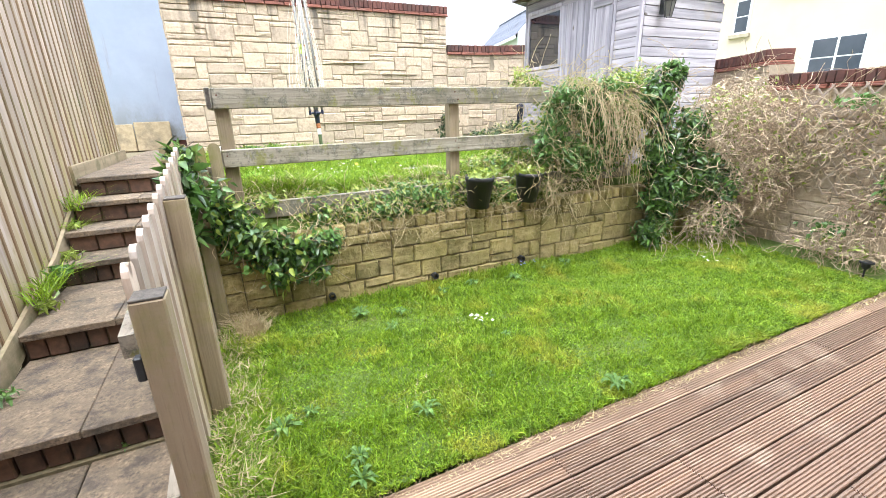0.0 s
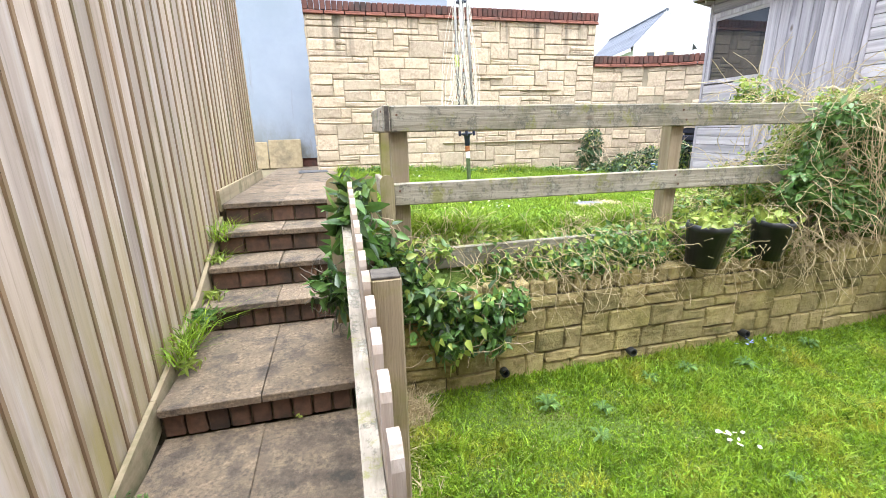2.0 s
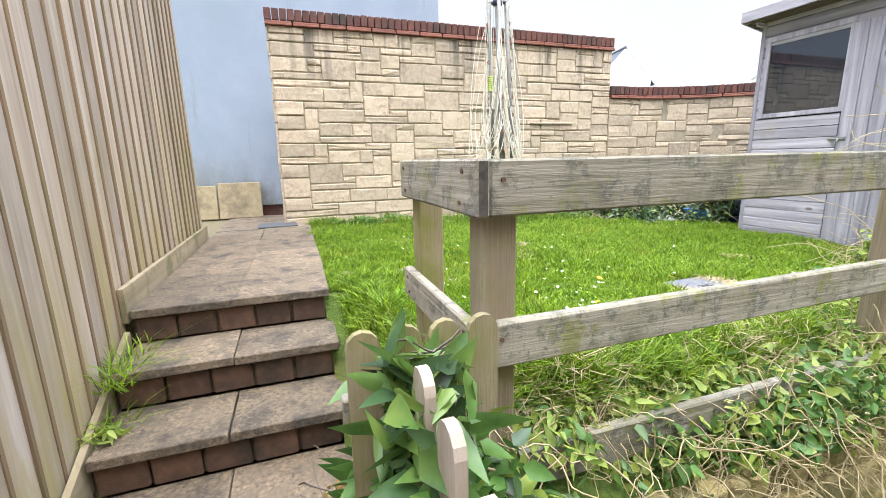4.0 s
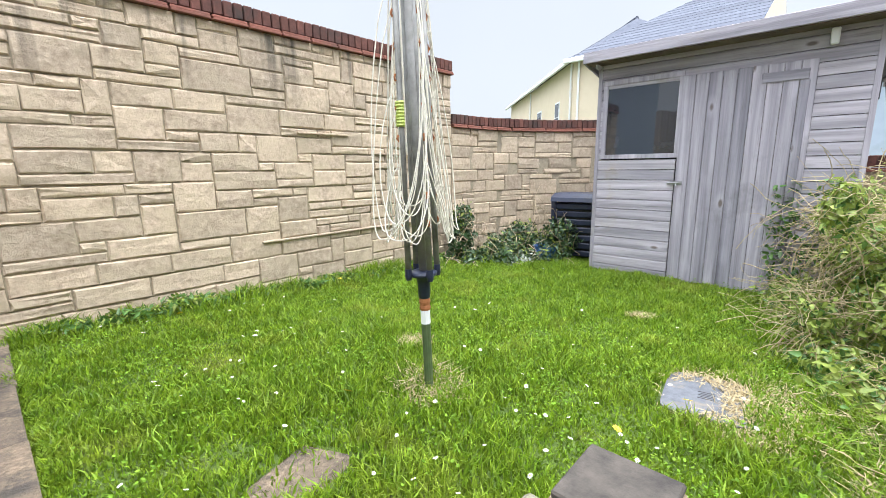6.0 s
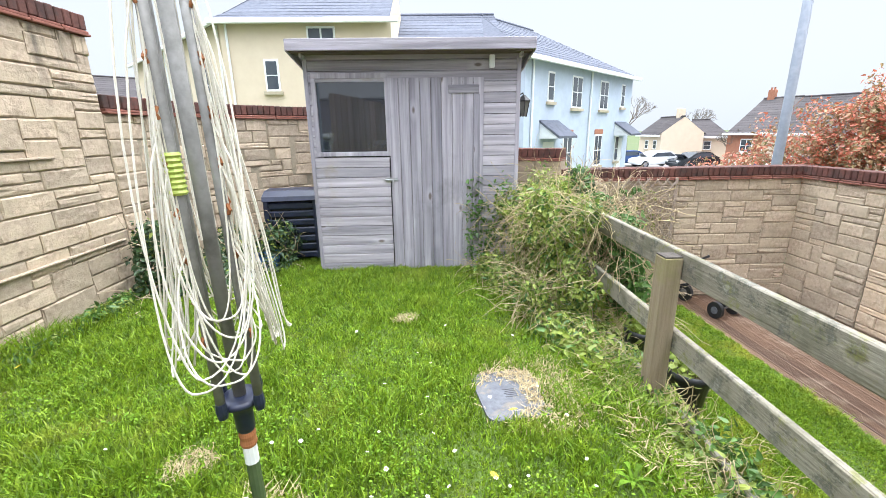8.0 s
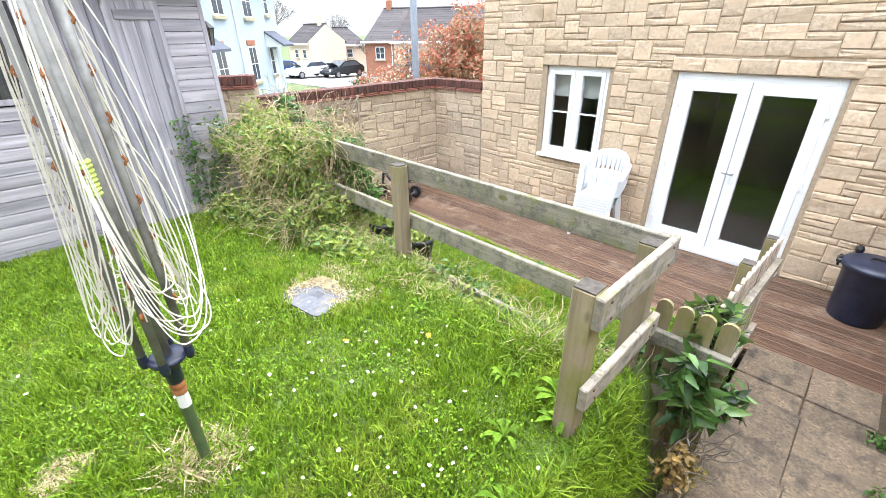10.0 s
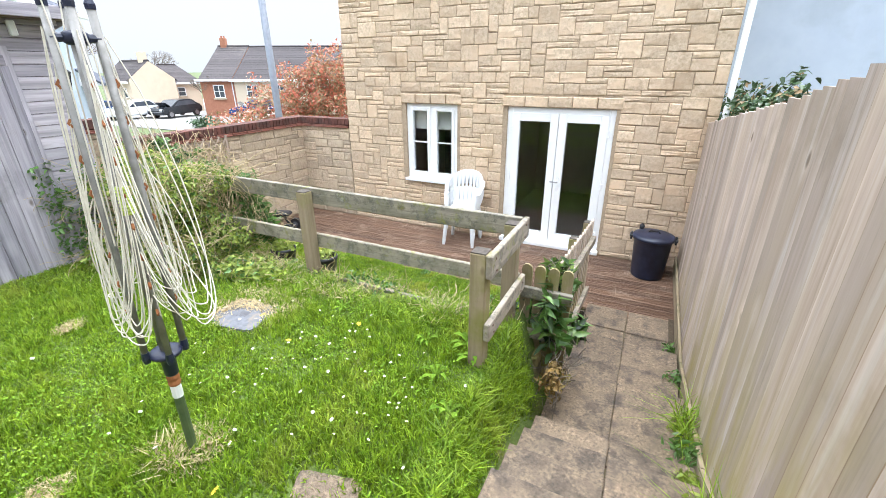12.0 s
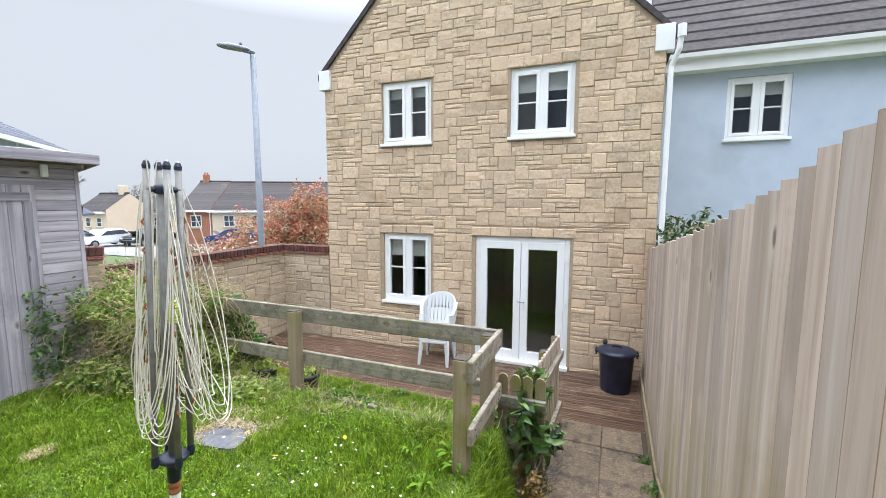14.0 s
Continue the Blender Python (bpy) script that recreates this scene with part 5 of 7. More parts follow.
BROWN_TANGLE = [(4.45, 2.85, 1.35, 0.34, 0.25, 0.36), (4.8, 2.75, 1.45, 0.28, 0.25, 0.36), (4.45, 2.75, 0.35, 0.34, 0.2, 0.25), (4.75, 2.65, 0.8, 0.22, 0.25, 0.35)]
DEADSIDE = [(5.04, 2.35, 1.2, 0.1, 0.36, 0.42), (5.06, 1.75, 1.25, 0.08, 0.36, 0.36), (4.98, 2.55, 0.75, 0.14, 0.25, 0.4), (5.05, 1.6, 0.5, 0.1, 0.3, 0.3), (4.85, 1.75, 0.2, 0.2, 0.35, 0.12)]
hr = random.Random(77)
NORTH_SIDE += [(hr.uniform(2.45, 4.0), hr.uniform(3.4, 3.85), hr.uniform(0.95, 1.8), hr.uniform(0.07, 0.16), hr.uniform(0.06, 0.12), hr.uniform(0.06, 0.16)) for _ in range(18)]
at0 = (3.6, 3.2, 0.3)
h = plant("honeysuckle_hedge", "overgrown tangle of honeysuckle and dry stems over the fence", "climber", at0)
leaves("leaves", shift(NORTH_SIDE, at0), 15000, 0.026, LEAF_Y, h, 1, inner=0.55)
leaves("dark_leaves", shift(NORTH_SIDE + SOUTH_CLIMBER, at0), 5200, 0.028, LEAF, h, 8, inner=0.3)
leaves("climber_leaves", shift(SOUTH_CLIMBER + [(3.25, 3.1, 1.3, 0.25, 0.07, 0.35), (3.1, 3.12, 1.72, 0.2, 0.07, 0.08)], at0), 2900, 0.034, LEAF, h, 9, inner=0.45, long=1.9)
stems("stem_tangle", shift(NORTH_SIDE + SOUTH_CLIMBER, at0), 1500, STRAW, h, 3, 0.0021, 0.42, 0.7, 0.22)
stems("dry_stem_curtain", shift([(3.2, 3.1, 1.62, 0.28, 0.09, 0.1), (3.35, 3.08, 1.4, 0.16, 0.08, 0.2), (2.85, 3.12, 1.7, 0.2, 0.08, 0.08)], at0), 330, STRAW, h, 4, 0.0022, 0.6, 3.0, 0.16)
stems("trailing_tangle", shift([(2.3, 3.1, 0.95, 0.2, 0.08, 0.12), (2.65, 3.08, 0.85, 0.3, 0.06, 0.1)], at0), 100, STRAW, h, 41, 0.002, 0.45, 1.4, 0.3)
at9 = (3.95, 3.0, 0.06)
h = plant("ivy_column", "dark glossy ivy climbing the corner of the retaining wall", "ivy", at9)
leaves("leaves", shift(IVY_COLUMN, at9), 5200, 0.036, LEAF, h, 2, inner=0.5, long=1.9)
# Deeper leaves in dark green: the shade within the column is painted.
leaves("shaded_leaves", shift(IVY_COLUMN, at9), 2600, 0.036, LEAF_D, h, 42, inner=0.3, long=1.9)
stems("stem_tangle", shift(IVY_COLUMN, at9), 160, VINE, h, 43, 0.003, 0.4, 0.4)
at1 = (4.9, 2.0, 0.05)
h = plant("dead_climber", "dead brown climber tangled on a trellis by the wall", "climber", at1)
stems("stem_tangle", shift(DEADSIDE, at1), 820, VINE, h, 5, 0.0023, 0.45, 0.5, 0.4)
stems("corner_tangle", shift(BROWN_TANGLE, at1), 1150, VINE, h, 44, 0.0023, 0.5, 0.6, 0.35)
leaves("dead_leaves", shift(DEADSIDE + BROWN_TANGLE, at1), 2100, 0.024, VINE, h, 6)
leaves("leaves", shift(DEADSIDE + BROWN_TANGLE, at1), 1300, 0.03, LEAF_Y, h, 7)
leaves("green_sprays", shift([(5.0, 1.55, 0.75, 0.08, 0.12, 0.14), (4.95, 1.9, 0.35, 0.1, 0.2, 0.1), (4.6, 2.7, 0.3, 0.3, 0.15, 0.14), (5.02, 2.0, 1.55, 0.06, 0.2, 0.08)], at1), 420, 0.038, LEAF, h, 45, inner=0.3)
tr = thing("trellis", "diagonal timber trellis leaning on the stone wall", "trellis", pose(5.14, 2.03, 0.62))
for i in range(-6, 15):
    for s in (-1, 1):
        pts = []
        for k in range(2):
            z = k * 1.06
            y = -0.72 + i * 0.13 + s * (z - (0 if s > 0 else 0)) * 0.75
            pts.append((y, z))
        (ya, za), (yb, zb) = pts
        lo_, hi_ = max(-0.7, min(ya, yb)), min(0.72, max(ya, yb))
        if hi_ - lo_ < 0.08:
            continue
        fz = lambda y: za + (zb - za) * (y - ya) / (yb - ya)
        part("lath", prism(bmesh.new(), [(lo_, fz(lo_)), (hi_, fz(hi_)), (hi_, fz(hi_) + 0.026), (lo_, fz(lo_) + 0.026)], "x", -0.012 if s > 0 else -0.02, -0.004 if s > 0 else -0.012), FENCE, tr)
part("trellis_post", boxed(-0.02, 0.0, -0.735, -0.7, 0, 1.08, 0.002), FENCE, tr)

IVY = [(-0.3, 3.16, 0.78, 0.16, 0.12, 0.2), (-0.16, 3.08, 0.66, 0.2, 0.1, 0.18), (-0.05, 3.07, 0.46, 0.13, 0.08, 0.16), (0.16, 3.06, 0.58, 0.2, 0.08, 0.13), (0.2, 3.07, 0.42, 0.1, 0.06, 0.1), (-0.42, 3.16, 0.95, 0.12, 0.12, 0.22), (0.3, 3.1, 0.62, 0.14, 0.1, 0.1)]
at2 = (-0.1, 3.1, 0.45)
h = plant("ivy_clump", "glossy green ivy spilling over the retaining wall", "ivy", at2)
leaves("leaves", shift(IVY, at2), 1300, 0.04, LEAF, h, 11, inner=0.4)
leaves("young_leaves", shift(IVY, at2), 200, 0.042, LEAF_Y, h, 12, inner=0.8)
# Shade inside the clump, put in as darker inner leaves.
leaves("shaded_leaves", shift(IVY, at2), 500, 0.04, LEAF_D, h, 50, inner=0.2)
stems("stem_tangle", shift(IVY, at2), 45, VINE, h, 13, 0.0025, 0.35)
BANK = [(x, 3.3 + 0.05 * math.sin(x * 5), 0.78, 0.24, 0.12, 0.12) for x in (0.3, 0.6, 0.9, 1.2, 1.5, 1.8, 2.1, 2.4)]
at3 = (1.2, 3.3, 0.68)
h = plant("bank_weeds", "straggling weeds and dry stems along the wall top", "weeds", at3)
leaves("leaves", shift(BANK + [(1.1, 3.26, 0.84, 0.35, 0.14, 0.12)], at3), 3200, 0.03, LEAF, h, 14, inner=0.3)
leaves("pale_leaves", shift(BANK, at3), 2000, 0.03, LEAF_Y, h, 15, inner=0.5)
stems("dry_stem_tangle", shift([(a, b - 0.06, c - 0.03, d, e, f) for a, b, c, d, e, f in BANK], at3), 750, STRAW, h, 16, 0.0018, 0.3, 0.9, 0.35)
NORTHBANK = [(x, 3.46 + 0.05 * math.sin(x * 4), lawn_z(x, 3.46) + (0.03 if x > 1.2 else -0.01), 0.24, 0.2, (0.09 if x > 1.2 else 0.06) + 0.015 * math.sin(x * 7)) for x in (-0.1, 0.3, 0.7, 1.1, 1.5, 1.9, 2.3)] + [(2.2, 3.68, 1.0, 0.3, 0.2, 0.1), (1.9, 3.62, 0.98, 0.2, 0.15, 0.08)]
h = plant("dry_bank_grass", "dry straw and weeds under the post and rail fence", "weeds", at3)
stems("straw", shift(NORTHBANK, at3), 1000, STRAW, h, 17, 0.0019, 0.2, 0.9, 0.35)
leaves("leaves", shift(NORTHBANK, at3), 9500, 0.027, LEAF_Y, h, 18, inner=0.2, long=2.2)
leaves("dark_leaves", shift(NORTHBANK, at3), 2600, 0.032, LEAF, h, 19, inner=0.3)

at4 = (-0.66, 2.95, 0.5)
h = plant("evergreen_shrub", "leafy evergreen shoot growing through the picket fence", "shrub", at4)
SH = [(-0.56, 3.05, 1.14, 0.1, 0.15, 0.2), (-0.56, 3.14, 1.28, 0.09, 0.1, 0.12), (-0.7, 3.1, 0.84, 0.09, 0.1, 0.07), (-0.62, 3.08, 0.8, 0.1, 0.12, 0.12), (-0.56, 3.36, 1.08, 0.08, 0.06, 0.16), (-0.6, 3.35, 0.88, 0.07, 0.06, 0.12)]
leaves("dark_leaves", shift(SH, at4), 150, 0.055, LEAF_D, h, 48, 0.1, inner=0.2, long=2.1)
leaves("leaves", shift(SH, at4), 420, 0.055, LEAF, h, 21, 0.1, inner=0.2, long=2.1)
stems("stem_tangle", shift(SH, at4), 40, BARK, h, 22, 0.003, 0.15, 0.1)
at5 = (-0.64, 3.5, 0.55)
h = plant("withered_fern", "withered brown fern beside the steps", "weeds", at5)
leaves("leaves", shift([(-0.66, 3.52, 0.66, 0.1, 0.14, 0.13)], at5), 330, 0.026, surf("withered_fern", (0.13, 0.075, 0.02), (0.27, 0.17, 0.045), 20, (0.20, 0.19, 0.04), 5, 0.5, 0.7, 0.0, island=0.4), h, 23, inner=0.2)
stems("stem_tangle", shift([(-0.66, 3.45, 0.66, 0.1, 0.16, 0.12)], at5), 60, BARK, h, 24, 0.003, 0.25, 0)

at6 = (3.95, 6.9, 0.8)
h = plant("shrub", "low variegated evergreen shrubs at the foot of the wall", "shrub", at6)
SB = [(3.4, 7.2, 1.15, 0.2, 0.15, 0.32), (3.42, 7.2, 1.4, 0.14, 0.12, 0.2), (3.95, 6.95, 0.98, 0.3, 0.26, 0.2), (4.3, 6.7, 0.98, 0.3, 0.28, 0.2), (4.1, 6.35, 0.93, 0.3, 0.2, 0.14), (4.4, 6.95, 1.05, 0.25, 0.2, 0.24), (3.7, 6.75, 0.95, 0.32, 0.26, 0.16), (4.35, 6.35, 1.1, 0.22, 0.2, 0.26), (3.4, 6.95, 0.92, 0.25, 0.2, 0.12)]
leaves("leaves", shift(SB, at6), 7000, 0.036, LEAF_D, h, 25)
leaves("pale_leaves", shift(SB[1:], at6), 1700, 0.03, LEAF_Y, h, 26)
leaves("white_edges", shift([(3.9, 6.55, 0.9, 0.4, 0.2, 0.07)], at6), 500, 0.03, surf("silvery_leaf", (0.35, 0.38, 0.32), (0.45, 0.48, 0.42), 10, None, bump=0.0), h, 27)
stems("stem_tangle", shift(SB + [(4.5, 6.7, 1.3, 0.3, 0.3, 0.2)], at6), 160, VINE, h, 28, 0.003, 0.6, 0.2)
tub = thing("plastic_tub", "blue plastic tub among the shrubs", "tub", pose(4.12, 6.42, 0.86))
part("body", lathe(bmesh.new(), [(0.1, 0), (0.14, 0.18), (0.15, 0.19), (0.13, 0.18), (0.09, 0.02)], (0, 0), 16), surf("blue_plastic", (0.05, 0.16, 0.42), (0.08, 0.2, 0.5), 8, None, rough=0.4, bump=0.0), tub)

at10 = (1.3, 7.3, 0.95)
h = plant("wall_foot_weeds", "tall grass and leafy weeds along the foot of the tall wall", "weeds", at10)
WF = [(x, 7.3 + 0.03 * math.sin(x * 9), lawn_z(x, 7.3) + 0.05, 0.2, 0.09, 0.05 + 0.03 * math.sin(x * 5)) for x in (-0.4, -0.05, 0.3, 0.65, 1.0, 1.35, 1.7, 2.05, 2.4, 2.75, 3.1, 3.4)]
leaves("leaves", shift(WF, at10), 2300, 0.026, LEAF, h, 46, inner=0.2, long=2.2)
leaves("pale_leaves", shift(WF, at10), 1300, 0.024, LEAF_Y, h, 47, inner=0.2, long=2.4)
at7 = (-2.0, 0.9, 0.6)
h = plant("neighbour_shrub", "dark evergreen shrub showing above the fence", "shrub", at7)
NS = [(-1.86, y, 2.08 + 0.1 * (y + 1) + dz, 0.13, 0.26, 0.15 + dz) for y, dz in ((-1.4, 0.08), (-0.9, 0.03), (-0.3, 0.06), (0.3, 0.0), (0.9, 0.03), (1.4, -0.02), (1.9, 0.04))] + [(-1.86, y, z, 0.04, 0.07, 0.16) for y, z in ((-0.6, 2.36), (0.5, 2.4), (1.9, 2.5), (-1.3, 2.36))] + [(-2.05, 0.9, 1.6, 0.22, 0.3, 0.6)]
leaves("leaves", shift(NS, at7), 2300, 0.04, LEAF_D, h, 31, inner=0.3)
leaves("bronze_leaves", shift(NS, at7), 500, 0.036, LEAF_G, h, 49, inner=0.5)
part("trunk", tube(bmesh.new(), [(0, 0, -1.2), (0, 0.05, 0.6), (0.05, 0.1, 1.5)], 0.05, 7, 0.4), BARK, h)
SC = [(4.03, 4.1, 1.6, 0.05, 0.13, 0.28), (4.02, 3.95, 1.15, 0.07, 0.18, 0.35), (4.0, 4.15, 1.2, 0.04, 0.1, 0.3), (3.95, 3.8, 1.6, 0.1, 0.14, 0.3)]
at8 = (4.0, 4.0, 0.84)
h = plant("climbing_ivy", "ivy climbing the front of the shed", "ivy", at8)
leaves("leaves", shift(SC, at8), 650, 0.034, LEAF, h, 32, inner=0.3)
stems("stem_tangle", shift(SC, at8), 45, VINE, h, 33, 0.0022, 0.22, -0.3)


def weed(x, y, z, size, label, material, seed, n=26):
    w = thing("weed", label, "weed", pose(x, y, z))
    leaves("leaves", [(0, 0, size * 0.28, size * 0.9, size * 0.9, size * 0.22)], n * 2, size * 0.24, material, w, seed, inner=0.1, long=2.1)


def rosette(x, y, z, size, label, seed, count=11, material=None):
    """A flat weed whose lobed leaves arch out from one crown."""
    w = thing("weed", label, "weed", pose(x, y, z))
    r = random.Random(seed)
    vs, fs = [], []
    for i in range(count):
        a = i * 2.4 + r.uniform(-0.3, 0.3)
        length, rise, wid = size * r.uniform(0.65, 1.2), size * r.uniform(0.25, 0.7), size * r.uniform(0.10, 0.17)
        o = len(vs)
        for k in range(6):
            t = k / 5
            half = wid * (0.15, 0.65, 0.5, 1.0, 0.75, 0.05)[k]
            p = Vector((math.cos(a) * length * t, math.sin(a) * length * t, 0.01 + rise * math.sin(t * 2.5)))
            q = Vector((-math.sin(a), math.cos(a), 0)) * half
            vs += [p - q + Vector((0, 0, half * 0.35)), p, p + q + Vector((0, 0, half * 0.35))]
        for k in range(5):
            m = o + k * 3
            fs += [(m, m + 1, m + 4, m + 3), (m + 1, m + 2, m + 5, m + 4)]
    me = bpy.data.meshes.new("leaves")
    me.from_pydata([tuple(v) for v in vs], [], fs)
    shown("leaves", me, material or ROSETTE, w)["kind"] = "stuff"


for i, (x, y, sz) in enumerate(((-0.22, 1.82, 0.105), (-0.07, 1.9, 0.06), (0.48, 1.63, 0.095), (1.54, 1.33, 0.1), (0.08, 1.46, 0.08), (0.06, 1.34, 0.075), (0.62, 2.57, 0.08), (0.75, 2.75, 0.07), (1.92, 2.9, 0.09), (2.6, 3.0, 0.09), (1.5, 2.95, 0.08), (0.46, 2.86, 0.09), (1.2, 2.92, 0.07), (2.3, 2.98, 0.08), (0.95, 1.75, 0.045), (1.3, 2.1, 0.045))):
    rosette(x, y, low_z(x, y) + 0.004, sz * 0.85, "blue-green lobed weed rosette in the lower lawn", 40 + i, 16)
for i, (x, y, sz) in enumerate(((-0.3, 4.45, 0.1), (-0.1, 4.2, 0.09), (-0.16, 3.85, 0.13), (0.12, 3.92, 0.09), (-0.24, 3.98, 0.1), (0.9, 3.8, 0.08))):
    rosette(x, y, lawn_z(x, y) + 0.01, sz, "broad-leaved dock growing in the upper lawn", 90 + i, 9, CLOVER)
for i, (x, y, z, s) in enumerate(((-1.52, 2.5, 0.2, 0.1), (-1.5, 3.3, 0.38, 0.1), (-1.5, 3.65, 0.5, 0.13), (-1.53, 4.2, 0.72, 0.09), (-1.52, 1.75, 0.0, 0.1), (-1.5, 3.9, 0.55, 0.1), (-0.95, 2.12, 0.01, 0.05), (-0.9, 2.98, 0.19, 0.04))):
    weed(x, y, z, s, "green weed growing beside the paved steps", LEAF_Y if i % 2 else LEAF, 60 + i, 34)


# ---- pots, bin, covers and slabs ----
def pot(x, y, z, r, hgt, label):
    p = thing("plant_pot", label, "plant pot", pose(x, y, z, 3, 2, 0), group="black plant pots on the wall")
    smooth(part("pot_body", lathe(bmesh.new(), [(r * 0.72, 0), (r * 0.95, hgt * 0.85), (r, hgt * 0.86), (r, hgt), (r * 0.92, hgt), (r * 0.9, hgt * 0.86), (r * 0.7, 0.03)]), BLACK, p))
    part("soil", lathe(bmesh.new(), [(r * 0.88, hgt * 0.82), (r * 0.6, hgt * 0.86), (0.01, hgt * 0.87)]), SOIL, p)
    leaves("leaves", [(0, 0, hgt * 1.08, r * 1.3, r * 1.2, hgt * 0.2)], 130, 0.035, LEAF_Y, p, int(x * 100), inner=0.2)


pot(1.67, 3.13, 0.715, 0.13, 0.28, "black plastic plant pot with weeds on the retaining wall")
pot(2.2, 3.13, 0.715, 0.125, 0.27, "scuffed black plant pot half hidden by dry stems")

cb = thing("compost_bin", "black slatted plastic compost bin beside the shed", "compost bin", pose(4.78, 6.27, 0.86, 0, 0, 8))
part("liner", boxed(-0.24, 0.24, -0.24, 0.24, 0.02, 0.7), BLACK, cb)
for k in range(4):
    for i in range(7):
        bm = boxed(-0.27, 0.27, -0.285, -0.245, 0.02 + i * 0.1, 0.095 + i * 0.1, 0.012)
        part("slat", bm, NAVY, cb).matrix_basis = pose(0, 0, 0, 0, 0, 90 * k)
for sx in (-1, 1):
    for sy in (-1, 1):
        part("corner", boxed(sx * 0.275 - 0.03, sx * 0.275 + 0.03, sy * 0.275 - 0.03, sy * 0.275 + 0.03, 0.0, 0.73, 0.012), NAVY, cb)
bm = bmesh.new()
prism(bm, [(-0.32, 0.72), (0.32, 0.72), (0.3, 0.77), (0.16, 0.82), (-0.16, 0.82), (-0.3, 0.77)], "y", -0.31, 0.31)
part("lid", bm, NAVY, cb)

mh = thing("drain_cover", "grey plastic drain cover set in the lawn", "drain cover", pose(1.55, 4.17, lawn_z(1.55, 4.17) + 0.006, -1, 2, 8))
edge = []
for qx, qy, a0 in ((0.165, 0.115, 0), (-0.165, 0.115, 90), (-0.165, -0.115, 180), (0.165, -0.115, 270)):
    edge += [(qx + 0.06 * math.cos(radians(a0 + k * 22.5)), qy + 0.06 * math.sin(radians(a0 + k * 22.5))) for k in range(5)]
plate = prism(bmesh.new(), edge, "z", -0.03, 0.008)
part("plate", plate, GREY, mh)
for i in range(5):
    part("rib", boxed(-0.04 + i * 0.017, -0.033 + i * 0.017, -0.035, 0.035 - 0.01 * (i % 2), 0.007, 0.011, 0.001), surf("rib_grey_%d" % i, (0.07, 0.072, 0.08), (0.10, 0.10, 0.11), 20, None) if i == 0 else bpy.data.materials["rib_grey_0"], mh)

for x, y, w, l, label in ((-0.01, 5.08, 0.32, 0.24, "rough stone flag sunk in the grass"), (-0.45, 5.08, 0.14, 0.26, "small mossy stone flag sunk in the grass")):
    fl = boxed(-w / 2, w / 2, -l / 2, l / 2, -0.05, 0.012, 0.02)
    for v in fl.verts:
        v.co += Vector((rng.uniform(-0.02, 0.02), rng.uniform(-0.02, 0.02), 0))
    ob = part("stepping_stone", fl, SLAB)
    ob.matrix_basis = pose(x, y, lawn_z(x, y) + 0.0, 0, 0, 15)
    tagged(ob, label, "stone")

for x0, x1, z1, rx, label in ((-2.12, -1.66, 1.47, -9, "yellowed stone slab leaning on the blue wall"), (-1.65, -1.15, 1.50, -10, "lichen-stained stone slab leaning on the blue wall")):
    ob = part("stone_slab", boxed(-(x1 - x0) / 2, (x1 - x0) / 2, 0, 0.04, 0, z1 - 1.05, 0.008), SLAB_Y)
    ob.matrix_basis = pose((x0 + x1) / 2, 8.26, 1.062, rx, 0, rng.uniform(-1, 1))
    tagged(ob, label, "stone slab", group="slabs against the blue wall")
ob = part("slate_tile", boxed(-0.2, 0.2, -0.16, 0.16, 0, 0.015, 0.004), SLATE_D)
ob.matrix_basis = pose(-0.95, 7.35, 1.062, 0, 0, 4)
tagged(ob, "dark slate tile lying on the landing", "slate")

# ---- street lamp, photinia, distant houses ----
sl = thing("street_lamp", "grey galvanised steel street lamp beyond the wall", "street lamp", pose(6.27, -0.93, ground_z(6.27, -0.93) - 0.3))
smooth(part("pole", tube(bmesh.new(), [(0, 0, 0), (0, 0, 2.0), (0, 0, 6.62)], 0.085, 12, 0.7), GALV, sl))
part("spigot", tube(bmesh.new(), [(-0.03, -0.03, 6.66), (0.14, 0.15, 6.69)], 0.05, 8), GALV, sl)
hd = bmesh.new()
bmesh.ops.create_uvsphere(hd, u_segments=16, v_segments=8, radius=1, matrix=Matrix.Translation((0.25, 0.26, 6.71)) @ Euler((0, radians(-3), radians(46))).to_matrix().to_4x4() @ Matrix.Diagonal((0.34, 0.13, 0.075, 1)))
for v in hd.verts:
    v.co.z = max(v.co.z, 6.675)
smooth(part("lamp_head", hd, GALV, sl))
part("photocell", lathe(bmesh.new(), [(0.03, 6.76), (0.035, 6.8), (0.02, 6.83)], (0.16, 0.165), 10), GREY, sl)

ph = thing("photinia_bush", "large red-tipped photinia bush behind the garden wall", "bush", pose(7.65, -2.25, ground_z(7.65, -2.25) - 0.2) @ Matrix.Diagonal((1.1, 1.1, 1.06, 1)))
PB = [(0, 0, 2.0, 0.9, 0.9, 0.8), (-0.6, -0.7, 2.6, 0.8, 0.9, 0.8), (-0.8, -0.9, 3.0, 0.6, 0.7, 0.6), (0.7, 0.35, 1.6, 0.7, 0.7, 0.7), (-0.3, -0.3, 1.4, 0.9, 0.9, 0.8), (-1.0, -0.4, 2.0, 0.6, 0.6, 0.9)]
leaves("red_leaves", PB, 13000, 0.042, LEAF_RED, ph, 71, inner=0.72)
leaves("bronze_leaves", PB, 17000, 0.042, LEAF_G, ph, 72, inner=0.5)
leaves("white_blossom", [(0.2, 0.3, 1.75, 0.75, 0.75, 0.5), (-0.6, 0.1, 1.8, 0.6, 0.5, 0.4)], 1500, 0.035, PETAL, ph, 73, inner=0.9)
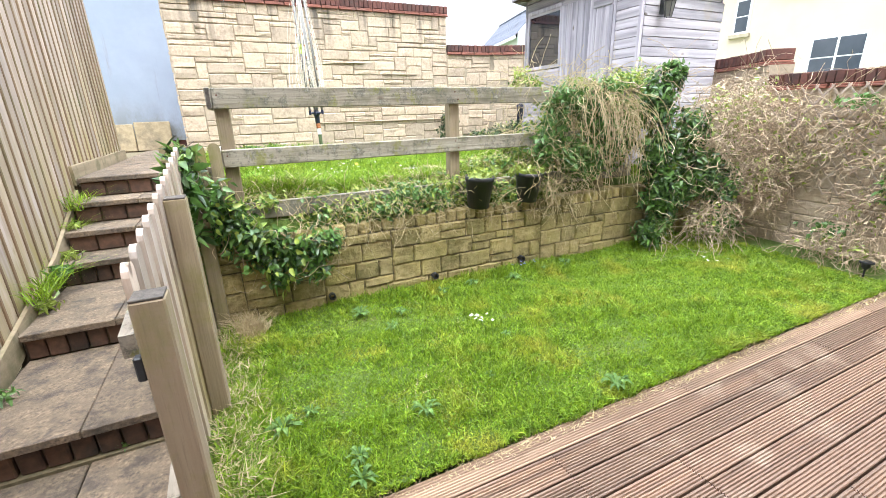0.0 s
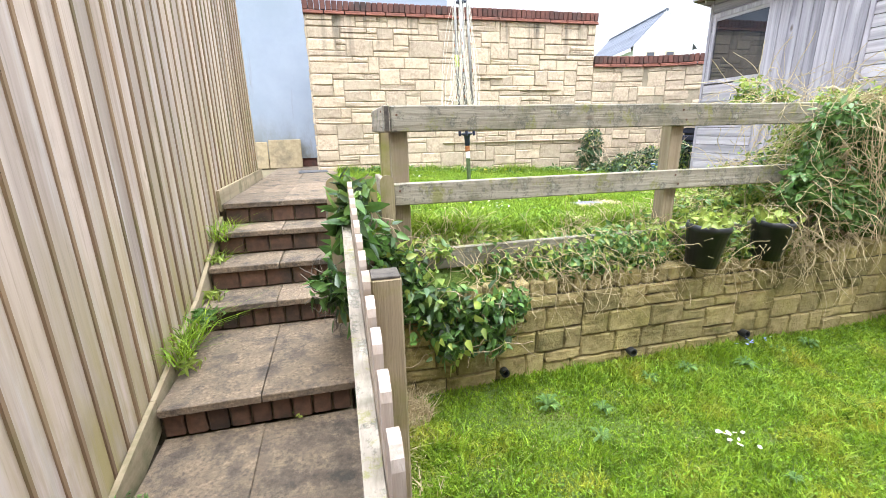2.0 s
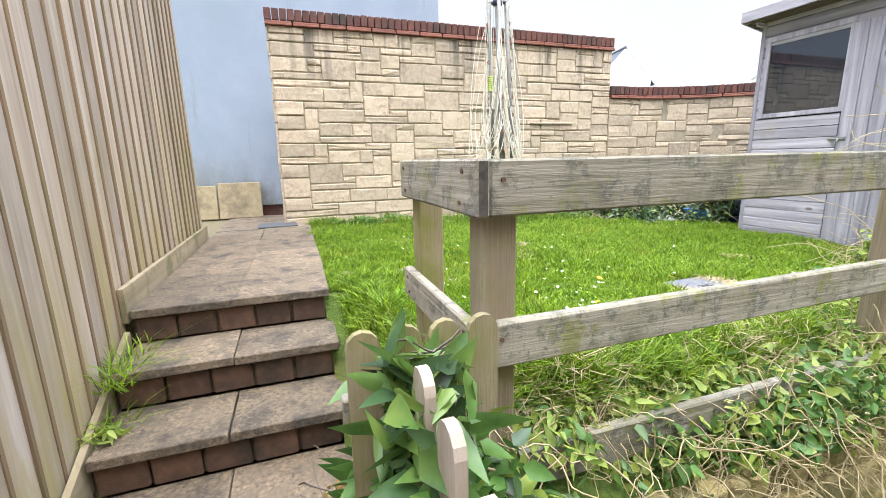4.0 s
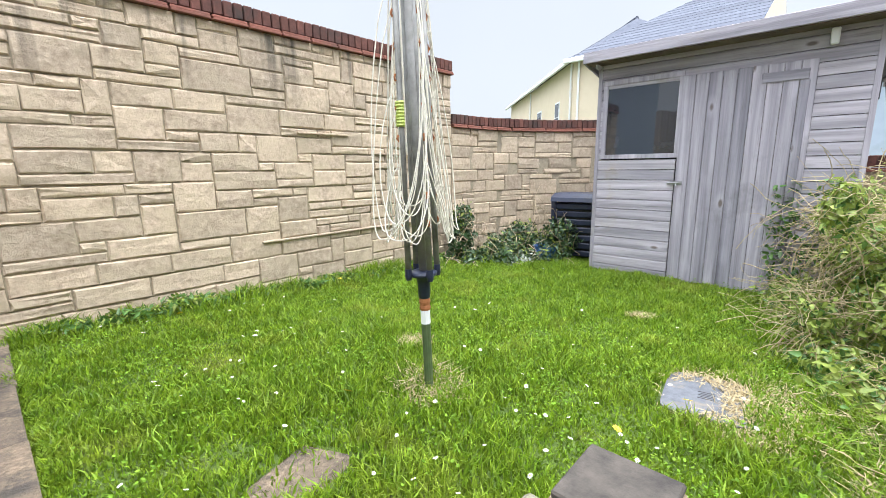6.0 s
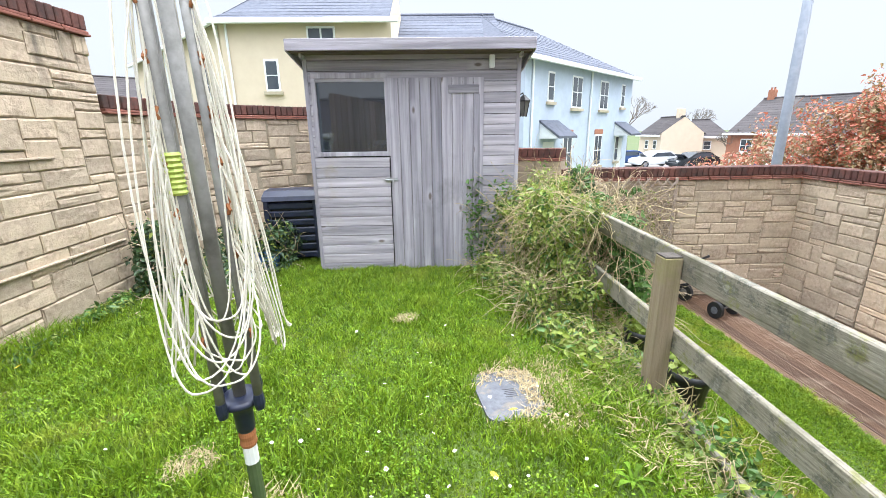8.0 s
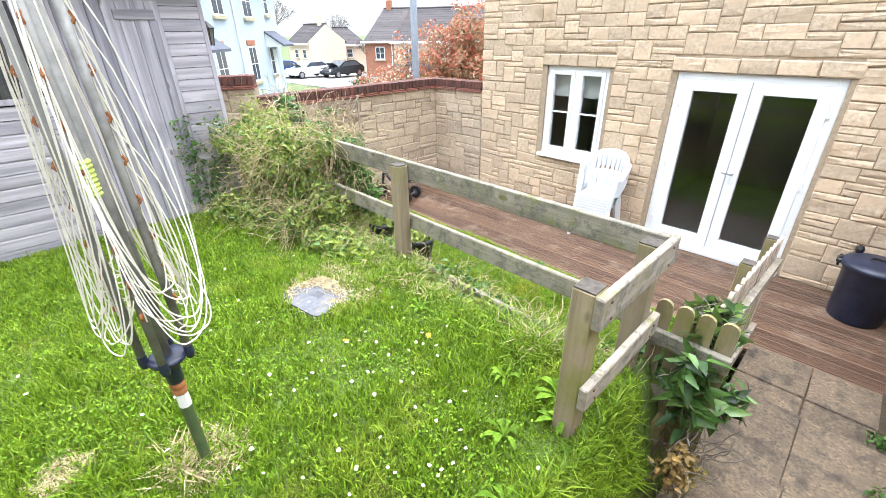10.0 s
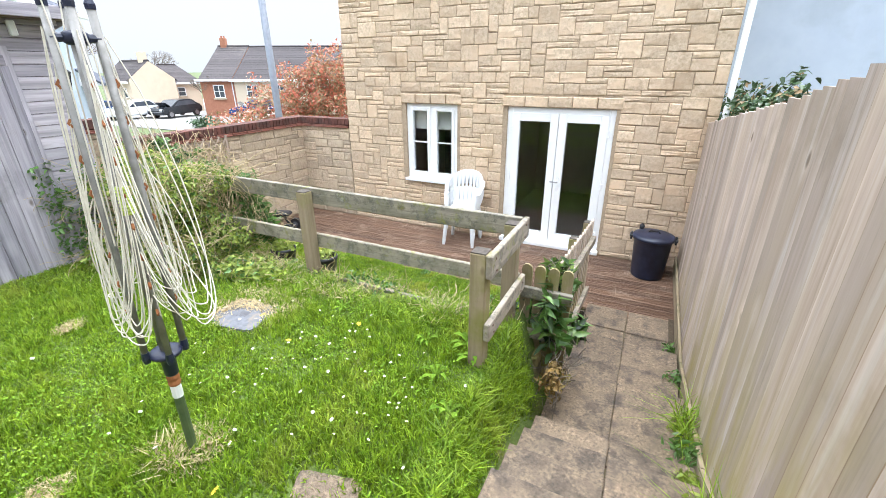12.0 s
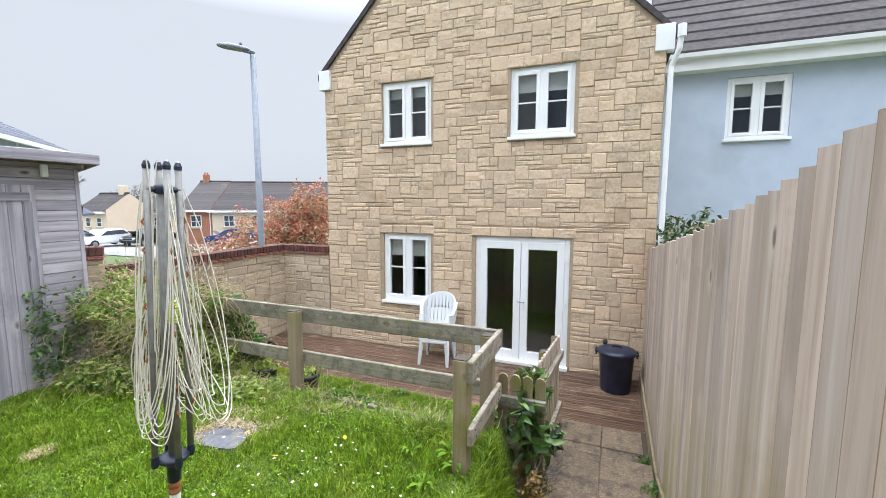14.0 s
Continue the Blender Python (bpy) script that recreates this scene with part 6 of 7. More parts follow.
for i in range(5):
    a = i * 1.25
    part("trunk", tube(bmesh.new(), [(0.1 * math.cos(a), 0.1 * math.sin(a), 0), (0.3 * math.cos(a), 0.3 * math.sin(a), 0.9), (0.6 * math.cos(a), 0.6 * math.sin(a), 2.0)], 0.05, 6, 0.4), BARK, ph)


def far_window(parent, x, z, w, h, sill=True):
    """A window on the local y = 0 front of a far house, looking to -y."""
    g = part("window", boxed(x - w / 2, x + w / 2, -0.03, 0.05, z, z + h, 0.005), WHITE, parent)
    n = 2 if w > 0.7 else 1
    for k in range(n):
        a = x - w / 2 + 0.07 + k * (w - 0.07) / n
        part("pane", boxed(a, a + (w - 0.07) / n - 0.07, -0.04, -0.031, z + 0.08, z + h / 2 - 0.02), FAR_GLASS, g)
        part("pane", boxed(a, a + (w - 0.07) / n - 0.07, -0.04, -0.031, z + h / 2 + 0.02, z + h - 0.08), FAR_GLASS, g)
    if sill:
        part("sill", boxed(x - w / 2 - 0.08, x + w / 2 + 0.08, -0.12, 0.0, z - 0.12, z - 0.002), SILL, g)


FAR_GLASS = surf("dark_window_glass", (0.05, 0.06, 0.075), (0.09, 0.10, 0.12), 1, None, rough=0.08, bump=0.0)
SILL = surf("stone_sill", (0.42, 0.36, 0.26), (0.5, 0.43, 0.32), 6, None)


def far_house(name, label, place, length, depth, foot, eave, ridge, wall_mat, roof_mat, windows=(), hips=(0, 0), pipes=(), overhang=0.3):
    """A plain two-storey block: front at local y = 0, from x = 0 to length, with a ridge along x."""
    hs = thing(name, label, "house", place)
    w = bmesh.new()
    box(w, 0, length, 0, depth, foot, eave)
    shoulder = eave + overhang * (ridge - eave) / (depth / 2 + overhang) - 0.02
    gable = [(0, eave), (depth, eave), (depth, shoulder), (depth / 2, ridge - 0.02), (0, shoulder)]
    if not hips[0]:
        prism(w, gable, "x", 0, 0.2)
    if not hips[1]:
        prism(w, gable, "x", length - 0.2, length)
    part("wall", w, wall_mat, hs)
    bm = bmesh.new()
    o = overhang
    a = [bm.verts.new(p) for p in ((-o * (hips[0] > 0), -o, eave), (length + o * (hips[1] > 0), -o, eave), (length + o * (hips[1] > 0), depth + o, eave), (-o * (hips[0] > 0), depth + o, eave))]
    b = [bm.verts.new((hips[0], depth / 2, ridge)), bm.verts.new((length - hips[1], depth / 2, ridge))]
    for f in [(a[0], a[1], b[1], b[0]), (a[2], a[3], b[0], b[1])] + [(a[1], a[2], b[1])] * (hips[1] > 0) + [(a[3], a[0], b[0])] * (hips[0] > 0):
        bm.faces.new(f)
    roof = part("roof", bm, roof_mat, hs)
    n = 14
    vs, fs = [], []
    for i in range(n):
        t0, t1 = i / n, (i + 1) / n
        p = [Vector((-o * (hips[0] > 0), -o, eave)).lerp(Vector((hips[0], depth / 2, ridge)), t) for t in (t0, t1)]
        q = [Vector((length + o * (hips[1] > 0), -o, eave)).lerp(Vector((length - hips[1], depth / 2, ridge)), t) for t in (t0, t1)]
        k = len(vs)
        up = Vector((0, -0.006, 0.014))
        vs += [p[0] + up * 0.2, q[0] + up * 0.2, q[0] + up, p[0] + up, q[1] + up * 0.3, p[1] + up * 0.3]
        fs += [(k, k + 1, k + 2, k + 3), (k + 3, k + 2, k + 4, k + 5)]
    me = bpy.data.meshes.new("tile_coursing")
    me.from_pydata([tuple(v) for v in vs], [], fs)
    shown("tile_coursing", me, roof_mat, roof)
    part("ridge_tiles", tube(bmesh.new(), [(hips[0], depth / 2, ridge), (length - hips[1], depth / 2, ridge)], 0.1, 6), roof_mat, roof)
    part("gutter", boxed(-o, length + o, -o - 0.1, -o + 0.02, eave - 0.16, eave + 0.02, 0.02), WHITE_D, hs)
    for x in pipes:
        part("downpipe", tube(bmesh.new(), [(x, -0.06, foot), (x, -0.06, eave - 0.1)], 0.045, 6), WHITE_D, hs)
    for wn in windows:
        far_window(hs, *wn)
    return hs


def canopy(parent, x, z):
    """A small slated porch canopy with a white door under it."""
    c = part("porch_canopy", prism(bmesh.new(), [(0, z + 0.75), (0, z + 0.65), (-0.95, z), (-0.95, z + 0.1)], "x", x - 0.8, x + 0.8), SLATE, parent)
    part("canopy_side", prism(bmesh.new(), [(0, z + 0.65), (0, z), (-0.9, z)], "x", x - 0.75, x - 0.7), WHITE_D, c)
    part("canopy_side", prism(bmesh.new(), [(0, z + 0.65), (0, z), (-0.9, z)], "x", x + 0.7, x + 0.75), WHITE_D, c)
    part("door", boxed(x - 0.45, x + 0.45, -0.03, 0.02, z - 2.2, z - 0.15), WHITE_D, parent)


yel = far_house("yellow_house", "cream rendered house with a slate roof behind the garden", pose(16.9, 12.3, 0, 0, 0, -90), 6.3, 9.0, -0.3, 6.35, 9.0, CREAM, SLATE,
                [(1.75, 3.9, 0.55, 1.15), (4.8, 2.2, 1.45, 1.25), (3.7, 4.95, 1.05, 1.2)], (3.2, 0), (0.25,))
part("chimney", boxed(5.3, 5.75, 4.2, 4.7, 8.6, 10.3, 0.02), CREAM, yel)
wing = far_house("yellow_terrace", "cream rendered terrace wing with slate roof and white windows", pose(26.9, 21.9, 0, 0, 0, -136), 13.8, 8, -0.3, 6.35, 9.0, CREAM, SLATE,
                 [(1.6, 3.6, 0.9, 1.4), (4.5, 3.6, 0.9, 1.4), (8.3, 3.6, 0.9, 1.4), (11.6, 3.6, 0.7, 1.4)], (0, 3.2), (6.3, 13.6))
canopy(wing, 10.2, 2.6)
blu = far_house("blue_terrace", "pale blue rendered terrace with slate roof and porch canopies", pose(16.95, 0.9, 0, 0, 0, -44.5), 11.2, 11, -1.5, 5.1, 8.1, BLUE_N, SLATE,
                [(2.0, 3.5, 0.55, 1.2), (4.4, 3.3, 1.0, 1.4), (7.4, 3.3, 1.0, 1.4), (9.9, 3.5, 0.5, 1.2), (3.75, 0.5, 0.9, 1.6), (7.1, 0.5, 0.9, 1.6), (9.6, 0.6, 0.5, 1.4)], (4.2, 2.0), (0.5, 5.8))
canopy(blu, 2.0, 2.0)
canopy(blu, 9.9, 2.0)
for x in (3.75, 7.1):
    part("brick_arch", boxed(x - 0.5, x + 0.5, -0.05, 0.0, 2.1, 2.35, 0.03), BRICK_FAR, blu)
far_house("blue_wing", "pale blue house block behind the garden shed", pose(18.4, 7.6, 0, 0, 0, -90), 6.4, 11, -0.5, 5.2, 8.15, BLUE_N, SLATE, (), (0, 0), ())
wh = far_house("white_house", "white gabled house with a slate roof far behind the wall", pose(19.9, 34.4, 0, 0, 0, -103.8), 9, 3.6, -0.5, 6.1, 8.3, WHITE_D, SLATE, [(6.5, 4.2, 0.9, 1.1)], (0, 0))
for y in (1.05, 2.25):
    w = part("window", boxed(9.0, 9.04, y - 0.3, y + 0.3, 5.35, 6.0, 0.01), SILL, wh)
    part("pane", boxed(9.041, 9.05, y - 0.22, y + 0.22, 5.42, 5.93), FAR_GLASS, w)
far_house("grey_roofed_house", "small house with brown roof beyond the curved wall", pose(30, 36, 0, 0, 0, -50), 12, 8, -0.5, 4.6, 7.2, CREAM, ROOF, (), (0, 0))

red = far_house("brick_house", "orange brick and cream terraced house with dark roof", pose(35.95, -20.56, 0, 0, 0, -153), 2.95, 9.4, -4.5, 1.9, 4.75, BRICK_FAR, ROOF, [(1.55, 0.35, 0.95, 1.1)], (0, 0), (2.8,))
part("chimney", boxed(0.35, 0.85, 4.45, 4.95, 4.5, 5.45, 0.02), BRICK_FAR, red)
for k in (0.48, 0.72):
    part("chimney_pot", lathe(bmesh.new(), [(0.09, 5.44), (0.075, 5.62), (0.09, 5.64)], (k, 4.7), 10), BRICK_FAR, red)
far_house("cream_terrace", "cream rendered terrace with dark tiled roof", pose(33.31, -21.91, 0, 0, 0, -153), 12, 9.4, -4.5, 1.86, 4.7, CREAM, ROOF, [(1.5, 0.35, 0.95, 1.1), (4.0, 0.35, 0.95, 1.1), (7.2, 0.35, 0.95, 1.1)], (0, 0), (5.6,))
cot = far_house("cream_gabled_house", "cream gabled house with dark roof and chimney", pose(47.1, -18.4, 0, 0, 0, 180), 4.5, 4.3, -3, 1.72, 3.5, CREAM, ROOF, [(1.7, 0.3, 0.7, 0.9), (3.4, 0.3, 0.7, 0.9)], (0, 0))
part("chimney", boxed(3.3, 3.9, 1.9, 2.5, 3.2, 4.25, 0.02), CREAM, cot)
far_house("cream_house_side", "cream house front beside the gabled house", pose(43.9, -22.1, 0, 0, 0, -120), 3.3, 5, -3, 1.5, 3.2, CREAM, ROOF, [(1.6, 0.2, 0.7, 0.9)], (0, 1.6))
far_house("brown_roofed_house", "low brown-roofed house across the lane, mirrored in the shed window", pose(-15, 3.0, 0, 0, 0, 90), 11, 8, -0.7, 2.3, 4.3, CREAM, ROOF, [(2.5, 0.9, 1.0, 1.1), (7.5, 0.9, 1.0, 1.1)], (0, 0))


def car(label, place, paint, group="parked cars"):
    c = thing("car", label, "car", place, group=group)
    bm = bmesh.new()
    prof = [(-2.1, 0.3), (2.1, 0.3), (2.15, 0.62), (2.0, 0.82), (1.05, 0.95), (0.35, 1.42), (-1.1, 1.45), (-1.75, 1.05), (-2.1, 0.95), (-2.18, 0.6)]
    prism(bm, prof, "y", -0.86, 0.86)
    bmesh.ops.bevel(bm, geom=bm.edges[:], offset=0.09, segments=2, affect="EDGES")
    part("body", bm, paint, c)
    for s in (-1, 1):
        part("side_window", prism(bmesh.new(), [(0.85, 0.97), (0.3, 1.34), (-1.0, 1.37), (-1.5, 1.02)], "y", s * 0.862 - 0.004, s * 0.862 + 0.004), FAR_GLASS, c)
        part("headlight", boxed(1.9, 2.1, s * 0.62 - 0.14, s * 0.62 + 0.14, 0.62, 0.76, 0.03), WHITE, c)
        for x in (-1.35, 1.35):
            w = part("wheel", tube(bmesh.new(), [(x, s * 0.74, 0.32), (x, s * 0.9, 0.32)], 0.32, 16), BLACK, c)
            part("rim", tube(bmesh.new(), [(x, s * 0.89, 0.32), (x, s * 0.91, 0.32)], 0.2, 12), STEEL, w)
    part("windscreen", boxed(-0.62, 0.62, -0.003, 0.003, 0, 0.62), FAR_GLASS, c).matrix_basis = pose(0.98, 0, 0.93, 0, 0, 90) @ pose(0, 0, 0, 55, 0, 0)
    return c


def road_z(x, y):
    return ground_z(x, y) - 0.2


for x, y, turn, paint, label in ((38.9, -16.0, 95, PAINT_W, "white hatchback parked on the estate road"), (40.6, -13.9, 80, PAINT_B, "blue car parked on the estate road"), (37.2, -18.6, 100, PAINT_D, "dark estate car parked on the estate road"), (30.2, -21.3, 35, PAINT_B, "dark blue car parked by the brick houses")):
    car(label, pose(x, y, road_z(x, y) + 0.02, 0, 0, turn), paint)


def bare_tree(x, y, height, label, seed):
    t = thing("tree", label, "tree", pose(x, y, ground_z(x, y) - 0.3))
    r = random.Random(seed)
    part("trunk", tube(bmesh.new(), [(0, 0, 0), (0.1, 0, height * 0.3), (0.05, 0.1, height * 0.5)], height * 0.03, 7, 0.6), BARK, t)
    bm = bmesh.new()

    def grow(p, d, l, rad, depth):
        q = p + d * l
        tube(bm, [p, (p + q) / 2 + Vector((r.uniform(-1, 1), r.uniform(-1, 1), 0)) * l * 0.06, q], rad, 4, 0.6)
        if depth:
            for _ in range(3):
                grow(q, (d + Vector((r.uniform(-1, 1), r.uniform(-1, 1), r.uniform(-0.3, 0.6))) * 0.75).normalized(), l * 0.7, rad * 0.6, depth - 1)
    for k in range(6):
        a = k * 1.05
        grow(Vector((0.08, 0.05, height * (0.3 + 0.03 * k))), Vector((math.cos(a) * 0.7, math.sin(a) * 0.7, 0.8)).normalized(), height * 0.22, height * 0.012, 4)
    part("crown", bm, BARK, t)


bare_tree(74, -29, 9.5, "bare winter tree behind the distant houses", 1)
bare_tree(70, -38, 7.5, "bare winter tree above the roofs", 2)
bare_tree(36, -21.5, 4.0, "small bare street tree on the verge", 3)
vg = thing("clipped_verge_shrubs", "low green shrubs on the verge by the road", "shrub", pose(22, -13, ground_z(22, -13) - 0.25))
leaves("leaves", [(x * 1.3, -x * 0.8 + 2, 0.25, 1.2, 0.8, 0.35) for x in range(-3, 6)], 3500, 0.12, LEAF_D, vg, 75)


# ---- lawns ----
def grass(name, x0, x1, y0, y1, n, h0, h1, z, material, label, seed, keep=None, lean=0.55, width=0.004):
    g = np.random.default_rng(seed)
    x, y = g.uniform(x0, x1, n), g.uniform(y0, y1, n)
    if keep is not None:
        ok = keep(x, y, g)
        x, y = x[ok], y[ok]
    n = len(x)
    zz = np.array([z(a, b) for a, b in zip(x, y)])
    patch = 0.75 + 0.35 * np.sin(x * 3.1 + 2 * np.sin(y * 2.3)) * np.sin(y * 3.7 + x) + 0.25 * np.sin(x * 11 + y * 7) * np.sin(y * 13 - x * 5)
    h = g.uniform(h0, h1, n) * np.clip(patch, 0.4, 1.5)
    a, b = g.uniform(0, 2 * np.pi, n), g.uniform(0, 2 * np.pi, n)
    l = h * lean * g.uniform(0.2, 1.6, n)
    w = width * g.uniform(0.6, 1.5, n)
    base = np.stack([x, y, zz - 0.008], 1)
    side = np.stack([np.cos(a), np.sin(a), np.zeros(n)], 1) * w[:, None]
    way = np.stack([np.cos(b) * l, np.sin(b) * l, np.zeros(n)], 1)
    up = np.stack([np.zeros(n), np.zeros(n), h], 1)
    v = np.stack([base - side, base + side, base + way * 0.3 + up * 0.62 + side * 0.75, base + way * 0.3 + up * 0.62 - side * 0.75, base + way + up * 0.95], 1)
    o = np.arange(n)[:, None] * 5
    ob = arrays(name, v.reshape(-1, 3), [o + (0, 1, 2, 3), o + (3, 2, 4)], material, None, kind="stuff")
    return tagged(ob, label, "grass")


def off_cover(x, y, g):
    cover = (((x - 1.55) / 0.235) ** 4 + ((y - 4.18) / 0.18) ** 4) < 1 + g.normal(0, 0.12, len(x))
    flag = ((((x + 0.01) / 0.17) ** 2 + ((y - 5.08) / 0.125) ** 2 < 1 + g.normal(0, 0.35, len(x))) | (((x + 0.45) / 0.075) ** 2 + ((y - 5.08) / 0.12) ** 2 < 1 + g.normal(0, 0.5, len(x)))) & (g.random(len(x)) > 0.07)
    shed_ = (x > 4.06) & (y > 3.66) & (y < 5.82)
    return ~(cover | flag | shed_) & (x < 5.6 - 0.0 * y)


def near_low(x, y, g):
    return (y > 1.25 + 0.02 * np.sin(x * 9) * np.sin(x * 23)) & (x < 4.75 + 0.0 * y)


grass("grass_upper", -0.57, 4.9, 3.45, 7.42, 260000, 0.035, 0.085, lawn_z, BLADE_U, "lush bright green lawn grass", 1, off_cover)
grass("wall_foot_grass", -0.6, 3.5, 7.12, 7.42, 7000, 0.09, 0.2, lawn_z, BLADE_U, "tall uncut grass against the tall wall", 25, lambda x, y, g: g.random(len(x)) < (y - 7.1) / 0.3, 0.7)
grass("grass_long", -0.55, 4.2, 3.5, 7.42, 16000, 0.07, 0.13, lawn_z, BLADE_U, "longer tufts in the upper lawn", 2, lambda x, y, g: off_cover(x, y, g) & ((y > 7.2) | (x < -0.4) | (np.sin(x * 4 + y * 3) * np.sin(y * 5 - x * 2) > 0.35)), 0.7)
grass("grass_lower", -0.5, 4.8, 1.22, 3.16, 190000, 0.024, 0.06, low_z, BLADE_L, "short mossy lawn grass", 3, near_low, 0.7)
grass("lawn_tufts", -0.45, 4.7, 1.36, 3.14, 26000, 0.05, 0.095, low_z, BLADE_U, "darker longer tufts in the lower lawn", 20, lambda x, y, g: np.sin(x * 3.3 + y * 2) * np.sin(y * 4.1 - x * 2.2) + g.normal(0, 0.3, len(x)) > 0.25, 0.9)
grass("lawn_straw", -0.4, 1.4, 1.3, 2.9, 5200, 0.012, 0.045, low_z, STRAW, "thin dry moss patches in the lower lawn", 26, lambda x, y, g: np.sin(x * 4.1 + y * 3) * np.sin(y * 5.3 - x * 2.2) + g.normal(0, 0.25, len(x)) > 0.35, 1.8, 0.0025)
grass("landing_edge_grass", -0.635, -0.55, 4.78, 7.4, 7000, 0.035, 0.085, lawn_z, BLADE_U, "lawn grass against the paved landing", 27)
grass("edge_tufts", -0.52, -0.34, 3.55, 4.95, 4200, 0.06, 0.14, lawn_z, BLADE_U, "long grass hanging over the lawn edge by the steps", 21, None, 1.1)
grass("grass_edge", -0.5, 4.6, 2.95, 3.17, 5000, 0.05, 0.11, low_z, BLADE_L, "grass tufts along the retaining wall", 4)
grass("straw_edge", -0.52, -0.22, 1.36, 3.1, 2600, 0.04, 0.12, low_z, STRAW, "dry straw along the picket fence", 5, lambda x, y, g: g.random(len(x)) > (x + 0.52) / 0.3, 1.2)
grass("fence_grass", -0.52, -0.2, 1.36, 3.1, 4500, 0.05, 0.11, low_z, BLADE_L, "longer green grass along the picket fence", 16, None, 1.0)
grass("deck_edge_grass", -0.5, 4.7, 1.245, 1.39, 9000, 0.03, 0.065, low_z, BLADE_L, "grass tufts along the decking edge", 17, None, 1.1)
grass("bank_grass", -0.25, 2.7, 3.34, 3.8, 15000, 0.06, 0.15, lawn_z, BLADE_U, "long grass on the bank under the rail fence", 18, lambda x, y, g: (g.random(len(x)) > (y - 3.34) / 0.5) & ((x > 0.9) | (y > 3.44)), 1.2)
grass("bank_straw", -0.25, 2.9, 3.36, 3.68, 3200, 0.05, 0.12, lawn_z, STRAW, "dead grass lying on the bank under the rail fence", 19, lambda x, y, g: np.sin(x * 5.1 + y * 4) * np.sin(x * 2.3 - y * 7) > 0.0, 1.8)
grass("straw_cover", 1.2, 2.0, 3.65, 4.45, 9000, 0.012, 0.04, lambda a, b: lawn_z(a, b) + 0.012, STRAW, "dead grass around the drain cover", 6, lambda x, y, g: (((x - 1.57) / 0.33) ** 2 + ((y - 4.03) / 0.27) ** 2 < 1 + g.normal(0, 0.4, len(x))) & (((x - 1.5) / 0.2) ** 2 + ((y - 4.22) / 0.14) ** 2 > 1 + g.normal(0, 0.25, len(x))), 2.0)
grass("straw_post", 0.5, 0.95, 4.95, 5.4, 3500, 0.03, 0.07, lawn_z, STRAW, "dead grass around the dryer post", 7, lambda x, y, g: (x - 0.72) ** 2 + (y - 5.16) ** 2 < 0.018 + g.normal(0, 0.008, len(x)), 1.4)
for i, (x, y) in enumerate(((2.65, 4.8), (1.05, 5.6))):
    grass("dry_clippings", x - 0.15, x + 0.15, y - 0.15, y + 0.15, 2600, 0.012, 0.03, lambda a, b: lawn_z(a, b) + 0.03, STRAW, "small heap of dry grass clippings on the lawn", 8 + i, lambda p, q, g: (p - x) ** 2 + (q - y) ** 2 < 0.008 + g.normal(0, 0.003, len(p)), 1.6, 0.0022)
grass("deck_edge_straw", -0.2, 4.6, 1.19, 1.31, 2600, 0.012, 0.03, lambda a, b: 0.0, STRAW, "dry grass along the decking edge", 14, None, 1.8)
grass("step_grass", -1.57, -1.46, 3.0, 4.9, 650, 0.08, 0.2, lambda a, b: fence_foot(b) - 0.12, BLADE_U, "long grass between the steps and the fence", 15, lambda x, y, g: np.sin(y * 6) > 0.2, 1.7)


def clover(name, x0, x1, y0, y1, n, size, z, label, seed, keep=None):
    """Small broad leaves in patches low in the turf."""
    g = np.random.default_rng(seed)
    x, y = g.uniform(x0, x1, n), g.uniform(y0, y1, n)
    ok = np.sin(x * 5.3 + 2.0 * np.sin(y * 3.1)) * np.sin(y * 6.1 - x * 2.7) + g.normal(0, 0.35, n) > 0.05
    if keep is not None:
        ok &= keep(x, y, g)
    x, y = x[ok], y[ok]
    n = len(x)
    c = np.stack([x, y, np.array([z(a, b) for a, b in zip(x, y)]) + g.uniform(0.018, 0.062, n)], 1)
    a = g.uniform(0, 2 * np.pi, n)
    s = (size * g.uniform(0.5, 1.5, n))[:, None]
    t = np.stack([np.cos(a), np.sin(a), g.uniform(-0.5, 0.5, n)], 1)
    b = np.stack([-np.sin(a), np.cos(a), g.uniform(-0.4, 0.4, n)], 1)
    v = np.stack([c, c + t * s * 0.6 + b * s * 0.5, c + t * s * 1.3 + b * s * 0.3, c + t * s * 1.3 - b * s * 0.3, c + t * s * 0.6 - b * s * 0.5], 1)
    o = np.arange(n)[:, None] * 5
    return tagged(arrays(name, v.reshape(-1, 3), [o + (0, 1, 2, 3, 4)], CLOVER, None, kind="stuff"), label, "weeds")


clover("upper_clover", -0.55, 4.9, 3.6, 7.4, 42000, 0.0085, lawn_z, "patches of broad-leaved clover in the upper lawn", 81, off_cover)
clover("lower_clover", -0.45, 4.7, 1.32, 3.14, 13000, 0.008, lambda a, b: low_z(a, b) - 0.012, "patches of broad-leaved clover in the lower lawn", 82)


grass("dead_grass_clump", -0.42, -0.2, 2.88, 3.1, 900, 0.12, 0.26, low_z, STRAW, "clump of dead brown grass in the corner by the picket fence", 24, lambda x, y, g: (x + 0.31) ** 2 + (y - 2.99) ** 2 < 0.011, 0.9, 0.0025)
st_ = thing("solar_light", "small black solar stake light beside the lawn", "lamp", pose(4.74, 1.48, low_z(4.74, 1.48)))
part("stake", tube(bmesh.new(), [(0, 0, -0.05), (0, 0, 0.1)], 0.008, 8), BLACK, st_)
part("lamp_body", lathe(bmesh.new(), [(0.02, 0.08), (0.032, 0.1), (0.032, 0.13), (0.055, 0.135), (0.052, 0.15), (0.02, 0.158)]), BLACK, st_)


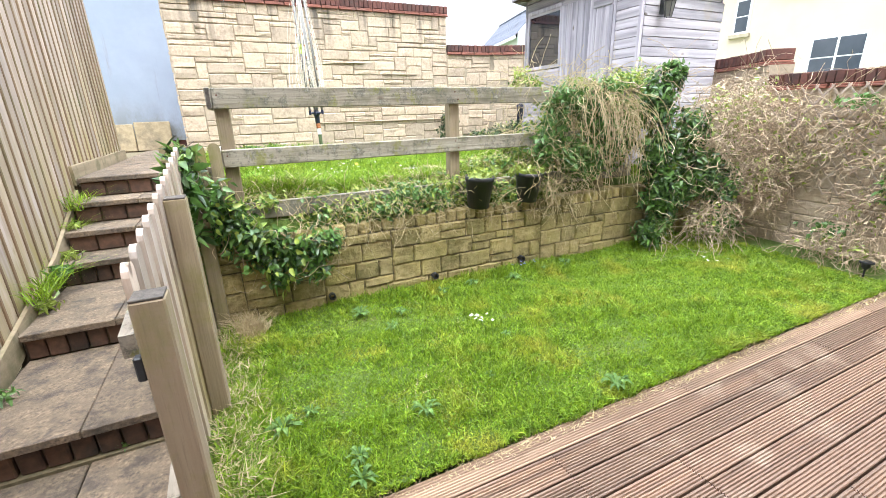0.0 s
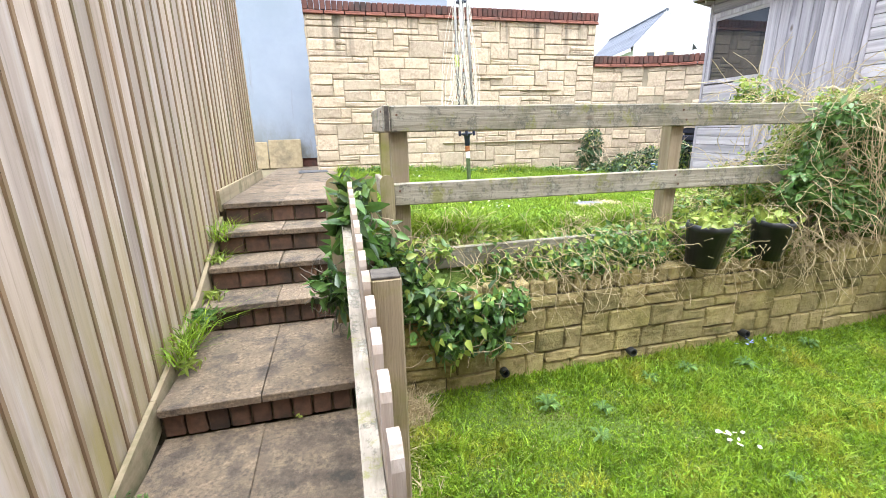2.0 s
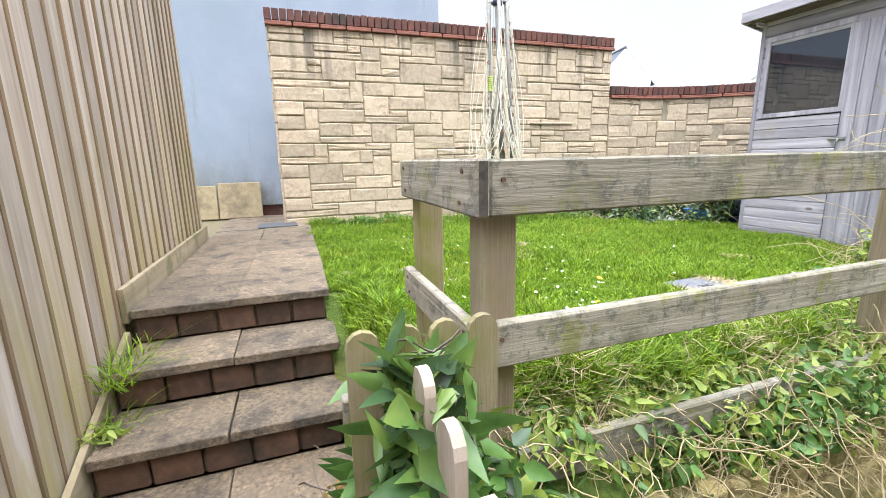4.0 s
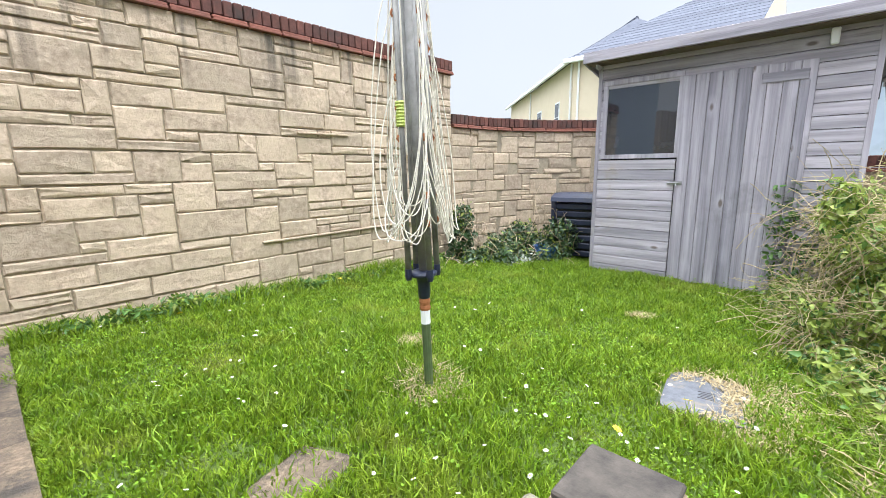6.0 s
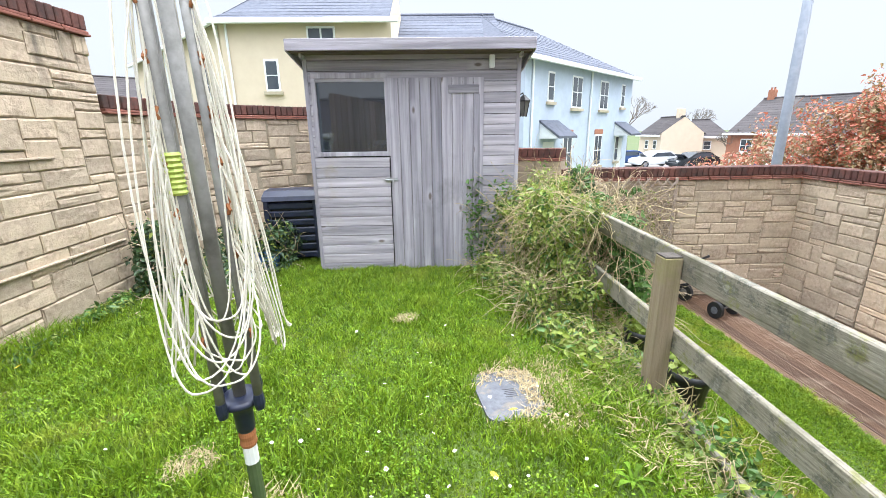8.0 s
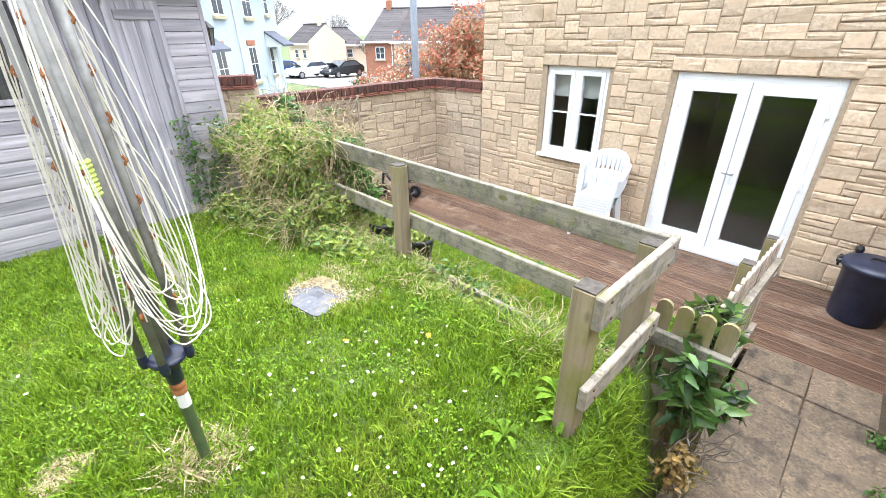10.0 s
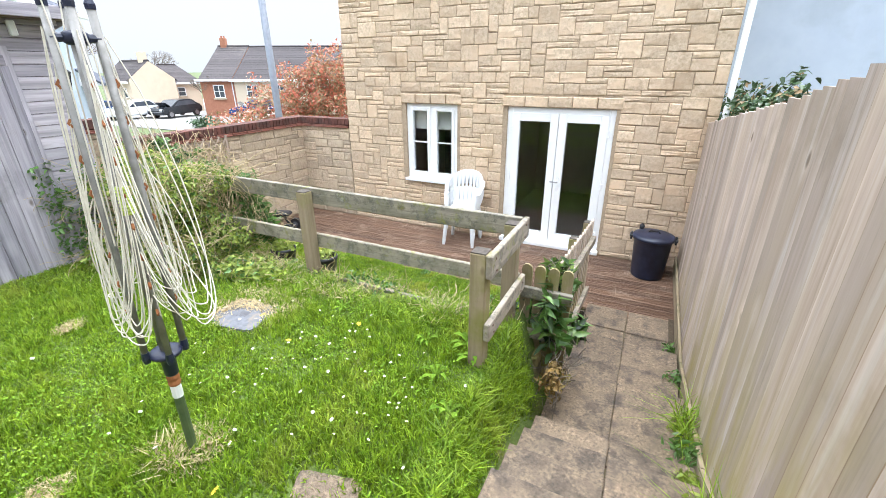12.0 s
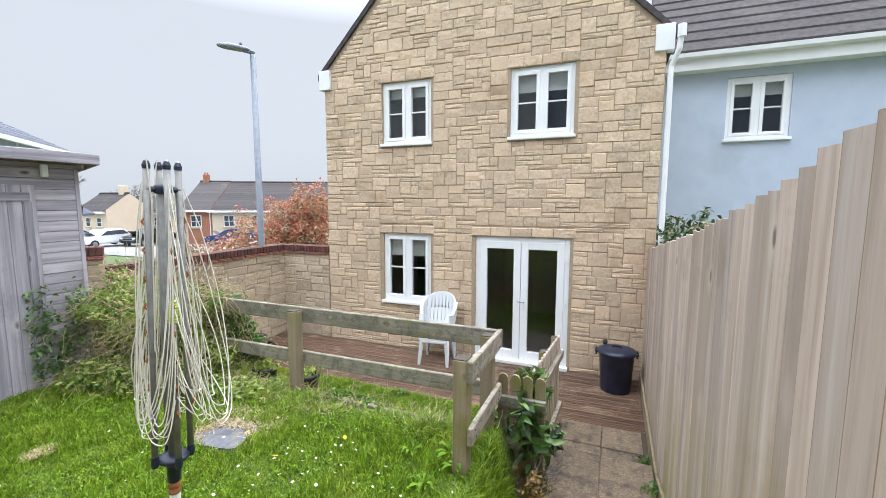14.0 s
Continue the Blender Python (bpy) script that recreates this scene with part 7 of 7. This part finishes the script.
def flowers(name, spots, material, centre, label, size, seed):
    r = random.Random(seed)
    vs, fs, cv, cf = [], [], [], []
    for x, y, z in spots:
        s = size * r.uniform(0.75, 1.25)
        tilt = Euler((r.uniform(-0.5, 0.5), r.uniform(-0.5, 0.5), r.uniform(0, 6))).to_matrix()
        k = 9
        for i in range(k):
            a = 2 * math.pi * i / k
            o = len(vs)
            for rad, da, dz in ((0.15, 0, 0), (0.7, -0.28, 0.12), (1.0, 0, 0.05), (0.7, 0.28, 0.12)):
                p = tilt @ Vector((rad * s * math.cos(a + da), rad * s * math.sin(a + da), dz * s))
                vs.append((x + p.x, y + p.y, z + p.z))
            fs.append((o, o + 1, o + 2, o + 3))
        o = len(cv)
        for i in range(6):
            p = tilt @ Vector((0.33 * s * math.cos(i * 1.047), 0.33 * s * math.sin(i * 1.047), 0.16 * s))
            cv.append((x + p.x, y + p.y, z + p.z))
        cf.append(tuple(o + i for i in range(6)))
    me = bpy.data.meshes.new(name)
    me.from_pydata(vs, [], fs)
    ob = tagged(shown(name, me, material), label, "flowers", kind="stuff")
    me = bpy.data.meshes.new("flower_centres")
    me.from_pydata(cv, [], cf)
    shown("flower_centres", me, centre, ob)["kind"] = "stuff"
    return ob


r = random.Random(31)
spots = []
for cx, cy, n, sx in ((0.7, 4.2, 45, 0.45), (0.25, 4.6, 20, 0.35), (1.1, 4.75, 12, 0.5), (0.0, 6.0, 9, 0.12), (0.45, 6.3, 8, 0.1), (-0.1, 7.1, 8, 0.3), (0.6, 7.2, 10, 0.35), (1.8, 5.5, 12, 0.8), (0.4, 5.6, 14, 0.4)):
    for _ in range(n):
        x, y = r.gauss(cx, sx), r.gauss(cy, sx * 0.7)
        if 3.75 < y < 7.35 and x > -0.5:
            spots.append((x, y, lawn_z(x, y) + r.uniform(0.05, 0.085)))
flowers("daisies", spots, PETAL, YOLK, "small white daisies scattered over the upper lawn", 0.0095, 3)
spots = [(1.25 + r.gauss(0, 0.05), 2.38 + r.gauss(0, 0.05), low_z(1.25, 2.4) + 0.05) for _ in range(9)] + [(3.9 + r.gauss(0, 0.06), 2.3 + r.gauss(0, 0.1), 0.07) for _ in range(7)]
flowers("lawn_daisies", spots, PETAL, YOLK, "clumps of white daisies in the lower lawn", 0.014, 4)
spots = [(x, y, lawn_z(x, y) + 0.09) for x, y in ((0.9, 4.35), (0.35, 5.3), (1.3, 4.2), (1.6, 7.2), (1.75, 7.25), (1.9, 7.1), (0.2, 7.0), (2.3, 6.2), (0.6, 4.0))]
flowers("dandelions", spots, YOLK, YOLK, "yellow dandelion flowers in the lawn", 0.02, 5)
spots = [(2.2 + r.gauss(0, 0.08), 3.06, 0.1 + r.uniform(0, 0.04)) for _ in range(10)]
flowers("blue_flowers", spots, surf("blue_petal", (0.15, 0.2, 0.6), (0.2, 0.27, 0.7), 10, None, bump=0.0), PETAL, "small blue flowers at the foot of the wall", 0.012, 6)

# weep pipes in the retaining wall
for x in (0.305, 1.23, 2.18):
    wp = part("weep_pipe", lathe(bmesh.new(), [(0.028, 0.0), (0.028, 0.06), (0.02, 0.06), (0.019, 0.004)], (0, 0), 12), BLACK)
    wp.matrix_basis = pose(x, 3.185, 0.13, 90, 0, 0)
    tagged(wp, "black plastic weep pipe in the retaining wall", "pipe", group="weep pipes")

# ---- stones, bricks and copings of the walls ----
ashlar(wall_n, STONE, straight(-0.86, 7.452, 0), 4.36, 0.75, 3.13, seed=5, du=0.0727, dz=0.0744)
for x0, x1, z in ((1.0, 3.45, 1.40), (2.25, 2.9, 2.17), (1.4, 1.95, 2.34)):
    part("ledge", boxed(x0, x1, 7.415, 7.452, z, z + 0.018, 0.004), STONE, wall_n)
end = straight(-0.862, 7.69, -90)
ashlar(wall_n, STONE, lambda s, z: end(s, z), 0.24, 0.75, 3.13, seed=6, du=0.12, dz=0.0744, widths=(2, 2))
coping(wall_n, straight(-0.89, 7.452, 0), 4.42, 3.13)
at, total = along(CURVE)
ashlar(wall_c, STONE, at, total, 0.65, 2.52, seed=8, du=0.072, dz=0.0748)
coping(wall_c, at, total, 2.52, seed=4)
at, total = along(LOWER)
ashlar(wall_m, STONE, at, total, 0.6, 1.93, seed=9, du=0.072, dz=0.0739)
coping(wall_m, at, total, 1.93, seed=5)
ashlar(wall_e, STONE, straight(5.2, 2.85, -90), 3.3, 0.0, 1.66, seed=12, du=0.0733, dz=0.0755)
coping(wall_e, straight(5.2, 2.85, -90), 3.42, 1.66, seed=6)
ashlar(wall_s, STONE, straight(5.19, -0.45, 180), 1.13, 0.0, 1.66, seed=13, du=0.0755, dz=0.0755)
coping(wall_s, straight(5.2, -0.45, 180), 1.14, 1.66, seed=7, depth=0.2)
at, total = along([(-0.52, 3.19), (3.4, 3.19), (4.4, 3.16), (5.15, 3.1)])
ashlar(wall_r, STONE_R, at, total, -0.02, 0.60, seed=14, du=0.0655, dz=0.0775, d=0.022, heights=(1, 2, 2), widths=(3, 3, 4, 5), blocked=None)
r = random.Random(4)
for i in range(int(total / 0.1)):
    ob = shown("coping_stone", brick_mesh(0.088, 0.2, 0.1, STONE_R, 0.012), STONE_R, wall_r)
    ob.matrix_basis = at((i + 0.5) * 0.1, 0.65) @ pose(0, 0.09 + r.uniform(-0.006, 0.006), r.uniform(-0.006, 0.006), 0, r.uniform(-2, 2), 0)


def facade_blocked(s, z):
    x = HX1 - s
    for a, b, c, d in OPEN:
        if a - 0.04 < x < b + 0.04 and c - 0.05 < z < d + 0.15:
            return True
    return z > EAVE - 0.05 and z - EAVE > (APEX[1] - EAVE) * (1 - abs(x - APEX[0]) / (HX1 - APEX[0] if x > APEX[0] else APEX[0] - HX0)) - 0.1


ashlar(house, STONE_H, straight(HX1, HY, 180), HX1 - HX0, 0.0, 7.8, facade_blocked, seed=21, du=0.0716, dz=0.0745, d=0.012, heights=(1, 1, 2, 2, 2, 3), widths=(3, 4, 4, 5, 5), limit=300, rest=STONE_J, near=lambda f: f[1])
